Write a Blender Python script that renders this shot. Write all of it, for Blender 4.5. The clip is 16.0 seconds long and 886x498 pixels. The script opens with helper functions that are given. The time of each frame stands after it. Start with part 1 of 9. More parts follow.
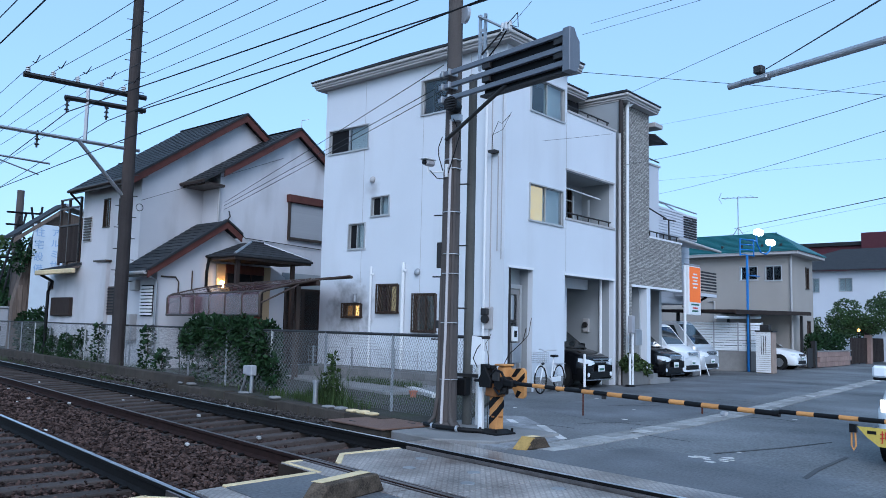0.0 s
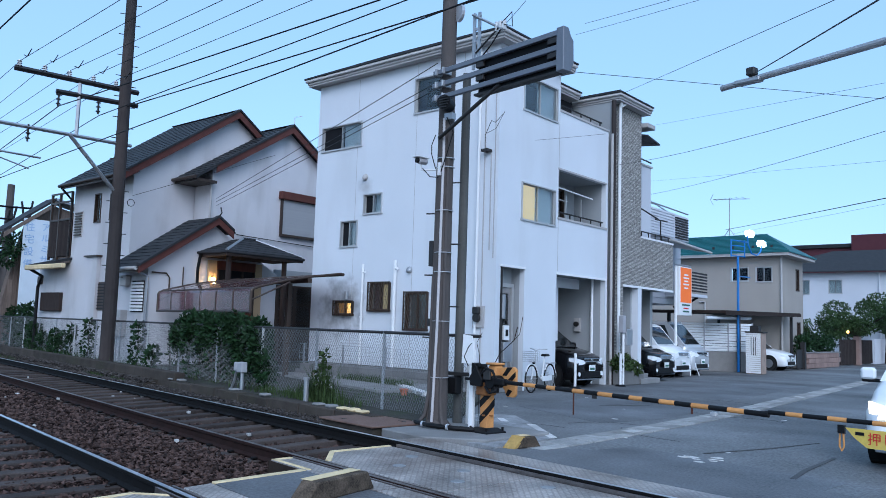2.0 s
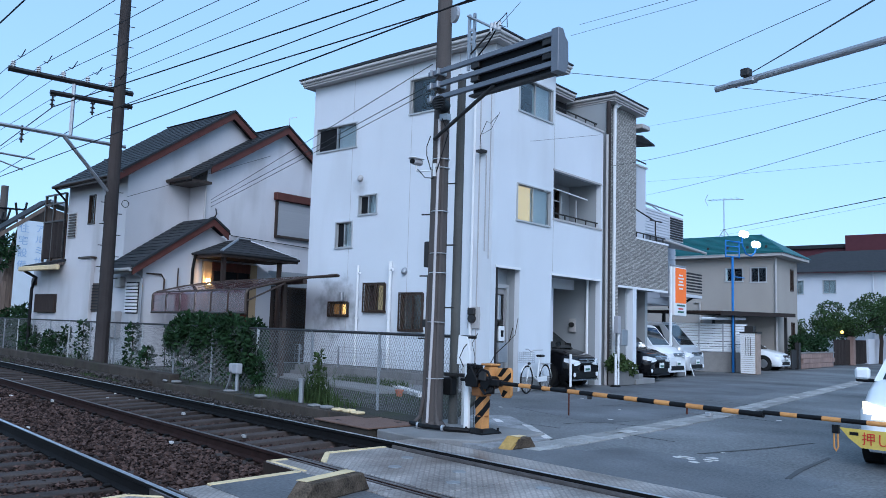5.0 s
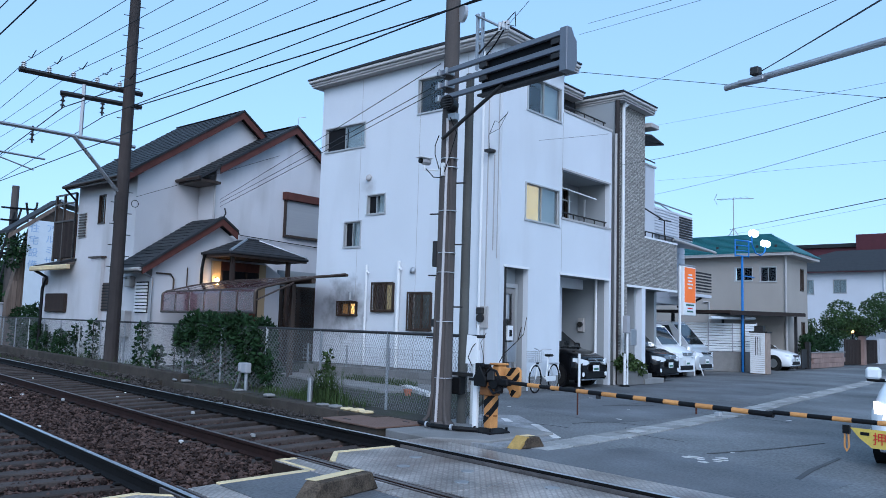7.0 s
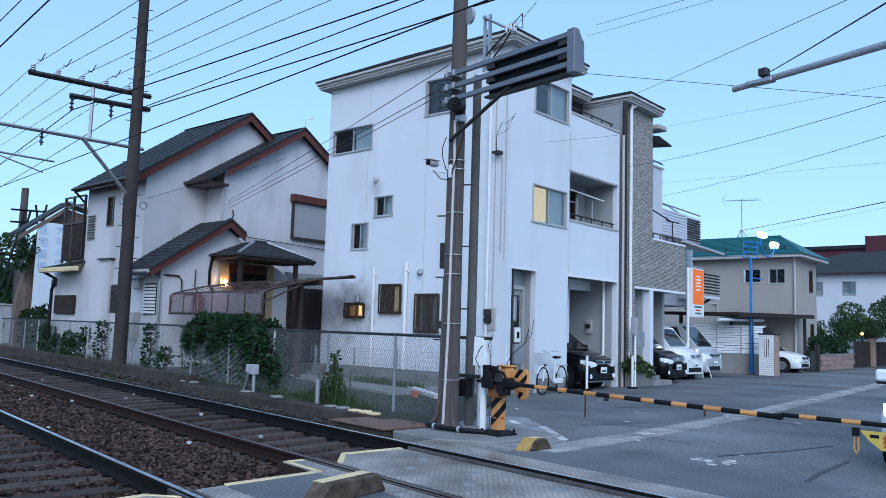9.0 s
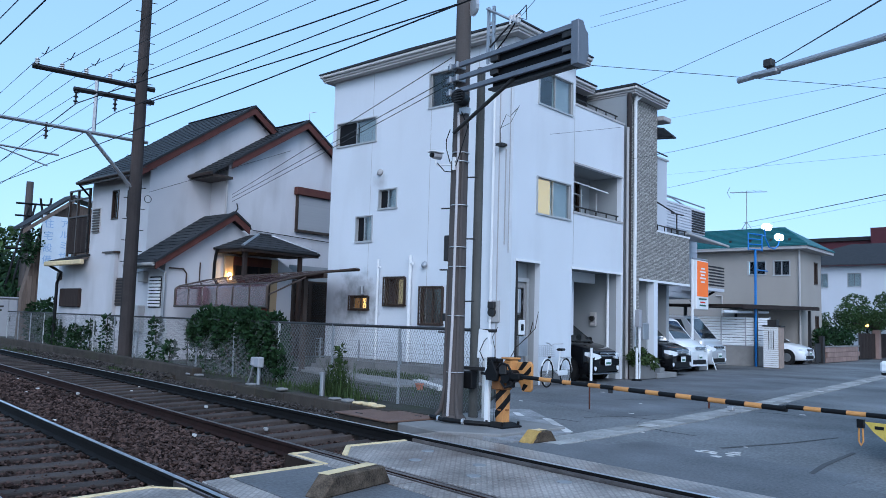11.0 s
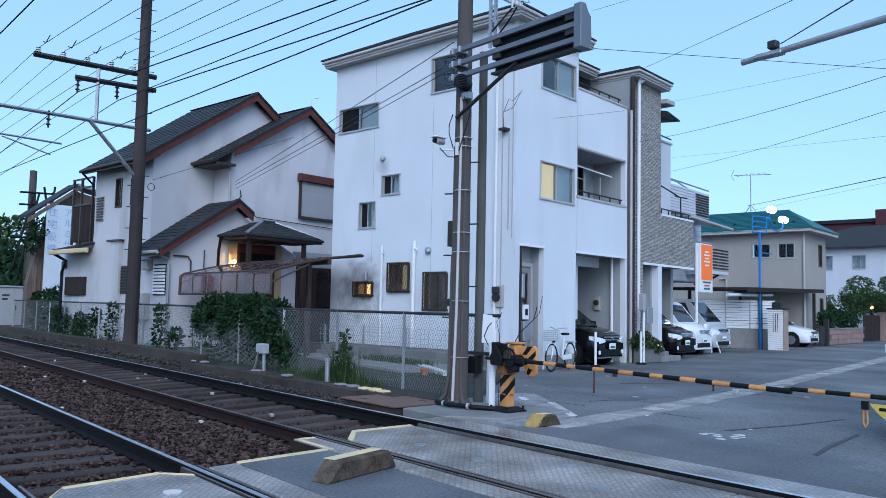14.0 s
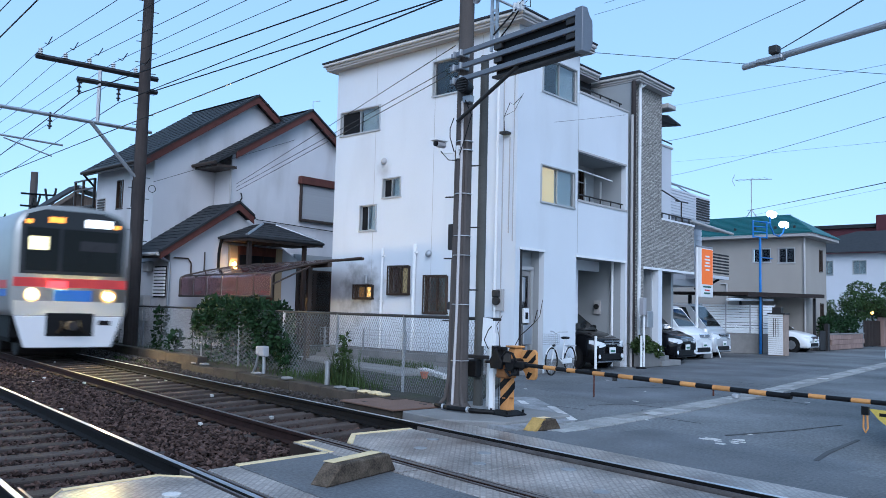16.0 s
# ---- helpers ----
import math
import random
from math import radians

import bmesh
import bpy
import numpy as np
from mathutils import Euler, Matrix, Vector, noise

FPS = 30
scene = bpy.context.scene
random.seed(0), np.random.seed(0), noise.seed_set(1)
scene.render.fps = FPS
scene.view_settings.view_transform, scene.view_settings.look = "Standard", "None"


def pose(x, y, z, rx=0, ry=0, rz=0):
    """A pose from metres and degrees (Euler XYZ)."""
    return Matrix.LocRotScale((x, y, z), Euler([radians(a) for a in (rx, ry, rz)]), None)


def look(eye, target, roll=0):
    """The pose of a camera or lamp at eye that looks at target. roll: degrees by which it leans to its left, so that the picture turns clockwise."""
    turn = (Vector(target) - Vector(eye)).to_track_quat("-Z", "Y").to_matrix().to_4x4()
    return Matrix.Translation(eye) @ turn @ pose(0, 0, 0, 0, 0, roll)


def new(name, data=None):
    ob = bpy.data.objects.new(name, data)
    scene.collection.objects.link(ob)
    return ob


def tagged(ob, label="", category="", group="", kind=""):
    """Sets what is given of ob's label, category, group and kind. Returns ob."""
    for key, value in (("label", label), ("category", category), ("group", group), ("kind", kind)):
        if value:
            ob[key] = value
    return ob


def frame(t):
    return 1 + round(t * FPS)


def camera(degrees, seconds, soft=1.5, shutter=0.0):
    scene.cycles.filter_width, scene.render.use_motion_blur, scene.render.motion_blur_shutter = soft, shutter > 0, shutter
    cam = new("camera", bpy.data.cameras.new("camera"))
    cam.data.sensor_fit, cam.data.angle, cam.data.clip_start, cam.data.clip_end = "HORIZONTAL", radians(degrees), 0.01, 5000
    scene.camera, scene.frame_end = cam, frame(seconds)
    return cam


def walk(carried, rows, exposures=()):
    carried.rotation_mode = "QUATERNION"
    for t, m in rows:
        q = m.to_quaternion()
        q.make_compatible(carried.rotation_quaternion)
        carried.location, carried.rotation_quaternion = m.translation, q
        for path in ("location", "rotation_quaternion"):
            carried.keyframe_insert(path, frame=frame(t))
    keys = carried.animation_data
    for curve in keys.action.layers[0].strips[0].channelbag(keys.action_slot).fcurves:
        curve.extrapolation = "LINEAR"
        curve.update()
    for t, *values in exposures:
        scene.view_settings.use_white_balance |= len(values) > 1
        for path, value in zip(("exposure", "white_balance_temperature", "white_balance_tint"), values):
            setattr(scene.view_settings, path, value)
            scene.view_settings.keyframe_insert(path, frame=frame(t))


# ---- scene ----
EXPOSURE, KELVIN, TINT = 1.08, 5350, 10
cam = camera(58.5, 16.0, soft=0.85, shutter=0.5)


def aim(yaw, pitch, roll):
    return Matrix.Translation((0, 0, 1.52)) @ pose(0, 0, 0, 0, 0, yaw) @ pose(0, 0, 0, 90 + pitch) @ pose(0, 0, 0, 0, 0, roll)


walk(cam, [
    (0.0, aim(40.695, 5.713, 1.300)),
    (0.5, aim(40.638, 5.654, 1.407)),
    (1.0, aim(40.529, 5.614, 1.563)),
    (1.5, aim(40.355, 5.611, 1.654)),
    (2.0, aim(40.119, 5.611, 1.771)),
    (2.5, aim(39.896, 5.650, 1.770)),
    (3.0, aim(39.716, 5.694, 1.787)),
    (3.5, aim(39.656, 5.720, 1.730)),
    (4.0, aim(39.658, 5.720, 1.716)),
    (6.5, aim(40.186, 5.598, 1.639)),
    (7.0, aim(40.383, 5.629, 1.688)),
    (7.5, aim(40.580, 5.687, 1.745)),
    (8.0, aim(40.730, 5.724, 1.765)),
    (8.5, aim(40.827, 5.747, 1.784)),
    (9.0, aim(40.922, 5.743, 1.720)),
    (11.5, aim(41.238, 4.989, 1.546)),
    (12.0, aim(41.270, 4.779, 1.420)),
    (12.5, aim(41.304, 4.580, 1.307)),
    (13.0, aim(41.360, 4.407, 1.270)),
    (13.5, aim(41.392, 4.255, 1.197)),
    (14.0, aim(41.446, 4.137, 1.175)),
    (14.5, aim(41.505, 4.094, 1.214)),
    (15.0, aim(41.534, 4.152, 1.236)),
    (15.5, aim(41.548, 4.231, 1.364)),
    (16.0, aim(41.483, 4.373, 1.443)),
], exposures=[(0, EXPOSURE, KELVIN, TINT), (16, EXPOSURE, KELVIN, TINT)])

# ---- world and light: clear sky just after sunset ----
world = bpy.data.worlds.new("dusk")
scene.world = world
world.use_nodes = True
wn = world.node_tree
sky = wn.nodes.new("ShaderNodeTexSky")
sky.sky_type = "NISHITA"
sky.sun_disc = False
sky.sun_elevation, sky.sun_rotation = radians(34), radians(137)
sky.dust_density, sky.ozone_density, sky.air_density = 1.6, 4.0, 1.0
haze = wn.nodes.new("ShaderNodeMix")
haze.data_type = "RGBA"
haze.inputs[0].default_value = 0.62
haze.inputs[7].default_value = (2.08, 2.92, 3.52, 1)
wn.links.new(sky.outputs[0], haze.inputs[6])
wn.links.new(haze.outputs[2], wn.nodes["Background"].inputs[0])
wn.nodes["Background"].inputs[1].default_value = 0.12
sun_data = bpy.data.lights.new("sun", "SUN")
sun_data.energy, sun_data.angle, sun_data.color = 0.75, radians(40), (1.0, 0.96, 0.93)
sun = new("sun", sun_data)
sun.matrix_basis = look((0, 0, 60), (-24, 26, 35))

# ---- materials ----


def material(name, color, rough=0.7, metal=0.0, vary=0.25, scale=3.0, fine=40.0, bump=0.15, stain=None, stain_amount=0.0,
             emit=None, emit_strength=0.0, random_tint=0.0, stretch=(1, 1, 1), island=False):
    """A painted or raw surface: base colour with broad mottling, fine grain, optional stains and relief."""
    m = bpy.data.materials.new(name)
    m.use_nodes = True
    n, l = m.node_tree.nodes, m.node_tree.links
    b = n["Principled BSDF"]
    tc = n.new("ShaderNodeTexCoord")
    mp = n.new("ShaderNodeMapping")
    mp.inputs["Scale"].default_value = stretch
    geo = n.new("ShaderNodeNewGeometry")
    l.new(geo.outputs["Position"] if not island else tc.outputs["Object"], mp.inputs[0])
    big = n.new("ShaderNodeTexNoise")
    big.inputs["Scale"].default_value, big.inputs["Detail"].default_value = scale, 6
    small = n.new("ShaderNodeTexNoise")
    small.inputs["Scale"].default_value, small.inputs["Detail"].default_value = fine, 3
    l.new(mp.outputs[0], big.inputs[0])
    l.new(mp.outputs[0], small.inputs[0])
    add = n.new("ShaderNodeMath")
    add.operation = "MULTIPLY_ADD"
    add.inputs[1].default_value = 0.6
    l.new(big.outputs[0], add.inputs[0])
    half = n.new("ShaderNodeMath")
    half.operation = "MULTIPLY"
    half.inputs[1].default_value = 0.4
    l.new(small.outputs[0], half.inputs[0])
    l.new(half.outputs[0], add.inputs[2])
    ramp = n.new("ShaderNodeMapRange")
    ramp.inputs[1].default_value, ramp.inputs[2].default_value = 0.3, 0.7
    ramp.inputs[3].default_value, ramp.inputs[4].default_value = 1 - vary, 1 + vary
    l.new(add.outputs[0], ramp.inputs[0])
    value = ramp.outputs[0]
    if random_tint:
        src = n.new("ShaderNodeObjectInfo").outputs["Random"] if not island else geo.outputs["Random Per Island"]
        rr = n.new("ShaderNodeMapRange")
        rr.inputs[3].default_value, rr.inputs[4].default_value = 1 - random_tint, 1 + random_tint
        l.new(src, rr.inputs[0])
        mul = n.new("ShaderNodeMath")
        mul.operation = "MULTIPLY"
        l.new(value, mul.inputs[0])
        l.new(rr.outputs[0], mul.inputs[1])
        value = mul.outputs[0]
    col = n.new("ShaderNodeVectorMath")
    col.operation = "SCALE"
    col.inputs[0].default_value = color
    l.new(value, col.inputs["Scale"])
    out = col.outputs[0]
    if stain:
        st = n.new("ShaderNodeTexNoise")
        st.inputs["Scale"].default_value, st.inputs["Detail"].default_value = 0.9, 8
        sm = n.new("ShaderNodeMapping")
        sm.inputs["Scale"].default_value = (1, 1, 0.25)
        l.new(geo.outputs["Position"], sm.inputs[0])
        l.new(sm.outputs[0], st.inputs[0])
        sr = n.new("ShaderNodeMapRange")
        sr.inputs[1].default_value, sr.inputs[2].default_value, sr.inputs[4].default_value = 0.5, 0.75, stain_amount
        l.new(st.outputs[0], sr.inputs[0])
        mix = n.new("ShaderNodeMix")
        mix.data_type = "RGBA"
        l.new(sr.outputs[0], mix.inputs[0])
        l.new(out, mix.inputs[6])
        mix.inputs[7].default_value = (*stain, 1)
        out = mix.outputs[2]
    l.new(out, b.inputs["Base Color"])
    b.inputs["Roughness"].default_value, b.inputs["Metallic"].default_value = rough, metal
    b.inputs["Specular IOR Level"].default_value = 0.15 if rough >= 0.5 and not metal else 0.5
    if bump:
        bp = n.new("ShaderNodeBump")
        bp.inputs["Strength"].default_value, bp.inputs["Distance"].default_value = bump, 0.01
        l.new(small.outputs[0], bp.inputs["Height"])
        l.new(bp.outputs[0], b.inputs["Normal"])
    if emit:
        b.inputs["Emission Color"].default_value = (*emit, 1)
        b.inputs["Emission Strength"].default_value = emit_strength
    return m


def glass(name, tint, rough=0.03, alpha=1.0):
    """Window glass before a dim room: dark, glossy, thin."""
    m = bpy.data.materials.new(name)
    m.use_nodes = True
    b = m.node_tree.nodes["Principled BSDF"]
    b.inputs["Base Color"].default_value = (*tint, 1)
    b.inputs["Roughness"].default_value = rough
    b.inputs["IOR"].default_value = 1.52
    b.inputs["Transmission Weight"].default_value = alpha
    return m


WHITE_WALL = material("white_wall", (0.68, 0.70, 0.735), 0.85, vary=0.04, scale=0.6, fine=60, bump=0.2, stain=(0.45, 0.44, 0.44), stain_amount=0.25)
HOUSE_WALL = material("house_wall", (0.58, 0.565, 0.58), 0.9, vary=0.07, scale=0.8, fine=50, bump=0.35, stain=(0.27, 0.25, 0.24), stain_amount=0.5)
CREAM_WALL = material("cream_wall", (0.36, 0.33, 0.30), 0.9, vary=0.06, scale=0.8, fine=40, bump=0.25, stain=(0.3, 0.28, 0.25), stain_amount=0.4)
PALE_WALL = material("pale_wall", (0.58, 0.59, 0.63), 0.85, vary=0.05, scale=0.8)
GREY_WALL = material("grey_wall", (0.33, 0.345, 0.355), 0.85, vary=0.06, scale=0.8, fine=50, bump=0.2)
MAROON = material("maroon_cladding", (0.085, 0.028, 0.035), 0.6, vary=0.1)
FASCIA = material("fascia", (0.42, 0.40, 0.39), 0.6, vary=0.06)
ROOF_DARK = material("dark_slate", (0.032, 0.033, 0.036), 0.65, vary=0.25, scale=4, bump=0.3, random_tint=0.2)
BROWN_TRIM = material("red_brown_trim", (0.10, 0.038, 0.031), 0.6, vary=0.2, scale=4)
ROOF_GREEN = material("green_roof", (0.025, 0.115, 0.125), 0.5, vary=0.15, scale=2)
ALU = material("aluminium", (0.45, 0.45, 0.45), 0.5, 0.3, vary=0.05)
BROWN_ALU = material("brown_aluminium", (0.06, 0.04, 0.03), 0.4, 0.4, vary=0.1)
DARK_STEEL = material("dark_steel", (0.028, 0.026, 0.026), 0.6, 0.2, vary=0.2)
GALV = material("galvanised_steel", (0.36, 0.37, 0.39), 0.45, 0.6, vary=0.15)
POLE_BROWN = material("weathered_pole", (0.042, 0.036, 0.035), 0.8, vary=0.25, scale=2, stain=(0.13, 0.10, 0.09), stain_amount=0.5)
POLE_OLIVE = material("olive_grey_pole", (0.085, 0.085, 0.08), 0.7, vary=0.2, scale=2, stain=(0.14, 0.14, 0.13), stain_amount=0.5)
POLE_GREY = material("concrete_pole", (0.095, 0.083, 0.078), 0.85, vary=0.15, scale=2)
ASPHALT = material("asphalt", (0.148, 0.152, 0.156), 0.65, vary=0.85, scale=0.3, fine=26, bump=1.0, stain=(0.12, 0.12, 0.12), stain_amount=0.5)
CONCRETE = material("concrete", (0.24, 0.235, 0.23), 0.85, vary=0.2, scale=2, fine=60, bump=0.4, stain=(0.12, 0.11, 0.10), stain_amount=0.6)
SOIL = material("soil", (0.05, 0.042, 0.034), 0.95, vary=0.4, scale=2, fine=60, bump=0.8)
BALLAST = material("ballast", (0.062, 0.040, 0.034), 0.95, vary=0.35, scale=6, fine=60, bump=0.6, random_tint=0.8, island=True)
SLEEPER = material("sleeper", (0.062, 0.05, 0.045), 0.9, vary=0.35, scale=3, fine=50, bump=0.6, random_tint=0.3, stretch=(1, 1, 1))
RAIL_RUST = material("rust_red_rail", (0.024, 0.012, 0.010), 0.85, vary=0.35, scale=6)
RAIL_SIDE = material("rusty_rail", (0.007, 0.006, 0.006), 0.75, 0.0, vary=0.3, scale=8)
RAIL_TOP = material("polished_rail", (0.75, 0.75, 0.77), 0.35, 1.0, vary=0.05)
LINE_WHITE = material("worn_white_paint", (0.62, 0.60, 0.58), 0.75, vary=0.2, scale=6, fine=60, stain=(0.15, 0.15, 0.15), stain_amount=0.7)
LINE_CREAM = material("worn_yellow_paint", (0.70, 0.55, 0.32), 0.75, vary=0.2, scale=6, stain=(0.3, 0.26, 0.2), stain_amount=0.7)
YELLOW = material("yellow_paint", (0.58, 0.28, 0.095), 0.5, vary=0.2, scale=6, stain=(0.22, 0.09, 0.035), stain_amount=0.7)
BLACK = material("black_paint", (0.009, 0.009, 0.01), 0.5, vary=0.2, scale=5)
WHITE = material("white_paint", (0.78, 0.78, 0.78), 0.5, vary=0.04)
LEAF_TREE = material("tree_leaf", (0.04, 0.07, 0.024), 0.6, vary=0.3, scale=2, bump=0, random_tint=0.5, island=True)
LEAF = material("leaf", (0.015, 0.036, 0.013), 0.6, vary=0.3, scale=2, bump=0, random_tint=0.5, island=True)
GLASS_DARK = glass("window_glass", (0.75, 0.8, 0.82))
# near-black colour that paints the darkness of unlit interiors
ROOM_SHADE = material("unlit_room_shade", (0.012, 0.012, 0.014), 0.9, vary=0.2)
# near-black bed: paints the shade in the gaps between the ballast stones
BALLAST_GAP_SHADE = material("ballast_gap_shade", (0.005, 0.004, 0.004), 0.95, vary=0.5, scale=5, fine=30, bump=1.0)
BALLAST_GREY = material("grey_ballast", (0.06, 0.052, 0.048), 0.9, vary=0.35, scale=6, fine=60, bump=0.6, random_tint=0.5, island=True)
# greenish soil, darkened to hold the shade of house and plants
YARD = material("shaded_yard_soil", (0.048, 0.047, 0.04), 0.95, vary=0.45, scale=1.2, fine=50, bump=0.8, stain=(0.05, 0.07, 0.03), stain_amount=0.8)
RAIL_WORN = material("worn_steel", (0.20, 0.17, 0.16), 0.4, 0.8, vary=0.3, scale=5)
PLATE = material("checker_plate", (0.37, 0.335, 0.31), 0.32, 0.25, vary=0.8, scale=1.5, fine=30, bump=0.5, stain=(0.13, 0.085, 0.06), stain_amount=1.0)
ASPHALT_PATCH = material("patched_asphalt", (0.135, 0.14, 0.148), 0.6, vary=0.6, scale=0.6, fine=30, bump=1.0, stain=(0.10, 0.10, 0.105), stain_amount=0.5)
PALE_ASPHALT = material("pale_apron", (0.27, 0.27, 0.275), 0.85, vary=0.5, scale=3, fine=28, bump=0.9, stain=(0.34, 0.34, 0.34), stain_amount=0.7)
ROUGH_CONCRETE = material("rough_concrete", (0.10, 0.077, 0.057), 0.9, vary=0.8, scale=7, fine=60, bump=0.9, stain=(0.07, 0.055, 0.045), stain_amount=0.6)
MOSSY = material("old_kerb", (0.06, 0.05, 0.042), 0.9, vary=0.35, scale=3, fine=50, bump=0.7, stain=(0.05, 0.05, 0.03), stain_amount=0.7, random_tint=0.15)
DECK_END = material("deck_end", (0.035, 0.025, 0.02), 0.9, vary=0.3, scale=4)
RUST_LID = material("rusty_lid", (0.16, 0.095, 0.07), 0.75, 0.2, vary=0.25, scale=3, fine=60, bump=0.4)
GUTTER = material("gutter_concrete", (0.31, 0.305, 0.295), 0.85, vary=0.35, scale=3, fine=40, bump=0.5, random_tint=0.22, stain=(0.18, 0.18, 0.17), stain_amount=0.4)
TAR = material("tar", (0.06, 0.06, 0.062), 0.6, vary=0.2)
SCREEN = material("insect_screen", (0.012, 0.012, 0.014), 0.8, vary=0.2, bump=0)
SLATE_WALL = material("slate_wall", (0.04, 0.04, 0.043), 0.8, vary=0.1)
DOOR_GREY = material("door_grey", (0.26, 0.25, 0.245), 0.5, vary=0.06, scale=2)
WOOD_ORANGE = material("orange_wood", (0.45, 0.2, 0.08), 0.5, vary=0.2, stretch=(8, 8, 1))
GUTTER_WHITE = material("white_gutter", (0.55, 0.53, 0.51), 0.5, vary=0.06)
# frosted lining, paled so its colour carries the sky's reflection in the pane
FROST_SKY = material("frosted_sky_lining", (0.72, 0.79, 0.80), 0.5, vary=0.05)
BLIND = material("grey_blind", (0.13, 0.16, 0.16), 0.7, vary=0.1, stretch=(1, 1, 14))
# curtains with low emission: the windows' warm light is put into the cloth
CURTAIN_YELLOW_GLOW = material("glowing_yellow_curtain", (0.6, 0.46, 0.22), 0.8, vary=0.12, scale=4, stretch=(6, 6, 0.5), emit=(1.0, 0.7, 0.3), emit_strength=0.35)
CURTAIN_WARM_GLOW = material("glowing_warm_curtain", (0.5, 0.42, 0.25), 0.8, vary=0.15, stretch=(6, 6, 0.5), emit=(1.0, 0.75, 0.35), emit_strength=0.12)
CURTAIN_BROWN_GLOW = material("glowing_brown_curtain", (0.3, 0.14, 0.05), 0.8, vary=0.2, emit=(1.0, 0.45, 0.1), emit_strength=0.1)
LIT_ORANGE = material("lit_orange", (0.7, 0.35, 0.1), 0.8, vary=0.2, emit=(1.0, 0.5, 0.12), emit_strength=1.2)
BLOCKWORK = material("concrete_block", (0.19, 0.185, 0.18), 0.9, vary=0.2, scale=3, fine=60, bump=0.5, random_tint=0.15)


def split_stone(name):
    """Courses of thin split stone with uneven faces."""
    m = material(name, (0.25, 0.235, 0.225), 0.85, vary=0.3, scale=6, fine=30, bump=0)
    n, l = m.node_tree.nodes, m.node_tree.links
    geo = n.new("ShaderNodeNewGeometry")
    sep = n.new("ShaderNodeSeparateXYZ")
    l.new(geo.outputs["Position"], sep.inputs[0])
    com = n.new("ShaderNodeCombineXYZ")
    l.new(sep.outputs["Y"], com.inputs["X"])
    l.new(sep.outputs["Z"], com.inputs["Y"])
    br = n.new("ShaderNodeTexBrick")
    br.inputs["Scale"].default_value = 1.0
    br.inputs["Brick Width"].default_value, br.inputs["Row Height"].default_value = 0.21, 0.042
    br.inputs["Mortar Size"].default_value, br.inputs["Bias"].default_value = 0.006, 0.0
    br.inputs["Color1"].default_value, br.inputs["Color2"].default_value = (0.46, 0.43, 0.39, 1), (0.28, 0.26, 0.235, 1)
    br.inputs["Mortar"].default_value = (0.13, 0.12, 0.115, 1)
    l.new(com.outputs[0], br.inputs[0])
    no = n.new("ShaderNodeTexNoise")
    no.inputs["Scale"].default_value, no.inputs["Detail"].default_value = 14, 4
    l.new(geo.outputs["Position"], no.inputs[0])
    mix = n.new("ShaderNodeMix")
    mix.data_type, mix.blend_type = "RGBA", "OVERLAY"
    mix.inputs[0].default_value = 0.7
    l.new(br.outputs["Color"], mix.inputs[6])
    l.new(no.outputs["Fac"], mix.inputs[7])
    hs = n.new("ShaderNodeHueSaturation")
    hs.inputs["Saturation"].default_value = 0.9
    hs.inputs["Value"].default_value = 1.02
    l.new(mix.outputs[2], hs.inputs["Color"])
    l.new(hs.outputs[0], n["Principled BSDF"].inputs["Base Color"])
    bp = n.new("ShaderNodeBump")
    bp.inputs["Strength"].default_value, bp.inputs["Distance"].default_value = 0.9, 0.03
    l.new(mix.outputs[2], bp.inputs["Height"])
    l.new(bp.outputs[0], n["Principled BSDF"].inputs["Normal"])
    return m


STONE = split_stone("split_stone")
WOOD_DARK = material("dark_timber", (0.035, 0.026, 0.023), 0.8, vary=0.3, scale=3, stretch=(6, 6, 0.6), random_tint=0.2)
WOOD_GREY = material("weathered_boards", (0.15, 0.115, 0.095), 0.9, vary=0.35, scale=3, stretch=(6, 6, 0.5), random_tint=0.25)
WOOD_RED = material("red_timber", (0.09, 0.03, 0.02), 0.5, vary=0.3, scale=3, stretch=(5, 5, 0.6))
SHUTTER = material("roller_shutter", (0.34, 0.34, 0.35), 0.55, vary=0.08, scale=1, stretch=(0.1, 0.1, 18))
# orange-beige plaster: the porch lamp's glow is put into its colour
ENTRY_LAMPLIT = material("entry_lamplit_plaster", (0.45, 0.33, 0.2), 0.8, vary=0.1)
LAMP_WARM = material("warm_lamp", (1, 0.8, 0.5), 0.4, vary=0, emit=(1.0, 0.5, 0.12), emit_strength=30.0)
POLYCARB = glass("brown_polycarbonate", (0.36, 0.22, 0.24), 0.08, 0.8)
BANNER = material("banner_cloth", (0.68, 0.74, 0.8), 0.8, vary=0.06)
BANNER_BLUE = material("faded_blue_print", (0.36, 0.50, 0.70), 0.8, vary=0.15)
CABINET = material("cabinet_paint", (0.36, 0.36, 0.38), 0.6, vary=0.06, stain=(0.3, 0.28, 0.26), stain_amount=0.3)
PORCELAIN = material("porcelain", (0.6, 0.6, 0.6), 0.3, vary=0.08)
CONDUIT = material("conduit_grey", (0.5, 0.47, 0.47), 0.5, vary=0.1)
STRAP = material("bright_strap", (0.5, 0.5, 0.52), 0.35, 0.5, vary=0.1)
BOARD_GREY = material("blue_grey_steel", (0.15, 0.165, 0.195), 0.5, 0.2, vary=0.12, scale=3)
BOARD_BLACK = material("matt_black", (0.005, 0.005, 0.006), 0.6, vary=0.2)
YELLOW_DARK = material("worn_orange", (0.26, 0.11, 0.035), 0.6, vary=0.3, scale=6, stain=(0.1, 0.05, 0.03), stain_amount=0.8)
RUST_RED = material("rust_red", (0.08, 0.03, 0.022), 0.8, vary=0.2)
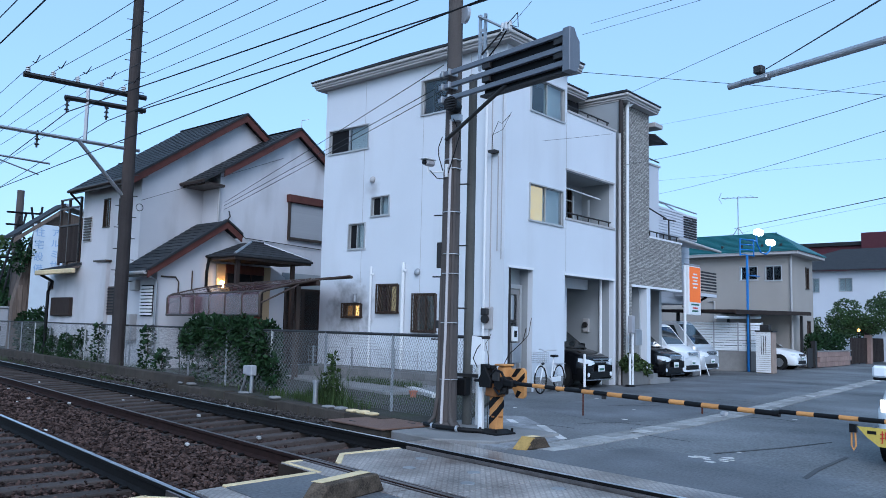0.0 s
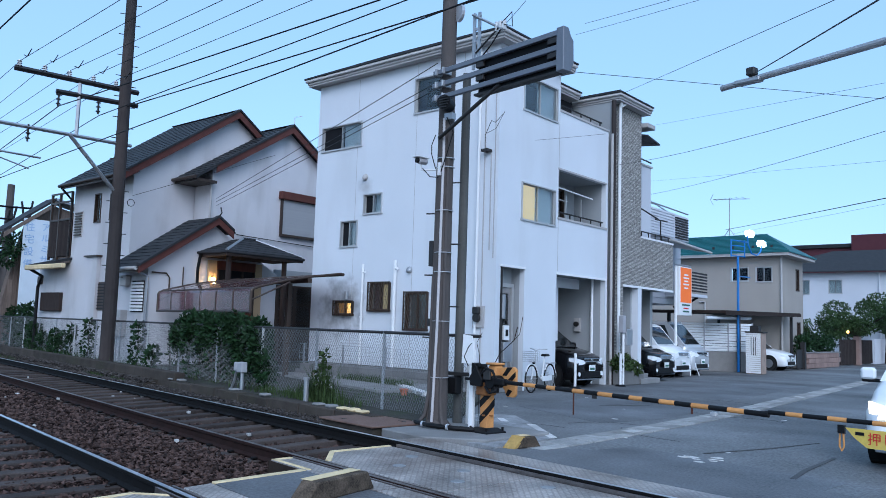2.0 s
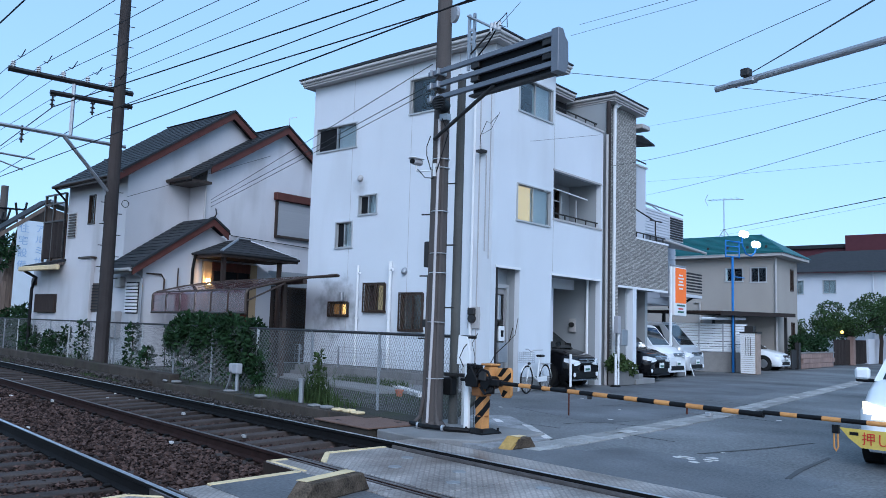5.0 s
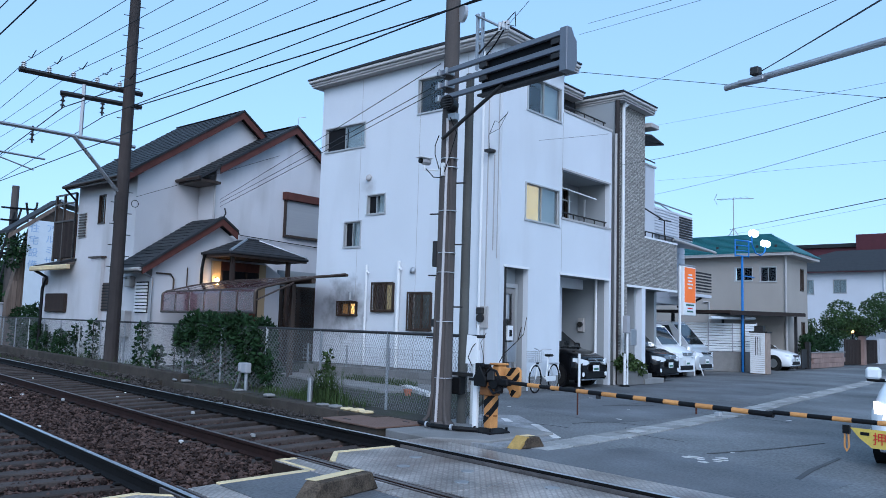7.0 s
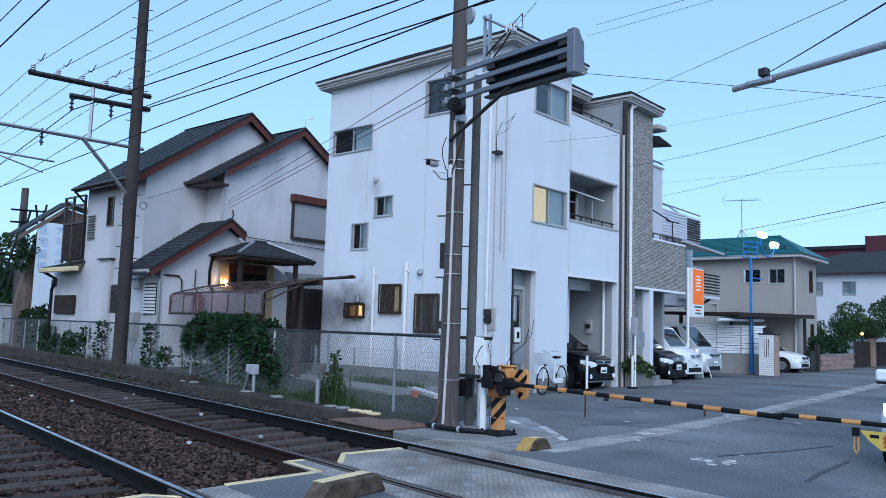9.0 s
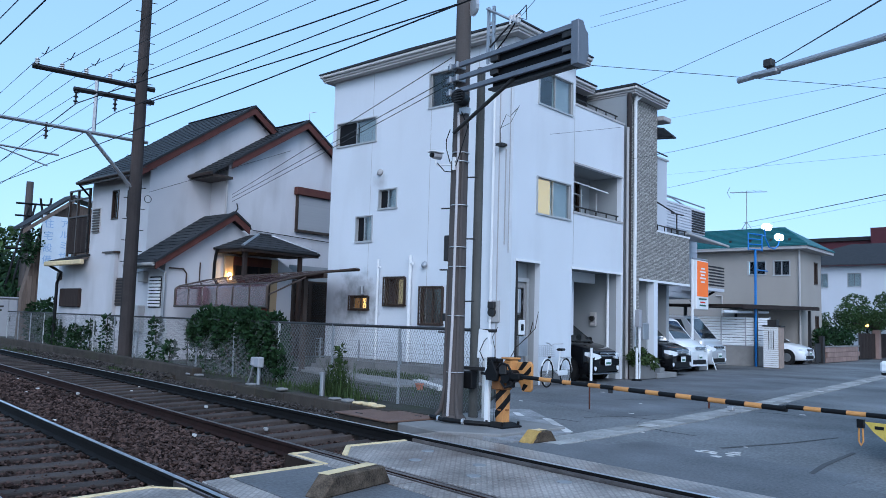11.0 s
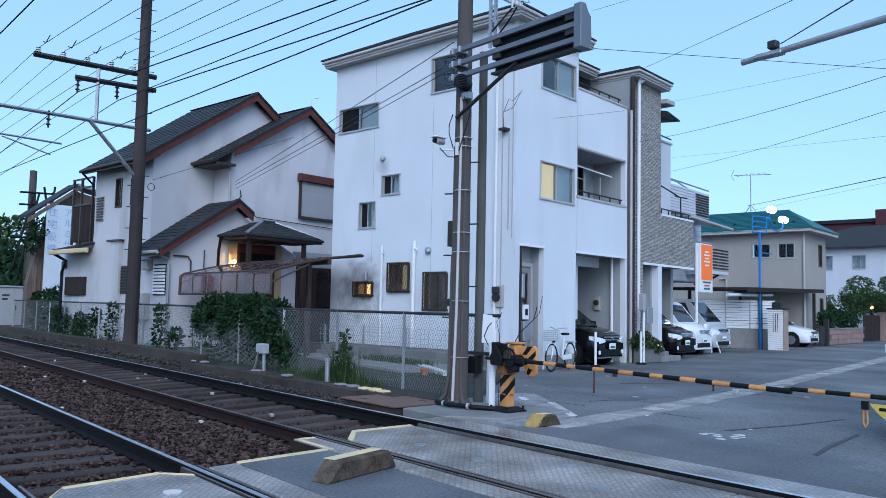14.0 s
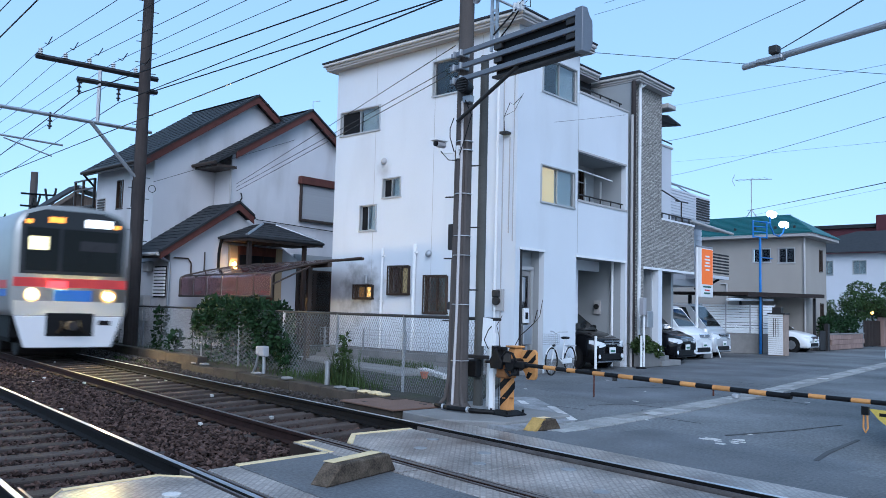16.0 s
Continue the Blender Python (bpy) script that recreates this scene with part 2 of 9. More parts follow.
BANNER_YELLOW = material("yellow_cloth", (0.62, 0.46, 0.1), 0.8, vary=0.15, scale=6)
RED_PRINT = material("red_print", (0.55, 0.04, 0.03), 0.7, vary=0.1)
POST_WHITE = material("pale_post", (0.55, 0.55, 0.54), 0.5, 0.2, vary=0.1)
WIRE_GREY = material("mesh_wire", (0.15, 0.155, 0.16), 0.5, 0.4, vary=0.1)
TERRACOTTA = material("terracotta", (0.42, 0.15, 0.09), 0.8, vary=0.15)
GRASS = material("grass", (0.042, 0.066, 0.022), 0.7, vary=0.3, scale=2, bump=0, random_tint=0.45, island=True)
PAINT_BLACK = material("black_car_paint", (0.004, 0.004, 0.005), 0.07, 0.0, vary=0.05, bump=0)
PAINT_WHITE = material("white_car_paint", (0.80, 0.81, 0.82), 0.22, 0.0, vary=0.02, bump=0)
PAINT_BLACK.node_tree.nodes["Principled BSDF"].inputs["Specular IOR Level"].default_value = 0.25
PAINT_SILVER = material("silver_car_paint", (0.55, 0.56, 0.58), 0.25, 0.3, vary=0.02, bump=0)
CAR_GLASS = material("car_glass", (0.02, 0.024, 0.026), 0.05, 0.0, vary=0.0, bump=0)
HEADLAMP = material("headlamp", (0.8, 0.82, 0.85), 0.1, 0.0, vary=0.05, bump=0)
HEADLAMP_ON = material("lit_headlamp", (0.9, 0.9, 0.85), 0.2, vary=0, bump=0, emit=(1.0, 0.84, 0.5), emit_strength=1.3)
TYRE = material("tyre", (0.018, 0.018, 0.018), 0.85, vary=0.2)
RIM = material("rim", (0.45, 0.45, 0.46), 0.3, 0.8, vary=0.1)
CHROME = material("chrome", (0.75, 0.75, 0.76), 0.12, 1.0, vary=0.02, bump=0)
PLATE_GREEN = material("dark_green_print", (0.05, 0.14, 0.10), 0.6, vary=0.05)
SIGN_ORANGE = material("orange_sign", (0.75, 0.16, 0.03), 0.5, vary=0.04, emit=(1.0, 0.2, 0.03), emit_strength=0.12)
BLUE = material("blue_paint", (0.02, 0.17, 0.50), 0.45, vary=0.1)
LAMP_WHITE = material("white_lamp", (1, 1, 1), 0.4, vary=0, bump=0, emit=(1.0, 0.98, 0.92), emit_strength=5)
LAMP_WARM_SMALL = material("amber_lamp", (1, 0.7, 0.3), 0.4, vary=0, bump=0, emit=(1.0, 0.45, 0.08), emit_strength=2.5)
FENCE_WHITE = material("white_fence", (0.68, 0.70, 0.72), 0.55, vary=0.06)
BRICK_TAN = material("tan_brick", (0.32, 0.25, 0.21), 0.85, vary=0.2, scale=5)
BLOCK_PINK = material("pink_block", (0.27, 0.19, 0.165), 0.9, vary=0.2, scale=3, random_tint=0.12)
TRAIN_STEEL = material("train_steel", (0.40, 0.40, 0.39), 0.35, 0.5, vary=0.06)
TRAIN_SKIRT = material("train_skirt", (0.66, 0.67, 0.70), 0.4, vary=0.05, scale=1.5)
# white paint turned cream: the headlights' warm glow is in the colour
TRAIN_WHITE_GLOW = material("train_white_glow", (0.55, 0.51, 0.44), 0.4, vary=0.04)
TRAIN_RED = material("train_red", (0.5, 0.04, 0.04), 0.4, vary=0.05)
TRAIN_BLUE = material("train_blue", (0.03, 0.13, 0.45), 0.4, vary=0.05)
TRAIN_MASK = material("train_mask", (0.015, 0.015, 0.017), 0.3, vary=0.05)
TRAIN_GLASS = material("train_glass", (0.012, 0.014, 0.014), 0.5, vary=0, bump=0)
CAB_GLOW = material("cab_glow", (0.8, 0.7, 0.4), 0.5, vary=0.1, emit=(1.0, 0.85, 0.4), emit_strength=0.9)
LED_ORANGE = material("led_orange", (1, 0.5, 0.1), 0.5, vary=0, bump=0, emit=(1.0, 0.25, 0.01), emit_strength=0.9)
LED_WHITE = material("led_white", (1, 1, 1), 0.5, vary=0, bump=0, emit=(1.0, 1.0, 0.95), emit_strength=0.9)
LED_RED = material("led_red", (1, 0.1, 0.1), 0.5, vary=0, bump=0, emit=(1.0, 0.04, 0.04), emit_strength=1.2)
TRAIN_LAMP = material("train_headlight", (1, 0.9, 0.6), 0.3, vary=0, bump=0, emit=(1.0, 0.66, 0.25), emit_strength=1700)
YELLOW_WORN = material("worn_kerb_yellow", (0.40, 0.26, 0.085), 0.8, vary=0.3, scale=8, stain=(0.12, 0.10, 0.07), stain_amount=0.7)
# emissive orange that paints the warm halo round each train headlight
LAMP_HALO = material("headlight_halo", (0.6, 0.45, 0.2), 0.5, vary=0, bump=0, emit=(1.0, 0.5, 0.1), emit_strength=0.8)


def tread(mat, length, height, turn):
    """Adds the raised lozenges of tread plate, as relief and slight colour."""
    n, l = mat.node_tree.nodes, mat.node_tree.links
    b = n["Principled BSDF"]
    geo = n.new("ShaderNodeNewGeometry")
    mp = n.new("ShaderNodeMapping")
    mp.inputs["Rotation"].default_value = (0, 0, turn)
    l.new(geo.outputs["Position"], mp.inputs[0])
    br = n.new("ShaderNodeTexBrick")
    br.inputs["Scale"].default_value = 1.0
    br.inputs["Brick Width"].default_value, br.inputs["Row Height"].default_value = length, height
    br.inputs["Mortar Size"].default_value = height * 0.16
    br.inputs["Color1"].default_value, br.inputs["Color2"].default_value, br.inputs["Mortar"].default_value = (1.08, 1.08, 1.08, 1), (0.86, 0.86, 0.86, 1), (0.7, 0.67, 0.65, 1)
    l.new(mp.outputs[0], br.inputs[0])
    old = b.inputs["Base Color"].links[0].from_socket
    mix = n.new("ShaderNodeMix")
    mix.data_type, mix.blend_type = "RGBA", "MULTIPLY"
    mix.inputs[0].default_value = 1.0
    l.new(old, mix.inputs[6])
    l.new(br.outputs["Color"], mix.inputs[7])
    l.new(mix.outputs[2], b.inputs["Base Color"])
    bp = n.new("ShaderNodeBump")
    bp.inputs["Strength"].default_value, bp.inputs["Distance"].default_value = 0.5, 0.01
    l.new(br.outputs["Color"], bp.inputs["Height"])
    l.new(bp.outputs[0], b.inputs["Normal"])


tread(PLATE, 0.13, 0.055, 0.9)


def smudge(mat, centre, reach, color, amount):
    """A sooty stain spreading unevenly round a vent."""
    n, l = mat.node_tree.nodes, mat.node_tree.links
    b = n["Principled BSDF"]
    geo = n.new("ShaderNodeNewGeometry")
    di = n.new("ShaderNodeVectorMath")
    di.operation = "DISTANCE"
    di.inputs[1].default_value = centre
    l.new(geo.outputs["Position"], di.inputs[0])
    no = n.new("ShaderNodeTexNoise")
    no.inputs["Scale"].default_value, no.inputs["Detail"].default_value = 3.5, 8
    l.new(geo.outputs["Position"], no.inputs[0])
    ad = n.new("ShaderNodeMath")
    ad.operation = "MULTIPLY_ADD"
    ad.inputs[1].default_value = reach * 1.6
    l.new(no.outputs[0], ad.inputs[0])
    l.new(di.outputs["Value"], ad.inputs[2])
    mr = n.new("ShaderNodeMapRange")
    mr.inputs[1].default_value, mr.inputs[2].default_value = reach * 0.7, reach * 1.75
    mr.inputs[3].default_value, mr.inputs[4].default_value = amount, 0.0
    l.new(ad.outputs[0], mr.inputs[0])
    old = b.inputs["Base Color"].links[0].from_socket
    mix = n.new("ShaderNodeMix")
    mix.data_type = "RGBA"
    l.new(mr.outputs[0], mix.inputs[0])
    l.new(old, mix.inputs[6])
    mix.inputs[7].default_value = (*color, 1)
    l.new(mix.outputs[2], b.inputs["Base Color"])


smudge(WHITE_WALL, (-16.6, 15.31, 2.0), 1.0, (0.13, 0.125, 0.13), 0.95)
smudge(WHITE_WALL, (-15.8, 15.31, 5.35), 0.35, (0.35, 0.34, 0.34), 0.6)


# ---- building blocks ----


def thing(name, label, category, at=(0, 0, 0), rz=0.0, group="", kind=""):
    ob = new(name)
    ob.empty_display_size = 0.2
    ob.matrix_basis = pose(*at, 0, 0, rz)
    return tagged(ob, label, category, group, kind)


def place_of(ob):
    m = ob.matrix_basis.copy()
    while ob.parent:
        ob = ob.parent
        m = ob.matrix_basis @ m
    return m


def part(name, bm, mat, parent=None, label="", local=False):
    """Links a bmesh as one mesh object, given in the world's space (or, with local, in its thing's)."""
    if parent and not local:
        bm.transform(place_of(parent).inverted())
    bmesh.ops.recalc_face_normals(bm, faces=bm.faces)
    me = bpy.data.meshes.new(name)
    bm.to_mesh(me)
    bm.free()
    me.materials.append(mat)
    ob = new(name, me)
    ob.parent = parent
    if label:
        ob["label"] = label
    return ob


def smooth(ob, angle=40):
    ob.data.shade_auto_smooth(angle=radians(angle)) if hasattr(ob.data, "shade_auto_smooth") else ob.data.polygons.foreach_set("use_smooth", [True] * len(ob.data.polygons))
    return ob


def setting(name, bm, mat, label, category):
    return tagged(part(name, bm, mat), label, category, kind="structure")


def B():
    return bmesh.new()


def box(bm, lo, hi, bevel=0.0, m=None):
    """A box between two corners, its edges bevelled."""
    lo, hi = [min(a, b) for a, b in zip(lo, hi)], [max(a, b) for a, b in zip(lo, hi)]
    vs = [bm.verts.new((x, y, z)) for x in (lo[0], hi[0]) for y in (lo[1], hi[1]) for z in (lo[2], hi[2])]
    fs = [bm.faces.new([vs[i] for i in q]) for q in ((0, 1, 3, 2), (4, 6, 7, 5), (0, 4, 5, 1), (2, 3, 7, 6), (0, 2, 6, 4), (1, 5, 7, 3))]
    if m is not None:
        for v in vs:
            v.co = m @ v.co
    if bevel:
        bmesh.ops.bevel(bm, geom=list({e for f in fs for e in f.edges}), offset=bevel, segments=1, affect="EDGES", profile=0.5)
    return bm


def tube(bm, p0, p1, r0, r1=None, n=12):
    """A round bar from p0 to p1."""
    p0, p1 = Vector(p0), Vector(p1)
    r1 = r0 if r1 is None else r1
    q = (p1 - p0).to_track_quat("Z", "Y")
    rings = [[bm.verts.new(p + q @ Vector((r * math.cos(a), r * math.sin(a), 0))) for a in (2 * math.pi * i / n for i in range(n))] for p, r in ((p0, r0), (p1, r1))]
    for i in range(n):
        bm.faces.new((rings[0][i], rings[0][(i + 1) % n], rings[1][(i + 1) % n], rings[1][i]))
    bm.faces.new(rings[0][::-1])
    bm.faces.new(rings[1])
    return bm


def pipe(bm, pts, r, n=8):
    """A round bar along a line of points, with joints."""
    pts = [Vector(p) for p in pts]
    rings = []
    for i, p in enumerate(pts):
        d = (pts[min(i + 1, len(pts) - 1)] - pts[max(i - 1, 0)]).normalized()
        q = d.to_track_quat("Z", "Y")
        rings.append([bm.verts.new(p + q @ Vector((r * math.cos(a), r * math.sin(a), 0))) for a in (2 * math.pi * k / n for k in range(n))])
    for a, b in zip(rings, rings[1:]):
        s = min(range(n), key=lambda k: sum((a[i].co - b[(i + k) % n].co).length for i in range(n)))
        for i in range(n):
            bm.faces.new((a[i], a[(i + 1) % n], b[(i + 1 + s) % n], b[(i + s) % n]))
    bm.faces.new(rings[0][::-1])
    bm.faces.new(rings[-1])
    return bm


def prism(bm, pts, d, bevel=0.0):
    """A flat outline pushed along d."""
    d = Vector(d)
    a = [bm.verts.new(p) for p in pts]
    b = [bm.verts.new(Vector(p) + d) for p in pts]
    fs = [bm.faces.new(a), bm.faces.new(b[::-1])]
    for i in range(len(a)):
        fs.append(bm.faces.new((a[i], b[i], b[(i + 1) % len(a)], a[(i + 1) % len(a)])))
    if bevel:
        bmesh.ops.bevel(bm, geom=list({e for f in fs for e in f.edges}), offset=bevel, segments=1, affect="EDGES", profile=0.5)
    return bm


def loft(bm, rings, close=True):
    vs = [[bm.verts.new(p) for p in r] for r in rings]
    n = len(vs[0])
    for a, b in zip(vs, vs[1:]):
        for i in range(n):
            bm.faces.new((a[i], a[(i + 1) % n], b[(i + 1) % n], b[i]))
    if close:
        bm.faces.new(vs[0][::-1])
        bm.faces.new(vs[-1])
    return bm


def wall(bm, u0, u1, z0, z1, thick, holes, axis, at):
    """A wall with openings. axis 'x': runs along x with its face at y=at and its thickness towards +y;
    axis 'y': runs along y with its face at x=at and its thickness towards -x. holes: (u0, u1, z0, z1)."""
    us = sorted({u0, u1, *[min(max(h[0], u0), u1) for h in holes], *[min(max(h[1], u0), u1) for h in holes]})
    zs = sorted({z0, z1, *[min(max(h[2], z0), z1) for h in holes], *[min(max(h[3], z0), z1) for h in holes]})
    solid = {}
    for i in range(len(us) - 1):
        for j in range(len(zs) - 1):
            cu, cz = (us[i] + us[i + 1]) / 2, (zs[j] + zs[j + 1]) / 2
            solid[i, j] = not any(h[0] < cu < h[1] and h[2] < cz < h[3] for h in holes)
    verts = {}

    def v(i, j, k):
        if (i, j, k) not in verts:
            p = (us[i], at + k * thick, zs[j]) if axis == "x" else (at - k * thick, us[i], zs[j])
            verts[i, j, k] = bm.verts.new(p)
        return verts[i, j, k]

    for (i, j), s in solid.items():
        if not s:
            continue
        for k in (0, 1):
            bm.faces.new((v(i, j, k), v(i + 1, j, k), v(i + 1, j + 1, k), v(i, j + 1, k)))
        for di, dj, e in ((-1, 0, ((i, j), (i, j + 1))), (1, 0, ((i + 1, j), (i + 1, j + 1))), (0, -1, ((i, j), (i + 1, j))), (0, 1, ((i, j + 1), (i + 1, j + 1)))):
            if not solid.get((i + di, j + dj), False):
                bm.faces.new((v(*e[0], 0), v(*e[1], 0), v(*e[1], 1), v(*e[0], 1)))
    return bm

# ---- ground, tracks and crossing ----
RD = Vector((1, -0.153, 0)).normalized()      # along the tracks
RN = Vector((0.153, 1, 0)).normalized()       # across the tracks, away from the eye
rng = np.random.default_rng(7)


def tp(s, d, z=0.0):
    """A point s along the tracks and d across them."""
    return RD * s + RN * d + Vector((0, 0, z))


TRACK = Matrix(((RD.x, RN.x, 0, 0), (RD.y, RN.y, 0, 0), (0, 0, 1, 0), (0, 0, 0, 1)))


def tbox(bm, s0, s1, d0, d1, z0, z1, bevel=0.0):
    return box(bm, (s0, d0, z0), (s1, d1, z1), bevel, TRACK)


def tprism(bm, sd, z0, z1, bevel=0.0):
    return prism(bm, [tp(s, d, z0) for s, d in sd], (0, 0, z1 - z0), bevel)


def shards(count, s, d, z, size, seed):
    """Broken stones strewn over a stretch of the track bed, as vertices and faces."""
    r = np.random.default_rng(seed)
    octa = np.array([(1, 0, 0), (-1, 0, 0), (0, 1, 0), (0, -1, 0), (0, 0, 1), (0, 0, -1)], float)
    tri = np.array([(0, 2, 4), (2, 1, 4), (1, 3, 4), (3, 0, 4), (2, 0, 5), (1, 2, 5), (3, 1, 5), (0, 3, 5)])
    c = np.stack([r.uniform(*s, count), r.uniform(*d, count), r.uniform(*z, count)], 1)
    sz = r.uniform(*size, (count, 1, 1)) * np.array([1, 0.8, 0.65])
    v = octa[None] * sz * r.uniform(0.65, 1.3, (count, 6, 1)) + r.normal(0, 0.12, (count, 6, 3)) * sz
    a, t = r.uniform(0, 6.28, count), r.normal(0, 0.5, count)
    ca, sa, ct, st = np.cos(a), np.sin(a), np.cos(t), np.sin(t)
    x, y, zz = v[..., 0], v[..., 1] * ct[:, None] - v[..., 2] * st[:, None], v[..., 1] * st[:, None] + v[..., 2] * ct[:, None]
    v = np.stack([x * ca[:, None] - y * sa[:, None], x * sa[:, None] + y * ca[:, None], zz], 2) + c[:, None]
    v = v.reshape(-1, 3)
    w = np.stack([v[:, 0] * RD.x + v[:, 1] * RN.x, v[:, 0] * RD.y + v[:, 1] * RN.y, v[:, 2]], 1)
    f = (tri[None] + 6 * np.arange(count)[:, None, None]).reshape(-1, 3)
    return w, f


def stones(name, batches, mat, label):
    vs, fs, n = [], [], 0
    for b in batches:
        w, f = shards(*b)
        vs.append(w)
        fs.append(f + n)
        n += len(w)
    v, f = np.concatenate(vs), np.concatenate(fs)
    me = bpy.data.meshes.new(name)
    me.from_pydata(v.tolist(), [], f.tolist())
    me.materials.append(mat)
    return tagged(new(name, me), label, "gravel", kind="stuff")


bm = B()
box(bm, (-900, -500, -0.9), (900, 1500, -0.42))
setting("ground", bm, SOIL, "dark bare soil spreading out under the whole district", "ground")

# bed under the stones, its black colour standing for shade between them
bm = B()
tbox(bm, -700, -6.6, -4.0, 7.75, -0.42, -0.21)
setting("track_bed", bm, BALLAST_GAP_SHADE, "ballast bed under the two railway tracks, blackened as shade between the stones", "track bed")

bm = B()
prism(bm, [(-9.3, 9.1, -0.4), (-7.6, 8.75, -0.4), (-4.2, 7.85, -0.4), (40, 1.0, -0.4), (40, 90, -0.4), (-90, 90, -0.4), (-90, 32, -0.4), (-18.4, 26, -0.4), (-18.4, 15.0, -0.4), (-11.6, 13.2, -0.4)], (0, 0, 0.392))
setting("road", bm, ASPHALT, "worn grey asphalt road with patches and cracks", "road")
bm = B()
tprism(bm, [(-6.4, 1.35), (-6.4, -12), (40, -12), (40, 1.35)], -0.4, -0.008)
setting("road_near", bm, ASPHALT, "worn grey asphalt road before the crossing", "road")

bm = B()
tprism(bm, [(-34, 7.86), (-11.2, 7.86), (-9.5, 8.0), (-9.7, 8.9), (-13.3, 13.3), (-70, 30), (-70, 7.86)], -0.4, 0.06)
setting("yard", bm, YARD, "bare trodden yard of soil and old concrete behind the fence, coloured dark as shaded", "yard")
bm = B()
prism(bm, [(-17.9, 14.0, 0.05), (-12.2, 12.4, 0.05), (-11.4, 13.6, 0.05), (-11.3, 15.3, 0.05), (-17.9, 15.3, 0.05)], (0, 0, 0.06))
setting("pavement", bm, CONCRETE, "stained pale concrete paving beside the white building", "paving")

for pts in ([(-13.1, 13.9), (-12.95, 14.05), (-10.95, 12.75), (-11.05, 12.6)], [(-14.9, 12.9), (-14.5, 13.05), (-13.4, 12.2), (-13.8, 12.0)]):
    setting("paving_edge", prism(B(), [(x, y, 0.05) for x, y in pts], (0, 0, 0.09)), LINE_WHITE, "pale concrete edging strip in the yard", "edging")

# rails on their sleepers
RAILS = ((1.51, 0.0), (3.01, 0.0), (4.905, 0.0), (6.405, 0.055))
CENTRES = ((2.26, 0.0, 0.0), (5.655, 0.0275, 0.055))
profile = [(-0.065, -0.155), (0.065, -0.155), (0.065, -0.143), (0.012, -0.12), (0.009, -0.045), (0.034, -0.03), (0.034, -0.004), (0.028, 0.0),
           (-0.028, 0.0), (-0.034, -0.004), (-0.034, -0.03), (-0.009, -0.045), (-0.012, -0.12), (-0.065, -0.143)]
for i, (d, z) in enumerate(RAILS):
    rail = tagged(new("rail"), ("shiny worn steel rail with rusty sides" if i != 2 else "dull rust-brown steel rail"), "rail", group="rails", kind="structure")
    rail.matrix_basis = Matrix.Translation(tp(0, d, 0))
    bm = B()
    prism(bm, [tp(-620, d + u, z + w) for u, w in profile], RD * 670)
    part("rail_body", bm, RAIL_RUST if i == 2 else RAIL_SIDE, rail)
    bm = B()
    tbox(bm, -620, 50, d - 0.026, d + 0.026, z + 0.0005, z + 0.003)
    part("running_face", bm, RAIL_TOP if i != 2 else RAIL_WORN, rail, "polished running band")

sleeper_mesh = None
for c, z, cant in CENTRES:
    tilt = math.atan2(cant, 1.5)
    for k in range(72):
        s = -7.0 - 0.62 * k + float(rng.normal(0, 0.02))
        if c > 4 and s > -8.4:
            continue
        if sleeper_mesh is None:
            bm = B()
            box(bm, (-0.11, -1.22, -0.14), (0.11, 1.22, 0.0), 0.012)
            sleeper_mesh = bpy.data.meshes.new("sleeper")
            bm.to_mesh(sleeper_mesh)
            bm.free()
            sleeper_mesh.materials.append(SLEEPER)
        ob = tagged(new("sleeper", sleeper_mesh), "weathered dark timber sleeper bedded in ballast", "sleeper", group="sleepers under the tracks")
        ob.matrix_basis = Matrix.Translation(tp(s, c + float(rng.normal(0, 0.02)), z - 0.157)) @ TRACK @ pose(0, 0, 0, math.degrees(tilt), 0, float(rng.normal(0, 0.5)))

# rail fastenings along the nearest stretch
bm = B()
for d, z in RAILS:
    for k in range(34):
        s = -7.0 - 0.62 * k
        for e in (-0.10, 0.10):
            tbox(bm, s - 0.04, s + 0.04, d + e - 0.035, d + e + 0.035, z - 0.156, z - 0.125, 0.01)
ob = part("rail_fastening", bm, RAIL_SIDE)
tagged(ob, "small rusty rail clips on the sleepers", "rail clip", kind="stuff")

stones("ballast", [
    (34000, (-16, -6.9), (0.0, 6.35), (-0.235, -0.166), (0.018, 0.042), 1),
    (16000, (-27, -16), (0.0, 6.35), (-0.235, -0.175), (0.025, 0.05), 2),
    (7000, (-60, -27), (-2, 7.0), (-0.225, -0.16), (0.05, 0.08), 3),
    (6000, (-16, -7.2), (3.3, 4.65), (-0.2, -0.125), (0.02, 0.045), 5),
    (4000, (-26, -16), (3.3, 4.65), (-0.2, -0.11), (0.03, 0.055), 6)], BALLAST, "rust-brown crushed stone ballast between the rails")
for k in range(26):
    s, d = float(rng.uniform(-24, -8.5)), float(rng.uniform(3.2, 7.4))
    bm = B()
    r = float(rng.uniform(0.02, 0.045))
    tbox(bm, s, s + r * 2.2, d, d + r * 1.4, -0.15, -0.12 + r * 0.4, 0.006)
    tagged(part("litter", bm, LINE_WHITE), "small pale scrap lying on the ballast", "litter", group="scraps on the ballast")
stones("verge_gravel", [
    (12000, (-30, -9.2), (6.5, 7.6), (-0.22, -0.13), (0.02, 0.045), 8),
    (2600, (-34, -19), (7.0, 7.3), (-0.16, -0.05), (0.03, 0.055), 9),
    (1500, (-34, -19), (7.25, 7.6), (-0.05, 0.05), (0.025, 0.05), 10),
    (1500, (-19, -10.7), (7.15, 7.55), (-0.14, -0.06), (0.02, 0.04), 11)], BALLAST_GREY, "grey crushed stone on the verge of the track")

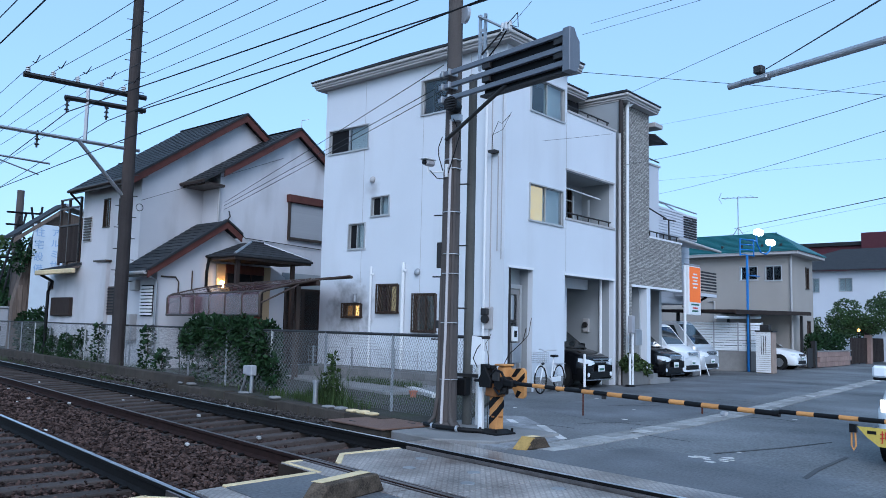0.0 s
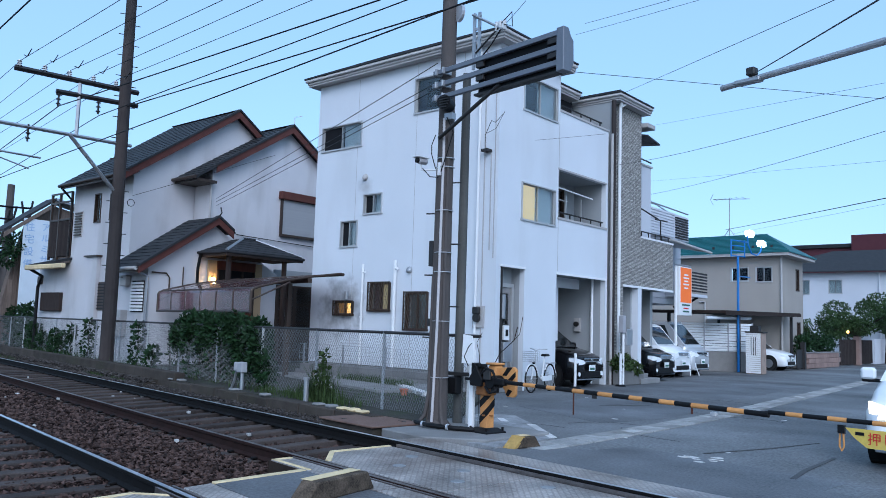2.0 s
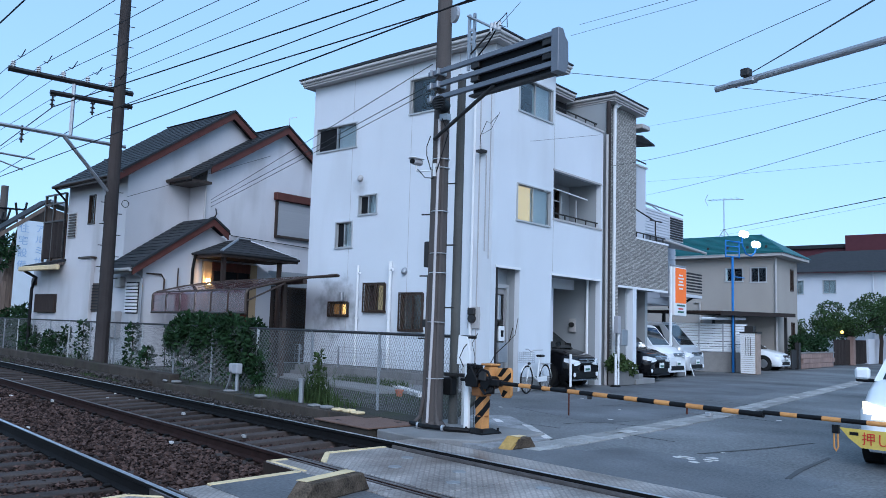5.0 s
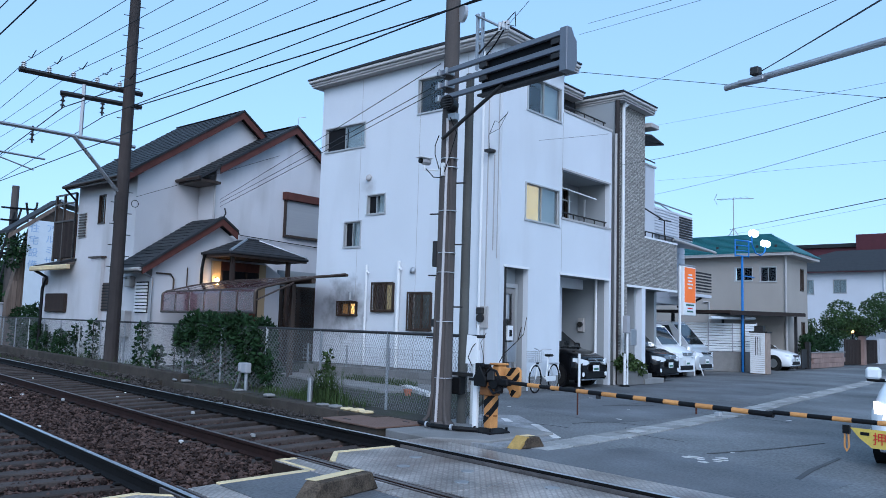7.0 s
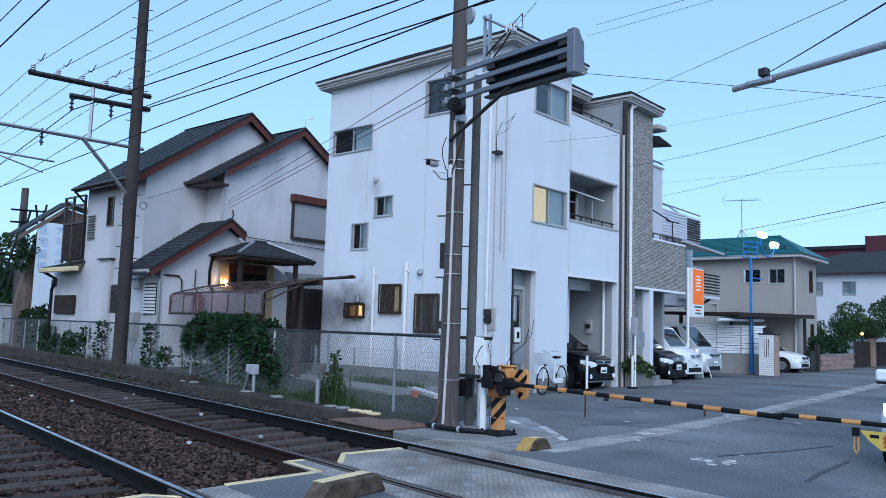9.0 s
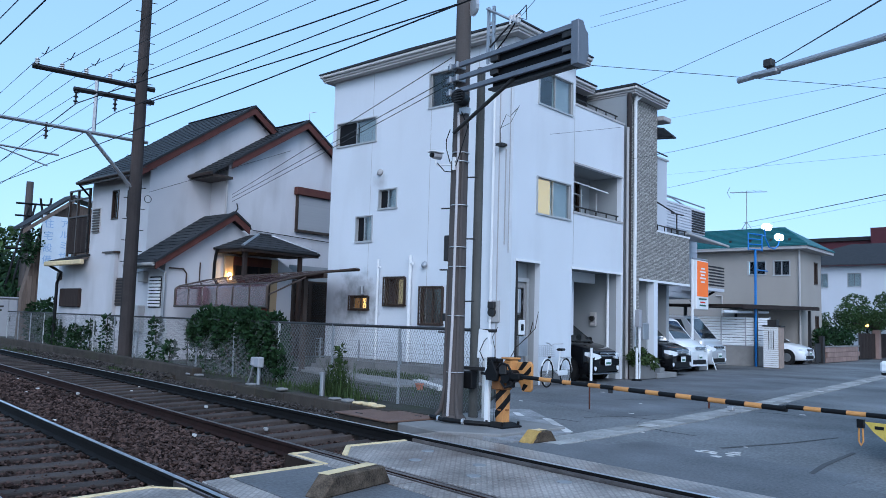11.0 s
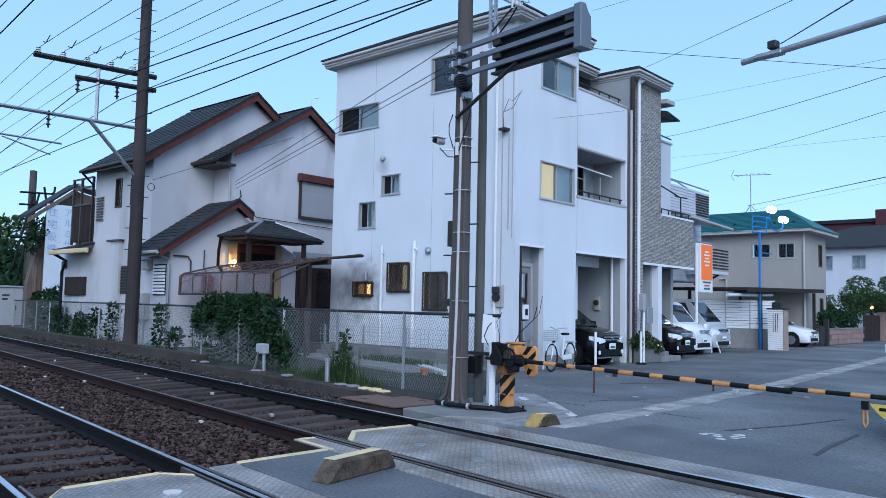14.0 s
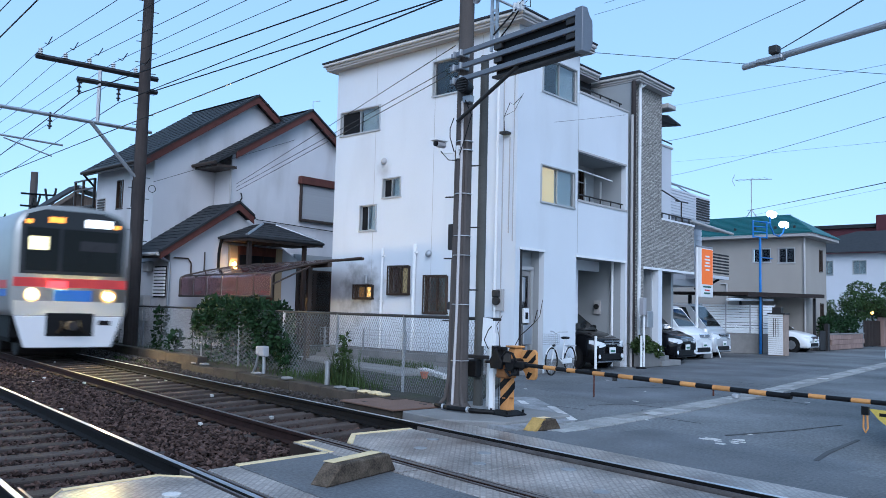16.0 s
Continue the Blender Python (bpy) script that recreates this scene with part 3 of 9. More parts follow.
# crossing panels
deck = thing("crossing_deck", "worn checker-plate and asphalt deck of the level crossing", "crossing", tp(-5, 4, 0), kind="structure")
FLANGE = 0.075


def panel(sd, mat, label="", z=-0.004, name="deck_panel"):
    bm = B()
    tprism(bm, sd, -0.3, z, 0.006)
    return part(name, bm, mat, deck, label)


for s0, s1 in ((-5.6, -3.6), (-3.58, -1.6), (-1.58, 0.6), (0.62, 3.0), (3.02, 6.0)):
    panel([(s0, 5.02), (s1, 5.02), (s1, 6.29), (s0, 6.29)], PLATE)
panel([(-7.55, 5.02), (-5.62, 5.02), (-5.62, 6.29), (-8.12, 6.29), (-8.1, 5.4)], PLATE)
for s0, s1 in ((-5.4, -3.0), (-2.98, 0.0), (0.02, 4.0)):
    panel([(s0, 1.63), (s1, 1.63), (s1, 2.89), (s0, 2.89)], PLATE)
panel([(-6.55, 1.63), (-5.42, 1.63), (-5.42, 2.89), (-6.8, 2.89), (-7.06, 2.7), (-6.92, 1.84)], PLATE)
panel([(-7.05, 3.13), (8, 3.13), (8, 3.42), (-7.1, 3.42)], PLATE, "steel-edged strip along the rail")
panel([(-7.12, 3.44), (-4.4, 3.44), (-4.4, 4.5), (-7.25, 4.5)], ASPHALT_PATCH, "dark asphalt between the tracks")
panel([(-4.38, 3.44), (8, 3.44), (8, 4.5), (-4.38, 4.5)], ASPHALT_PATCH, "dark asphalt between the tracks")
for s0, s1 in ((-7.96, -6.0), (-5.98, -3.6), (-3.58, 0), (0.02, 6)):
    panel([(s0, 4.52), (s1, 4.52), (s1, 4.79), (s0, 4.79)], PLATE)
panel([(-8.3, 6.53), (6, 6.53), (6, 7.0), (-8.3, 7.0)], PLATE, z=0.03)
panel([(-7.4, 7.02), (10, 7.02), (10, 8.1), (-6.6, 8.3)], ASPHALT_PATCH, z=0.001)
# guard rails beside the running rails, with polished edges
for d in (1.585, 2.935, 4.98, 6.33, 3.085, 4.83, 6.48):
    bm = B()
    tbox(bm, -7.2 if d < 4 else -8.0, 30, d - 0.012, d + 0.012, -0.15, -0.002 if d < 6 else 0.03)
    part("guard_rail", bm, RAIL_WORN, deck, "worn steel edge of the wheel groove")
# painted edges
for sd in ([(-7.64, 5.03), (-7.52, 5.03), (-8.04, 5.42), (-8.12, 5.4)], [(-8.12, 5.4), (-8.03, 5.4), (-8.06, 6.29), (-8.13, 6.29)],
           [(-7.14, 3.44), (-7.05, 3.44), (-7.18, 4.5), (-7.27, 4.5)], [(-7.97, 4.53), (-7.2, 4.53), (-7.2, 4.58), (-7.97, 4.58)], [(-7.97, 4.53), (-7.91, 4.53), (-7.91, 4.78), (-7.97, 4.78)],
           [(-6.95, 1.84), (-6.88, 1.84), (-7.02, 2.7), (-7.08, 2.7)], [(-7.08, 2.66), (-7.02, 2.66), (-6.78, 2.89), (-6.84, 2.89)], [(-6.95, 1.86), (-6.9, 1.82), (-6.5, 1.63), (-6.57, 1.63)]):
    panel(sd, LINE_CREAM, "worn cream edge paint", 0.004, "edge_paint")
for (s0, d0), (s1, d1) in (((-7.97, 4.5), (-7.97, 4.8)), ((-7.13, 3.43), (-7.27, 4.5)), ((-7.27, 4.5), (-7.97, 4.505)), ((-7.62, 5.0), (-8.12, 5.4)), ((-8.12, 5.4), (-8.14, 6.3)), ((-6.57, 1.62), (-6.94, 1.84)), ((-6.94, 1.84), (-7.08, 2.7)), ((-7.08, 2.7), (-6.82, 2.9))):
    bm = B()
    prism(bm, [tp(s0, d0, -0.28), tp(s1, d1, -0.28), tp(s1 - 0.012, d1, -0.28), tp(s0 - 0.012, d0, -0.28)], (0, 0, 0.268))
    part("deck_end", bm, DECK_END, deck, "dark stained end of the deck")
for s, d in ((-6.15, 2.1), (-6.3, 2.5), (-7.3, 6.0), (-6.3, 5.9), (-6.9, 5.5), (-5.9, 5.45), (-5.2, 6.0), (-4.4, 5.5)):
    bm = B()
    tube(bm, tp(s, d, -0.02), tp(s, d, 0.003), 0.075, n=14)
    part("bolt_cover", bm, LINE_WHITE if d < 3 else GALV, deck, "round pale bolt cover")


def kerb_block(name, s, d, length, width, height, turn, label, end=False):
    """A concrete kerb with sloped ends and a painted top edge."""
    t = thing(name, label, "kerb", tp(s, d, -0.004), turn)
    l2, w2 = length / 2, width / 2
    bm = B()
    prism(bm, [(-w2, -l2, 0), (-w2, l2, 0), (-w2 * 0.9, l2 - 0.12, height), (-w2 * 0.9, -l2 + 0.16, height)], (width, 0, 0), 0.012)
    part("block", bm, ROUGH_CONCRETE, t, local=True)
    bm = B()
    prism(bm, [(-w2 - 0.004, -l2 + 0.17, height + 0.003), (-w2 - 0.004, l2 - 0.13, height + 0.003), (-w2 + 0.12, l2 - 0.13, height + 0.003), (-w2 + 0.12, -l2 + 0.17, height + 0.003)], (0, 0, 0.004))
    part("painted_edge", bm, LINE_CREAM, t, "worn yellow painted edge", local=True)
    if end:
        bm = B()
        prism(bm, [(-w2 - 0.005, -l2 - 0.004, 0.0), (-w2 - 0.005, -l2 + 0.165, height + 0.008), (-w2 - 0.005, -l2 + 0.21, height + 0.008), (-w2 - 0.005, -l2 + 0.045, 0.0)], (width + 0.01, 0, 0))
        part("painted_end", bm, YELLOW_WORN, t, "worn yellow painted end", local=True)
    return t


kerb_block("kerb_block", -6.05, 4.08, 0.98, 0.2, 0.17, 8, "rough concrete kerb with yellow edge on the crossing deck")
kerb_block("kerb_block", -7.16, 7.74, 0.52, 0.19, 0.14, -8, "short concrete kerb with yellow end beside the barrier", True)

bm = B()
prism(bm, [tp(-60, 6.75, -0.23), tp(-60, 7.63, -0.23), tp(-60, 7.63, 0.05), tp(-60, 7.3, -0.05)], RD * 41)
prism(bm, [tp(-18.8, 6.75, -0.23), tp(-18.8, 7.6, -0.23), tp(-18.8, 7.6, -0.08), tp(-18.8, 7.3, -0.13)], RD * 8.2)
setting("verge", bm, SOIL, "sloping soil verge strewn with stones beside the track", "verge")

# concrete edging along the verge
edging = thing("verge_kerb", "long low stained concrete kerb along the foot of the fence", "kerb", tp(-25, 7.7, -0.2), kind="structure")
s = -40.0
while s < -11.0:
    ln = float(rng.uniform(0.9, 1.25)) if s > -20 else 2.0
    top = 0.26 if s < -18.6 else 0.09 + float(rng.normal(0, 0.01))
    off = 0.0 if s < -18.6 else -0.08 + 0.006 * (s + 11)
    bm = B()
    tbox(bm, s, s + ln - 0.015, 7.7 + off - 0.09, 7.7 + off + 0.16, -0.35, top, 0.012)
    part("kerb_stone", bm, MOSSY, edging)
    s += ln
for k, s in enumerate((-18.3, -17.8, -15.2, -13.9, -12.0, -11.6, -11.25, -10.95, -10.7)):
    bm = B()
    tbox(bm, s, s + 0.2, 7.56, 7.74, 0.09, 0.135 + 0.01 * (k % 2), 0.02)
    ob = part("loose_block", bm, LINE_CREAM if k > 5 else CONCRETE)
    tagged(ob, "small loose pale concrete block on the kerb", "block", group="blocks on the kerb")

# rusty manhole and pole pedestal
mh = thing("manhole", "low concrete cable pit with a rusty steel lid", "cable pit", tp(-10.0, 7.3, -0.2))
bm = B()
tbox(bm, -10.55, -9.25, 6.86, 7.75, -0.3, 0.05, 0.01)
part("pit_wall", bm, MOSSY, mh)
bm = B()
tbox(bm, -10.6, -9.2, 6.82, 7.8, 0.05, 0.075, 0.006)
part("lid", bm, RUST_LID, mh, "rust-brown steel lid")
for s, d in ((-10.3, 7.0), (-9.6, 7.6)):
    bm = B()
    tbox(bm, s, s + 0.16, d, d + 0.03, 0.075, 0.08)
    part("lifting_slot", bm, BLACK, mh)
bm = B()
tprism(bm, [(-9.2, 6.98), (-8.25, 6.95), (-7.6, 7.5), (-7.7, 8.9), (-9.7, 8.9), (-9.7, 7.85), (-9.18, 7.85)], -0.3, 0.05, 0.015)
setting("pole_pedestal", bm, CONCRETE, "pale concrete slab round the feet of the poles", "concrete slab")
bm = B()
prism(bm, [(-7.35, 8.55, -0.2), (-6.06, 8.35, -0.2), (-6.03, 9.72, -0.2), (-7.15, 10.85, -0.2), (-8.1, 11.7, -0.2), (-8.6, 11.3, -0.2), (-7.95, 9.6, -0.2)], (0, 0, 0.212))
setting("apron", bm, PALE_ASPHALT, "pale patched concrete apron round the barrier", "concrete apron")
for pts in ([(-7.22, 10.78), (-7.1, 10.84), (-6.03, 9.78), (-6.1, 9.68)], [(-7.7, 10.75), (-7.58, 10.8), (-7.9, 11.1), (-8.0, 11.05)]):
    bm = B()
    prism(bm, [(x, y, 0.010) for x, y in pts], (0, 0, 0.006))
    setting("road_marking", bm, LINE_WHITE, "worn white paint mark on the apron", "road marking")

# street gutter
gutter = thing("gutter", "curving street gutter of pale concrete blocks", "gutter", (-6, 20, 0), kind="structure")
LINE = [(-5.8, 8.7), (-5.74, 9.8), (-5.71, 12.3), (-5.78, 16.15), (-6.07, 20.15), (-6.4, 25.5), (-6.78, 31.0), (-7.2, 37.0), (-7.6, 45.0), (-7.95, 60.0)]


def along(line, step):
    pts, left = [Vector((*line[0], 0))], step
    for a, b in zip(line, line[1:]):
        a, b = Vector((*a, 0)), Vector((*b, 0))
        d, n = (b - a).length, (b - a).normalized()
        at = 0.0
        while d - at > left:
            at += left
            pts.append(a + n * at)
            left = step
        left -= d - at
    return pts


gp = along(LINE, 0.6)
for k, (a, b) in enumerate(zip(gp, gp[1:])):
    n = (b - a).normalized()
    side = Vector((-n.y, n.x, 0)) * (-1)
    e = n * 0.016
    lift = Vector((0, 0, -0.2))
    for w0, w1 in ((-0.24, 0.02), (0.045, 0.24)):
        bm = B()
        prism(bm, [a + e + side * w1 + lift, b - e + side * w1 + lift, b - e + side * w0 + lift, a + e + side * w0 + lift], (0, 0, 0.2 + 0.003 * (k % 3) + (0.006 if w0 > 0 else 0)), 0.004)
        part("gutter_block", bm, GUTTER, gutter)
    if k % 17 == 4:
        bm = B()
        c = (a + b) / 2 + side * 0.02
        box(bm, (-0.16, -0.12, 0.012), (0.16, 0.1, 0.018), 0, Matrix.Translation(c) @ pose(0, 0, 0, 0, 0, math.degrees(math.atan2(n.y, n.x))))
        part("drain_cover", bm, LINE_WHITE, gutter, "pale drain cover")
for line, w in (([(-6.25, 24.5), (-6.75, 32), (-7.1, 40), (-7.4, 55)], 0.06),):
    for a, b in zip(line, line[1:]):
        a, b = Vector((*a, 0)), Vector((*b, 0))
        n = (b - a).normalized()
        side = Vector((-n.y, n.x, 0)) * w
        bm = B()
        prism(bm, [a + side, b + side, b - side, a - side], (0, 0, 0.004))
        bmesh.ops.translate(bm, verts=bm.verts, vec=(0, 0, -0.006))
        setting("road_line", bm, LINE_WHITE, "worn white edge line on the road", "road marking")
# cracks, patches and repairs in the road
for pts in ([(-2.72, 9.2), (-2.66, 9.2), (-2.72, 9.9), (-2.74, 11.2), (-2.79, 11.2), (-2.79, 9.9)],
            [(-4.1, 10.2), (-4.05, 10.18), (-3.6, 11.4), (-3.3, 12.6), (-3.33, 12.6), (-3.66, 11.4)],
            [(-8.2, 14.9), (-8.16, 14.89), (-7.5, 15.85), (-7.54, 15.9)]):
    bm = B()
    prism(bm, [(x, y, -0.006) for x, y in pts], (0, 0, 0.004))
    setting("road_crack", bm, TAR, "thin dark tar-filled crack in the asphalt", "road crack")
for pts in ([(-9.0, 13.2), (-6.6, 12.1), (-6.2, 13.6), (-6.4, 17.5), (-9.4, 18.4)], [(-5.2, 9.1), (-2.3, 8.4), (-2.2, 9.4), (-5.0, 10.0)], [(-10.6, 18.5), (-6.9, 19.0), (-7.4, 27), (-11.0, 27)]):
    bm = B()
    prism(bm, [(x, y, -0.009) for x, y in pts], (0, 0, 0.004))
    setting("road_patch", bm, ASPHALT_PATCH, "darker repaired patch of asphalt", "road patch")
for k in range(6):
    x, y, a = float(rng.uniform(-9.5, -2.0)), float(rng.uniform(9, 19)), float(rng.uniform(0, 3.14))
    side, pts, back = 0.007, [], []
    for j in range(7):
        pts.append((x - math.sin(a) * side, y + math.cos(a) * side, -0.006))
        back.append((x + math.sin(a) * side, y - math.cos(a) * side, -0.006))
        x, y, a = x + 0.28 * math.cos(a), y + 0.28 * math.sin(a), a + float(rng.normal(0, 0.45))
    bm = B()
    prism(bm, pts + back[::-1], (0, 0, 0.003))
    setting("road_crack", bm, TAR, "thin dark crack wandering through the asphalt", "road crack")
for k in range(26):
    x, y = float(rng.uniform(-9.5, -2.5)), float(rng.uniform(8.6, 17))
    if k < 9:
        x, y = -3.95 + float(rng.normal(0, 0.14)), 9.75 + float(rng.normal(0, 0.1))
    r = float(rng.uniform(0.02, 0.06)) if k > 8 else float(rng.uniform(0.03, 0.1))
    bm = B()
    prism(bm, [(x + r * math.cos(a) * float(rng.uniform(0.6, 1.5)), y + r * math.sin(a) * float(rng.uniform(0.5, 1)), -0.006) for a in (i * 0.9 for i in range(7))], (0, 0, 0.005))
    setting("paint_fleck", bm, LINE_WHITE, "small fleck of worn white paint", "road marking")

# ---- windows ----


def slab(axis, at, u0, u1, z0, z1, n0, n1, bm=None, bevel=0.0):
    """A flat box on a wall's face: n0 to n1 is its reach out of the wall. axis 'x': the face y=at looks to -y; 'y': the face x=at looks to +x."""
    bm = bm or B()
    if axis == "x":
        return box(bm, (u0, at - n1, z0), (u1, at - n0, z1), bevel)
    return box(bm, (at + n0, u0, z0), (at + n1, u1, z1), bevel)


def window(house, axis, at, u0, u1, z0, z1, frame_mat, inside=None, grille=False, label="", split=0.5, name="window", pane_mat=None, back=None):
    """A sliding window: outer frame, two sashes with panes, a curtain or a blackened panel for the unlit room behind,
    and a lattice where there is one.
    """
    w = new(name)
    w.parent = house
    o = place_of(house).inverted()
    c = Vector(((u0 + u1) / 2, at, z0)) if axis == "x" else Vector((at, (u0 + u1) / 2, z0))
    w.matrix_basis = Matrix.Translation(o @ c)
    if label:
        w["label"] = label
    f = 0.024
    bm = B()
    for a, b, c0, d in ((u0 - 0.008, u1 + 0.008, z1 - f, z1 + 0.008), (u0 - 0.03, u1 + 0.03, z0 - 0.02, z0 + f), (u0 - 0.008, u0 + f, z0 + f, z1 - f), (u1 - f, u1 + 0.008, z0 + f, z1 - f)):
        slab(axis, at, a, b, c0, d, -0.08, 0.035, bm)
    part("frame", bm, frame_mat, w)
    m = u0 + (u1 - u0) * split
    for k, (a, b, dep) in enumerate(((u0 + f, m + 0.02, -0.05), (m - 0.02, u1 - f, -0.02))):
        bm = B()
        t = 0.022
        slab(axis, at, a, a + t, z0 + f, z1 - f, dep - 0.02, dep + 0.01, bm)
        slab(axis, at, b - t, b, z0 + f, z1 - f, dep - 0.02, dep + 0.01, bm)
        slab(axis, at, a + t, b - t, z0 + f, z0 + f + t, dep - 0.02, dep + 0.01, bm)
        slab(axis, at, a + t, b - t, z1 - f - t, z1 - f, dep - 0.02, dep + 0.01, bm)
        part("sash", bm, frame_mat, w)
        bm = slab(axis, at, a + t, b - t, z0 + f + t, z1 - f - t, dep - 0.012, dep - 0.006)
        part("pane", bm, (pane_mat or (GLASS_DARK, GLASS_DARK))[k], w)
    for k, mt in enumerate(inside or ()):
        if mt:
            a, b = (u0 + f, m) if k == 0 else (m, u1 - f)
            bm = slab(axis, at, a, b, z0 + f, z1 - f, -0.135, -0.125)
            part("curtain", bm, mt, w)
    # flat near-black panel in place of a room, its shade painted in
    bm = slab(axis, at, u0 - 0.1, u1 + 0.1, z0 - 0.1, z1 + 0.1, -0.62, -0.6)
    part("room", bm, back or ROOM_SHADE, w, "blackened panel painting the unlit room behind the glass")
    if grille:
        bm = B()
        for a, b, c0, d in ((u0 - 0.03, u1 + 0.03, z1, z1 + 0.03), (u0 - 0.03, u1 + 0.03, z0 - 0.03, z0), (u0 - 0.03, u0, z0, z1), (u1, u1 + 0.03, z0, z1)):
            slab(axis, at, a, b, c0, d, 0.07, 0.10, bm)
        h, n = z1 - z0, max(4, int((u1 - u0) / 0.1))
        for k in range(-6, n + 7):
            for sgn in (1, -1):
                a = u0 + k * 0.1
                b = a + sgn * h * 0.45
                lo, hi = (a, z0), (b, z1)
                pts = []
                for (pu, pz), (qu, qz) in (((lo), (hi)),):
                    t0, t1 = 0.0, 1.0
                    du = qu - pu
                    if abs(du) > 1e-6:
                        ta, tb = sorted(((u0 - pu) / du, (u1 - pu) / du))
                        t0, t1 = max(t0, ta), min(t1, tb)
                    if t1 > t0:
                        pts = [(pu + du * t, pz + (qz - pz) * t) for t in (t0, t1)]
                if pts:
                    p = [((u, at - 0.085, z) if axis == "x" else (at + 0.085, u, z)) for u, z in pts]
                    tube(bm, p[0], p[1], 0.006, n=4)
        part("lattice_grille", bm, BROWN_ALU, w, "dark lattice grille")
    return w


# ---- white building ----
FX, LY = -11.22, 15.31
white_building = thing("white_building", "white rendered three-storey house with garage and recessed balconies", "house", (FX, LY, 0))
A_HOLES = [(-17.7, -16.03, 6.55, 7.27), (-15.84, -15.13, 4.57, 5.13), (-16.74, -16.06, 3.68, 4.43), (-14.03, -12.75, 7.16, 8.12), (-15.45, -14.69, 1.9, 2.65), (-14.11, -13.34, 1.42, 2.38), (-16.83, -16.09, 1.77, 2.14)]
bm = B()
wall(bm, -17.9, FX, 0.42, 8.6, 0.15, A_HOLES, "x", LY)
part("wall", bm, WHITE_WALL, white_building)
bm = B()
box(bm, (-17.88, LY + 0.02, 0.0), (FX - 0.02, LY + 0.14, 0.42))
part("foundation", bm, CONCRETE, white_building, "grey concrete foundation strip")
bm = B()
wall(bm, LY + 0.15, 18.1, 0, 8.6, 0.15, [(15.5, 16.53, -1, 3.04), (18.04, 18.2, -1, 3.02), (16.32, 17.9, 4.27, 5.23), (16.34, 17.94, 7.1, 8.02), (18.06, 18.2, 4.53, 5.86)], "y", FX)
part("wall", bm, WHITE_WALL, white_building)
bm = B()
wall(bm, 18.1, 20.82, 0, 7.47, 0.15, [(18.0, 20.7, -1, 3.02), (18.0, 20.7, 4.53, 5.86)], "y", FX)
part("wall", bm, WHITE_WALL, white_building)
bm = B()
box(bm, (-17.9, LY + 0.15, 0), (-17.75, 22.0, 8.6))
box(bm, (-17.75, 21.85, 0), (-12.4, 22.0, 8.6))
part("wall", bm, WHITE_WALL, white_building)
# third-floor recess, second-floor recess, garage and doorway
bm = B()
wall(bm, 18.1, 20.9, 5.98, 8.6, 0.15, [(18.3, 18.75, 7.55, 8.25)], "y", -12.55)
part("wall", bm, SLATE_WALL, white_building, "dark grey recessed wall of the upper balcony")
bm = B()
box(bm, (FX - 0.15, 18.1, 7.47), (-12.55, 17.98, 8.6))
part("wall", bm, WHITE_WALL, white_building)
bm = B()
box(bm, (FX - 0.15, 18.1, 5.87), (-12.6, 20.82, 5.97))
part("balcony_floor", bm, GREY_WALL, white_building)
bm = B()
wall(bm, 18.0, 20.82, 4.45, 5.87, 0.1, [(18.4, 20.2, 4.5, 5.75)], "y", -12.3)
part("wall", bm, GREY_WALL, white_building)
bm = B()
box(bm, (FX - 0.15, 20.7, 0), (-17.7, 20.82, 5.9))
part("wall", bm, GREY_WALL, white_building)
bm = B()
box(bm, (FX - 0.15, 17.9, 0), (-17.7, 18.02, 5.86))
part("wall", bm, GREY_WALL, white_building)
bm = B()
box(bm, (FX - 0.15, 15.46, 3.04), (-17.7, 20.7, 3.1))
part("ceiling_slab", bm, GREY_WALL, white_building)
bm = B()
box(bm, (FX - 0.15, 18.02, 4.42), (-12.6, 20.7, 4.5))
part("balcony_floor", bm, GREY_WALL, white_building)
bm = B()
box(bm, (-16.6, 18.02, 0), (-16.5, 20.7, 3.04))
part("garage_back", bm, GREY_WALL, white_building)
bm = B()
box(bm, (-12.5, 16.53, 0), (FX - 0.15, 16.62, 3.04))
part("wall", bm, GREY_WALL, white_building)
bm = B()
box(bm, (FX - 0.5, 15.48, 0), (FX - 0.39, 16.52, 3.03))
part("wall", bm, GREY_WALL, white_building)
door = part("door", box(B(), (FX - 0.38, 15.6, 0.1), (FX - 0.33, 16.4, 2.55), 0.01), DOOR_GREY, white_building, "grey front door in the recess")
part("door_frame", box(box(box(B(), (FX - 0.39, 15.5, 0.1), (FX - 0.29, 15.6, 2.65)), (FX - 0.39, 16.4, 0.1), (FX - 0.29, 16.5, 2.65)), (FX - 0.39, 15.6, 2.55), (FX - 0.29, 16.4, 2.65)), ALU, white_building)
part("door_glass", box(B(), (FX - 0.33, 16.05, 0.3), (FX - 0.322, 16.3, 2.4)), GLASS_DARK, door, "narrow glass strip")
part("door_panel", box(B(), (FX - 0.33, 15.68, 0.3), (FX - 0.318, 15.98, 2.4), 0.004), SLATE_WALL, door, "dark inset panel")
part("door_handle", tube(B(), (FX - 0.3, 16.33, 1.0), (FX - 0.3, 16.33, 1.45), 0.02), ALU, door)
part("side_panel", box(B(), (FX - 0.28, 15.505, 0.2), (FX - 0.2, 15.56, 2.75)), WOOD_ORANGE, white_building, "orange wooden side panel")
part("threshold", box(B(), (-12.4, 15.47, 0), (FX + 0.02, 16.5, 0.1)), CONCRETE, white_building)
part("garage_pillar", box(B(), (-12.2, 19.35, 0), (-12.06, 19.5, 3.04)), WHITE_WALL, white_building)
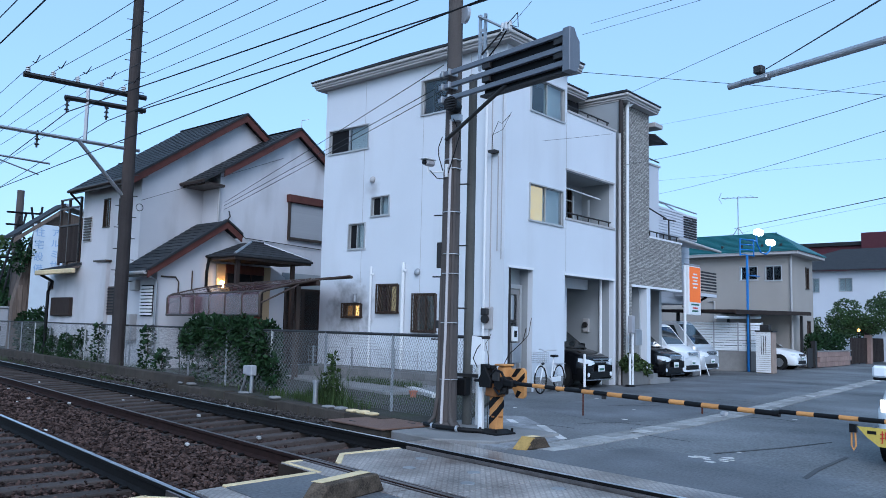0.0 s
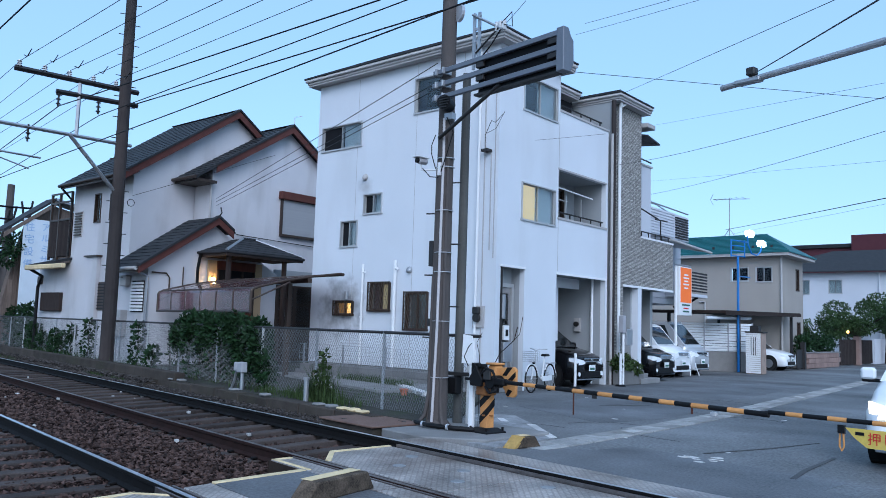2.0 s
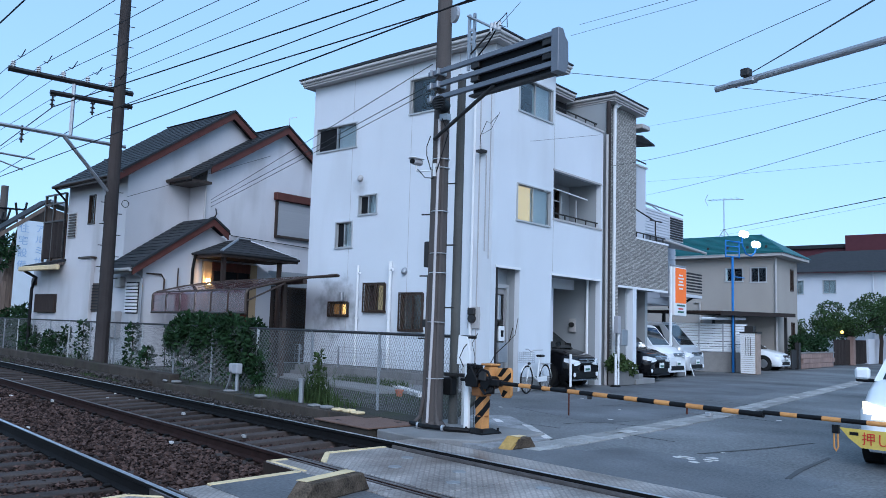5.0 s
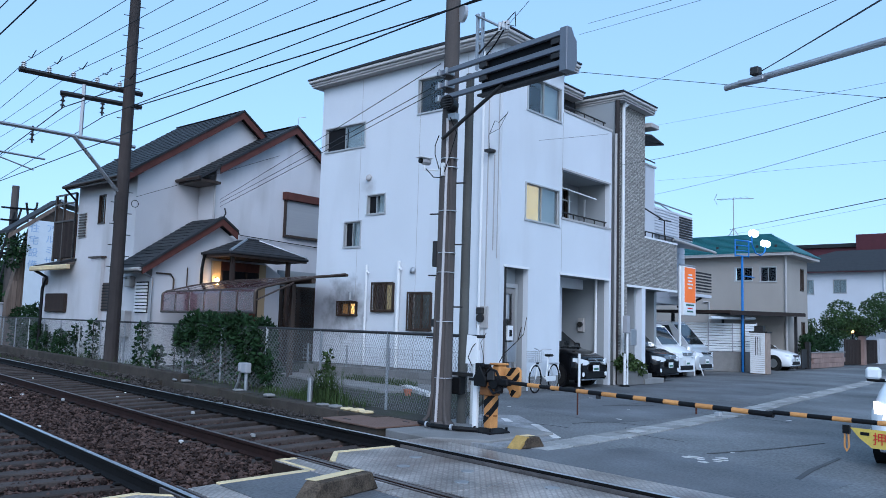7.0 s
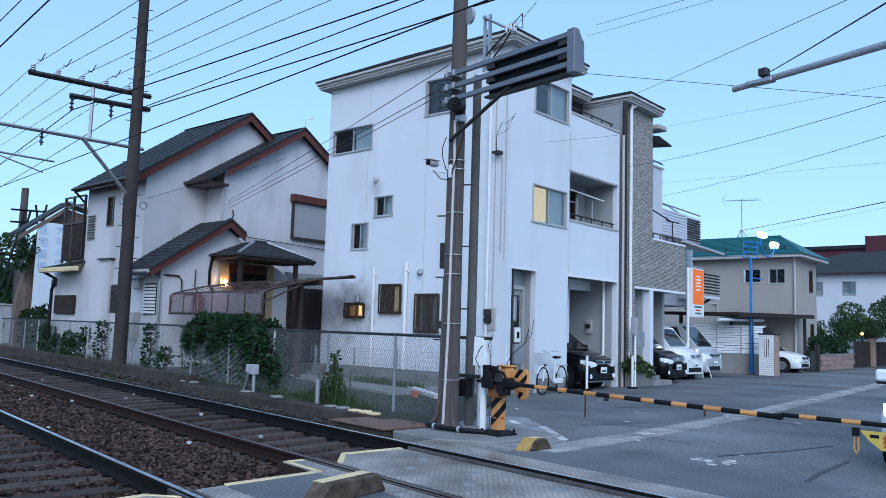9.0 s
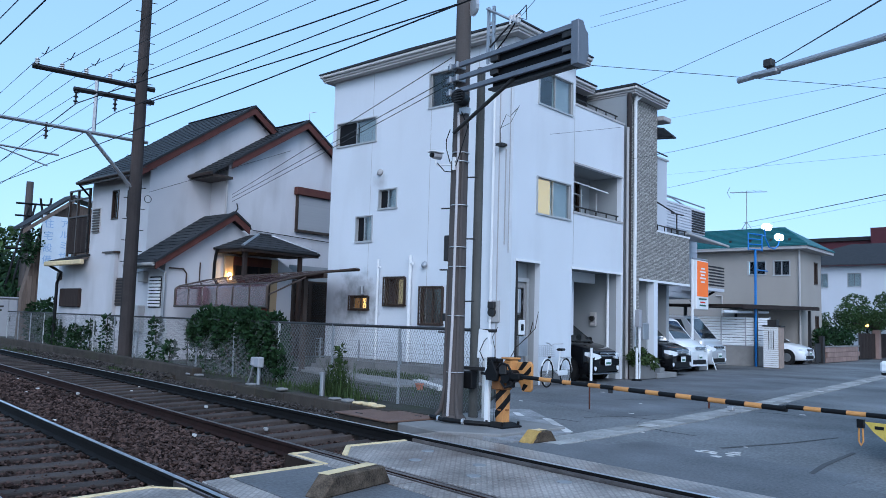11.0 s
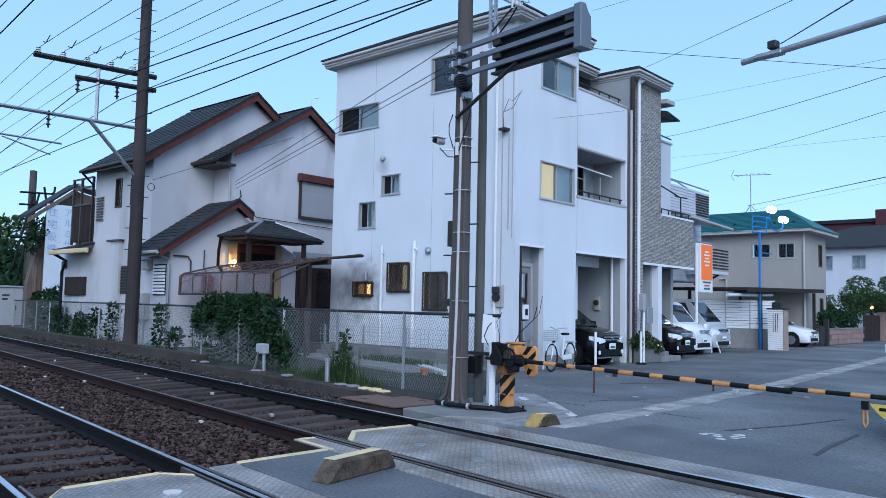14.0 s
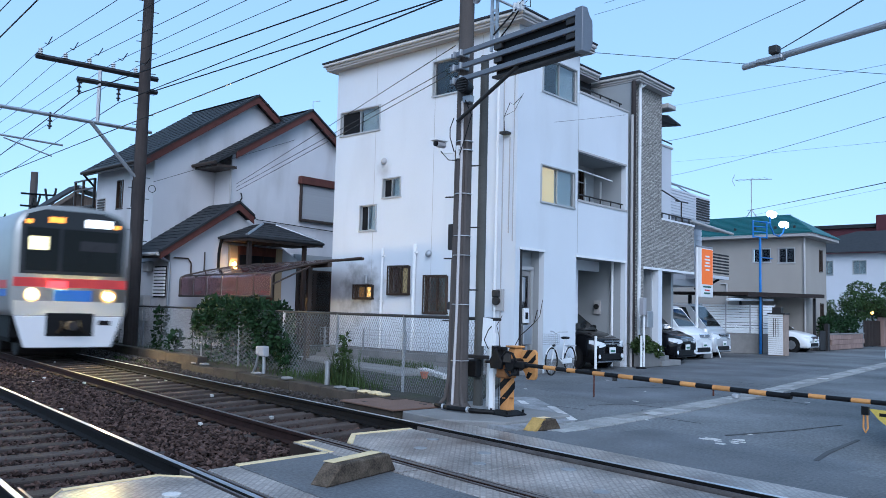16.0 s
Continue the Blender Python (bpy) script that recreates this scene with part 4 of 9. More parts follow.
part("garage_lintel", box(B(), (-12.2, 18.02, 2.75), (-12.08, 20.7, 3.04)), WHITE_WALL, white_building)
part("downpipe", tube(B(), (-11.6, 20.62, 0), (-11.6, 20.62, 3.04), 0.04), WHITE, white_building)
part("lintel_trim", slab("y", FX, 18.0, 20.75, 3.0, 3.06, 0.0, 0.02), WHITE, white_building)
part("lintel_trim", slab("y", FX, 15.46, 16.55, 3.02, 3.08, 0.0, 0.02), WHITE, white_building)
part("balcony_trim", slab("y", FX, 18.04, 20.72, 5.84, 5.89, 0.0, 0.02), FASCIA, white_building)
part("balcony_trim", slab("y", FX, 18.04, 20.75, 4.49, 4.55, -0.16, 0.025), FASCIA, white_building)
part("balcony_trim", slab("y", FX, 18.1, 20.84, 7.45, 7.51, -0.16, 0.025), FASCIA, white_building)
part("plinth", slab("y", FX, 16.62, 18.0, 0.0, 0.35, 0.0, 0.015), CONCRETE, white_building)
# wall joints of the panels
for y in (18.07,):
    part("panel_joint", slab("y", FX, y, y + 0.012, 3.1, 7.4, 0.0, 0.004), FASCIA, white_building)
for x in (-16.2, -13.95, -12.35):
    part("panel_joint", slab("x", LY, x, x + 0.01, 0.45, 8.5, 0.0, 0.003), FASCIA, white_building)


def balcony_rail(house, x, y0, y1, z, n, mat):
    rail = part("balcony_rail", tube(B(), (x, y0, z), (x, y1, z), 0.022, n=8), mat, house, "dark metal handrail")
    for k in range(n):
        y = y0 + 0.1 + (y1 - y0 - 0.2) * k / (n - 1)
        part("rail_post", box(B(), (x - 0.015, y - 0.015, z - 0.16), (x + 0.015, y + 0.015, z)), mat, rail)
    return rail


balcony_rail(white_building, FX - 0.06, 18.1, 20.5, 7.66, 5, DARK_STEEL)
balcony_rail(white_building, FX - 0.06, 18.1, 20.6, 4.7, 5, DARK_STEEL)
part("laundry_pole", tube(B(), (-11.6, 18.1, 5.5), (-11.5, 20.4, 5.38), 0.02), WHITE, white_building, "white laundry pole")
part("laundry_pole", tube(B(), (-11.9, 18.1, 5.25), (-11.8, 19.5, 5.2), 0.02), ALU, white_building)
for y in (19.25, 20.1):
    part("rail_stand", box(B(), (-11.75, y, 4.5), (-11.71, y + 0.05, 5.35)), ALU, white_building)
window(white_building, "y", -12.32, 18.5, 20.1, 4.52, 5.7, BROWN_ALU)
window(white_building, "y", -12.53, 18.3, 18.75, 7.55, 8.25, ALU, split=0.5)
part("wall_vent", tube(B(), (-12.55, 19.2, 8.1), (-12.44, 19.2, 8.1), 0.07), WHITE, white_building, "white round vent cover")
part("air_duct", box(B(), (-12.5, 19.8, 7.3), (-12.4, 19.95, 7.95), 0.03), WHITE, white_building, "white duct")


def eave(house, x0, x1, y0, y1, z):
    """Roof edge: soffit, two-step fascia with gutter, dark metal cap."""
    part("soffit", box(B(), (x0 + 0.05, y0 + 0.05, z - 0.05), (x1 - 0.05, y1, z)), FASCIA, house)
    part("fascia", box(B(), (x0 + 0.02, y0 + 0.02, z), (x1 - 0.02, y1, z + 0.10), 0.01), FASCIA, house)
    part("gutter", box(B(), (x0 - 0.04, y0 - 0.04, z + 0.07), (x1 + 0.04, y1, z + 0.16), 0.02), GUTTER_WHITE, house, "pale gutter")
    part("roof", prism(B(), [(x0 - 0.06, y0 - 0.06, z + 0.16), (x1 + 0.06, y0 - 0.06, z + 0.16), (x1 + 0.06, y0 - 0.06, z + 0.2), ((x0 + x1) / 2, y0 - 0.06, z + 0.24), (x0 - 0.06, y0 - 0.06, z + 0.2)], (0, y1 - y0 + 0.06, 0)), ROOF_DARK, house, "dark metal roof edge")


eave(white_building, -18.2, FX + 0.32, LY - 0.3, 18.4, 8.6)
eave(white_building, -18.2, -12.15, 18.2, 20.75, 8.6)
# windows on the two faces
wb = white_building
window(wb, "x", LY, -17.7, -16.03, 6.55, 7.27, ALU, (None, FROST_SKY), pane_mat=(SCREEN, GLASS_DARK))
window(wb, "x", LY, -15.84, -15.13, 4.57, 5.13, ALU, (None, FROST_SKY), pane_mat=(SCREEN, GLASS_DARK))
window(wb, "x", LY, -16.74, -16.06, 3.68, 4.43, ALU, (None, FROST_SKY), pane_mat=(SCREEN, GLASS_DARK))
window(wb, "x", LY, -14.03, -12.75, 7.16, 8.12, ALU, (None, FROST_SKY), split=0.72)
window(wb, "x", LY, -15.45, -14.69, 1.9, 2.65, BROWN_ALU, (None, CURTAIN_WARM_GLOW), True)
window(wb, "x", LY, -14.11, -13.34, 1.42, 2.38, BROWN_ALU, (BLIND, BLIND), True)
window(wb, "x", LY, -16.83, -16.09, 1.77, 2.14, BROWN_ALU, (CURTAIN_BROWN_GLOW, LIT_ORANGE), True, "small window with warm light behind its lattice")
window(wb, "y", FX, 16.32, 17.9, 4.27, 5.23, ALU, (CURTAIN_YELLOW_GLOW, FROST_SKY), False, "window with pale yellow curtain given a warm glow")
window(wb, "y", FX, 16.34, 17.94, 7.1, 8.02, ALU, (None, FROST_SKY))
# pipes, vents and boxes
part("downpipe", pipe(B(), [(-11.78, LY - 0.28, 8.66), (-11.78, LY - 0.06, 8.4), (-11.78, LY - 0.06, 0.4)], 0.035), WHITE, wb, "slim white downpipe")
part("conduit", tube(B(), (-11.62, LY - 0.03, 8.4), (-11.62, LY - 0.03, 0.5), 0.015, n=6), FASCIA, wb)
part("conduit", tube(B(), (-11.42, LY - 0.03, 5.75), (-11.42, LY - 0.03, 3.4), 0.015, n=6), FASCIA, wb)
part("conduit", tube(B(), (-11.3, LY - 0.03, 8.2), (-11.3, LY - 0.03, 3.2), 0.012, n=6), FASCIA, wb)
for x, top in ((-15.7, 3.17), (-14.48, 3.24)):
    r = 0.035 if x < -15 else 0.05
    p = part("vent_pipe", tube(B(), (x, LY - 0.08, 0.42), (x, LY - 0.08, top), r), WHITE, wb, "white vertical vent pipe")
    part("pipe_elbow", tube(B(), (x, LY - 0.08, top - 0.22), (x + 0.11, LY - 0.1, top - 0.22), r * 0.8), WHITE, p)
    for z in (0.9, 1.7, 2.4):
        part("pipe_clip", tube(B(), (x, LY - 0.08, z), (x, LY - 0.08, z + 0.04), r + 0.012), WHITE, p)


def hood(x, z, r, mat, label):
    bm = B()
    bmesh.ops.create_uvsphere(bm, u_segments=12, v_segments=8, radius=r, matrix=Matrix.Translation((x, LY - 0.03, z)))
    for v in bm.verts:
        v.co.z -= max(0, (LY - 0.03 - v.co.y)) * 0.4
    return smooth(part("vent_hood", bm, mat, wb, label))


hood(-15.8, 5.63, 0.09, FASCIA, "weathered round vent hood")
hood(-14.01, 2.98, 0.09, GALV, "steel round vent hood")
part("flue", tube(B(), (-16.3, LY - 0.1, 2.2), (-16.3, LY - 0.1, 2.42), 0.06), GALV, wb, "steel boiler flue")
box_ = part("meter_box", box(B(), (-11.86, LY - 0.06, 1.52), (-11.52, LY, 2.05), 0.01), FASCIA, wb, "pale electricity meter box")
part("meter", tube(B(), (-11.7, LY - 0.14, 1.76), (-11.7, LY - 0.06, 1.76), 0.1, n=16), DARK_STEEL, box_, "dark round meter")
part("meter_cap", box(B(), (-11.8, LY - 0.16, 1.85), (-11.6, LY - 0.06, 2.02), 0.02), DARK_STEEL, box_)
bracket = part("cable_bracket", box(B(), (-11.62, LY - 0.2, 5.82), (-11.42, LY, 5.88)), DARK_STEEL, wb, "dark cable bracket")
part("cable_loop", pipe(B(), [(-11.5, LY - 0.15, 5.88), (-11.45, LY - 0.25, 6.2), (-11.2, LY - 0.35, 6.5), (-11.05, LY - 0.4, 6.42), (-10.9, LY - 0.3, 6.62)], 0.008, 5), BLACK, bracket)
part("cable_loop", pipe(B(), [(-11.45, LY - 0.2, 6.25), (-11.1, LY - 0.3, 6.3), (-10.85, LY - 0.3, 6.68)], 0.006, 5), BLACK, bracket)
part("entry_pole", tube(B(), (FX - 0.03, 15.6, 0.0), (FX - 0.03, 15.6, 3.02), 0.025, n=8), DARK_STEEL, wb, "slim dark pole in the doorway")
part("entry_lamp", box(B(), (FX - 0.06, 15.64, 1.75), (FX + 0.0, 15.76, 2.35), 0.02), GALV, wb, "slim steel entry light")
panel_ = part("mail_panel", box(B(), (FX - 0.12, 15.7, 0.72), (FX + 0.0, 16.05, 1.2), 0.01), GALV, wb, "grey mailbox panel in the doorway")
part("intercom", box(B(), (FX - 0.1, 15.76, 1.24), (FX - 0.04, 15.98, 1.6), 0.01), WHITE, panel_, "white intercom")
part("intercom_screen", box(B(), (FX - 0.038, 15.82, 1.34), (FX - 0.03, 15.92, 1.5)), BLACK, panel_)
part("panel_leg", box(B(), (FX - 0.1, 15.84, 0.0), (FX - 0.04, 15.92, 0.72)), GALV, panel_)
meter2 = part("meter_box", box(B(), (-12.2, 20.62, 1.5), (-12.0, 20.7, 1.9), 0.01), FASCIA, wb, "electricity meter box in the garage")
part("meter", tube(B(), (-12.1, 20.55, 1.72), (-12.1, 20.62, 1.72), 0.075, n=14), DARK_STEEL, meter2)

# low block wall with mesh before the white building
low = thing("low_block_wall", "low grey block wall with wire mesh beside the building", "garden wall", (-15, 14.8, 0.05))
x = -17.8
while x < -11.6:
    for row in (0, 1):
        bm = B()
        box(bm, (x + 0.2 * row, 14.75, 0.05 + 0.17 * row), (x + 0.2 * row + 0.39, 14.87, 0.21 + 0.17 * row), 0.006)
        part("block", bm, BLOCKWORK, low)
    x += 0.4
for x in (-17.5, -15.9, -14.3, -12.7):
    part("post", box(B(), (x - 0.015, 14.79, 0.38), (x + 0.015, 14.83, 0.95)), GALV, low)
bm = B()
for k in range(44):
    x = -17.7 + 0.14 * k
    tube(bm, (x, 14.81, 0.4), (x, 14.81, 0.93), 0.004, n=3)
for k in range(5):
    tube(bm, (-17.7, 14.81, 0.42 + 0.125 * k), (-11.6, 14.81, 0.42 + 0.125 * k), 0.004, n=3)
part("mesh", bm, GALV, low, "thin grey wire mesh")

# ---- stone-faced building ----
stone = thing("stone_building", "three-storey house faced with grey split stone", "house", (FX, 21.0, 0))
bm = B()
wall(bm, 21.25, 22.99, 0, 8.5, 0.2, [(21.82, 22.82, -1, 2.93)], "y", FX)
part("wall", bm, STONE, stone, "grey split-stone cladding")
bm = B()
wall(bm, 22.99, 25.4, 2.93, 4.52, 0.2, [], "y", FX)
part("wall", bm, STONE, stone, "grey split-stone cladding")
part("wall", box(B(), (FX + 0.004, 21.05, 0), (-18, 21.25, 8.5)), GREY_WALL, stone, "plain grey side wall")
part("pillar", box(B(), (FX - 0.3, 22.79, 0.0), (FX + 0.012, 23.04, 2.925)), WHITE_WALL, stone, "pale square pillar")
part("pillar_base", box(B(), (FX - 0.4, 22.7, 0.0), (FX + 0.22, 23.1, 0.28), 0.01), CONCRETE, stone)
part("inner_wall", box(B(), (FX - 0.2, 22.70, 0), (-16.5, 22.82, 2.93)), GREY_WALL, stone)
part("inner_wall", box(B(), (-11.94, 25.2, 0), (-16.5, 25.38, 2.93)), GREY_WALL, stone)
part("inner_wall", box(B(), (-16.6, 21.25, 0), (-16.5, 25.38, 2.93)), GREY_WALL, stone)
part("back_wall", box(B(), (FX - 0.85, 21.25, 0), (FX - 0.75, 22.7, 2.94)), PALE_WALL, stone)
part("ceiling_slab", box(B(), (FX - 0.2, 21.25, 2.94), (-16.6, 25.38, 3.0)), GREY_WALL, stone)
part("opening_trim", slab("y", FX, 21.8, 25.4, 2.9, 2.97, 0.0, 0.02), WHITE, stone)
part("wall", box(B(), (FX - 0.2, 25.22, 2.96), (-17.9, 25.4, 4.52)), GREY_WALL, stone)
part("terrace", box(B(), (FX - 0.2, 23.0, 3.9), (-17.9, 25.22, 4.0)), GREY_WALL, stone)
part("wall", box(B(), (-11.42, 22.85, 4.0), (-17.9, 22.99, 8.5)), PALE_WALL, stone)
part("coping", slab("y", FX, 22.99, 25.42, 4.5, 4.56, -0.22, 0.02), WHITE, stone)
balcony_rail(stone, FX - 0.08, 23.1, 25.3, 4.74, 5, DARK_STEEL)
part("rear_wall", box(B(), (-12.0, 24.62, 4.0), (-17.9, 25.33, 7.22)), PALE_WALL, stone, "pale rear stair wall")
part("rear_coping", box(B(), (-11.96, 24.55, 7.22), (-17.9, 25.4, 7.28)), FASCIA, stone)
part("rear_rail", tube(B(), (-11.98, 24.5, 7.42), (-11.98, 25.3, 7.4), 0.025), DARK_STEEL, stone)
eave(stone, -18.2, -10.92, 20.98, 23.15, 8.5)
part("hip_roof", prism(B(), [(-18.2, 20.95, 8.72), (-10.9, 20.95, 8.72), (-11.8, 22.0, 8.95), (-18.2, 22.0, 8.95)], (0, 0, 0.02)), ROOF_DARK, stone, "dark low-pitched roof")
part("lower_roof", box(B(), (-12.2, 23.0, 8.05), (-11.0, 23.55, 8.2), 0.02), FASCIA, stone, "small lower roof edge")
part("awning", prism(B(), [(-11.9, 23.0, 7.95), (-11.0, 23.0, 7.75), (-11.0, 23.9, 7.62), (-11.9, 23.9, 7.7)], (0, 0, 0.05)), DARK_STEEL, stone, "dark balcony awning")
part("awning_arm", tube(B(), (-11.3, 23.0, 7.5), (-11.05, 23.75, 7.66), 0.02), DARK_STEEL, stone)
part("downpipe", pipe(B(), [(-11.0, 21.3, 8.62), (-11.12, 21.35, 8.3), (-11.12, 21.35, 0.1)], 0.05), WHITE, stone, "white downpipe")
part("downpipe_branch", pipe(B(), [(-11.0, 21.75, 8.6), (-11.1, 21.4, 8.35)], 0.045), WHITE, stone)
part("downpipe", tube(B(), (-11.14, 21.0, 0.0), (-11.14, 21.0, 8.45), 0.07), POLE_BROWN, stone, "dark weathered drain pipe")
part("downpipe", tube(B(), (-11.12, 20.88, 0.0), (-11.12, 20.88, 7.4), 0.04), FASCIA, stone)
part("laundry_bar", pipe(B(), [(-11.4, 23.4, 5.5), (-11.3, 24.6, 5.25), (-11.3, 24.6, 4.6)], 0.025), DARK_STEEL, stone)
part("laundry_bar", tube(B(), (-11.3, 24.2, 5.25), (-11.3, 25.1, 5.28), 0.025), DARK_STEEL, stone)

# ---- old house beside the track ----
oh = thing("old_house", "old rendered two-storey house with slate gables and red-brown bargeboards", "house", (-26, 14, 0.06))
AY = 13.55


def slate_roof(house, pts, rows, label=""):
    """A roof plane as courses of thin slates: pts are eave-left, eave-right, ridge-right, ridge-left."""
    a, b, c, d = [Vector(p) for p in pts]
    n = (b - a).cross(d - a).normalized()
    if n.z < 0:
        n = -n
    roof = part("roof", prism(B(), [a, b, c, d], n * 0.05), ROOF_DARK, house, label)
    for k in range(rows):
        t0, t1 = k / rows, (k + 1) / rows
        p, q, r, s = a.lerp(d, t0), b.lerp(c, t0), b.lerp(c, t1 + 0.02), a.lerp(d, t1 + 0.02)
        bm = B()
        prism(bm, [p + n * 0.075, q + n * 0.075, r + n * 0.055, s + n * 0.055], n * 0.014)
        part("slate_course", bm, ROOF_DARK, roof)
    return roof


def barge(house, p, q, drop=0.26, thick=0.06):
    """A sloping bargeboard with a lighter lip, from the eave to the ridge."""
    p, q = Vector(p), Vector(q)
    ob = part("bargeboard", prism(B(), [p, q, q - Vector((0, 0, drop)), p - Vector((0, 0, drop))], (thick, 0, 0)), BROWN_TRIM, house, "red-brown bargeboard")
    part("verge_lip", prism(B(), [p + Vector((-0.1, 0, 0.01)), q + Vector((-0.1, 0, 0.01)), q + Vector((-0.1, 0, 0.09)), p + Vector((-0.1, 0, 0.09))], (0.2, 0, 0)), ROOF_DARK, ob)
    return ob


# main block
part("wall", wall(B(), -29.54, -25.3, 0.06, 6.48, 0.2, [(-29.33, -28.75, 4.4, 5.35), (-27.9, -27.45, 4.86, 5.9), (-26.78, -26.32, 4.9, 5.82), (-27.2, -26.68, 1.72, 2.72)], "x", AY), HOUSE_WALL, oh)
part("gable_wall", prism(B(), [(-25.3, AY + 0.2, 0.06), (-25.3, 21.6, 0.06), (-25.3, 21.6, 6.5), (-25.3, 17.42, 9.28), (-25.3, AY + 0.2, 6.76)], (-0.2, 0, 0)), HOUSE_WALL, oh)
part("wall", box(B(), (-29.54, AY + 0.2, 0.06), (-29.34, 21.6, 6.3)), HOUSE_WALL, oh)
slate_roof(oh, [(-29.6, 13.0, 6.24), (-24.95, 13.0, 6.28), (-24.95, 17.42, 9.36), (-29.6, 17.42, 9.36)], 20, "dark slate main roof")
slate_roof(oh, [(-24.95, 22.2, 6.05), (-29.6, 22.2, 6.05), (-29.6, 17.42, 9.36), (-24.95, 17.42, 9.36)], 4)
barge(oh, (-25.0, 13.0, 6.34), (-25.0, 17.42, 9.41))
barge(oh, (-25.0, 22.2, 6.1), (-25.0, 17.42, 9.41))
part("gutter", tube(B(), (-29.65, 12.98, 6.26), (-25.1, 12.98, 6.3), 0.06), BROWN_ALU, oh, "dark eave gutter")
part("downpipe", pipe(B(), [(-29.5, 13.0, 6.2), (-29.6, 13.3, 5.98), (-29.6, 13.48, 5.8), (-29.6, 13.48, 3.7)], 0.04), BLACK, oh)
part("eave_board", box(B(), (-29.6, 13.02, 6.16), (-25.0, 13.08, 6.3)), BROWN_ALU, oh)
part("soffit", prism(B(), [(-29.55, 13.05, 6.16), (-25.05, 13.05, 6.2), (-25.05, AY, 6.4), (-29.55, AY, 6.36)], (0, 0, 0.02)), BROWN_ALU, oh)
window(oh, "x", AY, -27.9, -27.45, 4.86, 5.9, BROWN_ALU, (None, None))
window(oh, "x", AY, -26.78, -26.32, 4.9, 5.82, BROWN_ALU, (None, None))
louvre = part("louvre_window", box(B(), (-29.33, AY - 0.03, 4.4), (-28.75, AY + 0.05, 5.35), 0.01), FASCIA, oh, "louvred shutter window")
for k in range(9):
    part("slat", box(B(), (-29.3, AY - 0.07, 4.45 + 0.1 * k), (-28.78, AY - 0.03, 4.5 + 0.1 * k)), BROWN_ALU, louvre)
l2 = part("louvre_window", box(B(), (-27.2, AY - 0.03, 1.72), (-26.68, AY + 0.05, 2.72), 0.01), BROWN_ALU, oh, "dark louvred window")
for k in range(9):
    part("slat", box(B(), (-27.18, AY - 0.06, 1.77 + 0.105 * k), (-26.7, AY - 0.03, 1.81 + 0.105 * k)), SLATE_WALL, l2)
part("duct", box(B(), (-27.95, AY - 0.14, 0.2), (-27.2, AY, 3.6), 0.01), HOUSE_WALL, oh, "boxed-in duct on the wall")
part("duct_cap", box(B(), (-28.05, AY - 0.22, 3.6), (-27.1, AY, 3.66)), BROWN_ALU, oh)
# lower left block
part("wall", wall(B(), -32.1, -29.54, 0.06, 3.45, 0.2, [], "x", AY + 0.02), HOUSE_WALL, oh)
part("wall", box(B(), (-32.1, AY + 0.22, 0.06), (-31.900000000000002, 20.0, 3.45)), HOUSE_WALL, oh)
part("low_roof", prism(B(), [(-31.68, 12.95, 3.31), (-29.4, 12.95, 3.39), (-29.4, 14.2, 3.75), (-31.68, 14.2, 3.65)], (0, 0, 0.1)), ROOF_DARK, oh, "low lean-to roof")
part("gutter", box(B(), (-31.68, 12.8, 3.19), (-28.54, 12.95, 3.37), 0.03), LINE_CREAM, oh, "weathered metal gutter")
part("downpipe", pipe(B(), [(-31.43, 12.95, 3.21), (-30.98, 13.2, 2.96), (-31.53, 13.3, 2.56), (-31.53, 13.3, 0.2)], 0.06), BLACK, oh)
part("vent_cover", box(B(), (-31.55, AY - 0.12, 1.66), (-29.95, AY + 0.02, 2.36), 0.02), WOOD_DARK, oh, "brown ribbed shutter box")
part("wall_lamp", box(B(), (-31.950000000000003, AY - 0.12, 2.7), (-31.700000000000003, AY + 0.02, 3.0), 0.03), BROWN_ALU, oh)
# timber balcony on the low roof
bal = part("balcony", box(B(), (-31.25, 13.5, 3.7), (-29.6, 13.58, 5.1)), WOOD_DARK, oh, "weathered timber balcony")
for k in range(9):
    part("board", box(B(), (-31.25 + 0.184 * k, 13.46, 3.72), (-31.25 + 0.184 * k + 0.17, 13.5, 5.05)), WOOD_DARK, bal)
for x in (-31.3, -30.6, -29.65):
    part("balcony_post", box(B(), (x, 13.45, 3.6), (x + 0.08, 13.53, 6.15)), BROWN_ALU, bal)
for z in (5.08, 5.75, 6.1):
    part("balcony_bar", box(B(), (-31.3, 13.44, z), (-29.6, 13.5, z + 0.06)), BROWN_ALU, bal)
# second gable
GX = -24.2
part("gable_wall", prism(B(), [(GX, 15.9, 0.06), (GX, 23.4, 0.06), (GX, 23.4, 6.1), (GX, 19.13, 8.92), (GX, 15.9, 6.84)], (-1.05, 0, 0)), HOUSE_WALL, oh)
slate_roof(oh, [(-27, 15.05, 6.38), (GX + 0.35, 15.05, 6.38), (GX + 0.35, 19.13, 8.99), (-27, 19.13, 8.99)], 18, "dark slate roof of the front gable")
slate_roof(oh, [(GX + 0.35, 24.2, 5.6), (-27, 24.2, 5.6), (-27, 19.13, 8.99), (GX + 0.35, 19.13, 8.99)], 4)
barge(oh, (GX + 0.3, 15.84, 6.93), (GX + 0.3, 19.13, 9.04))
barge(oh, (GX + 0.3, 24.2, 5.66), (GX + 0.3, 19.13, 9.04))
part("gutter", tube(B(), (-25.3, 15.0, 6.41), (GX + 0.35, 15.0, 6.41), 0.06), BROWN_ALU, oh)
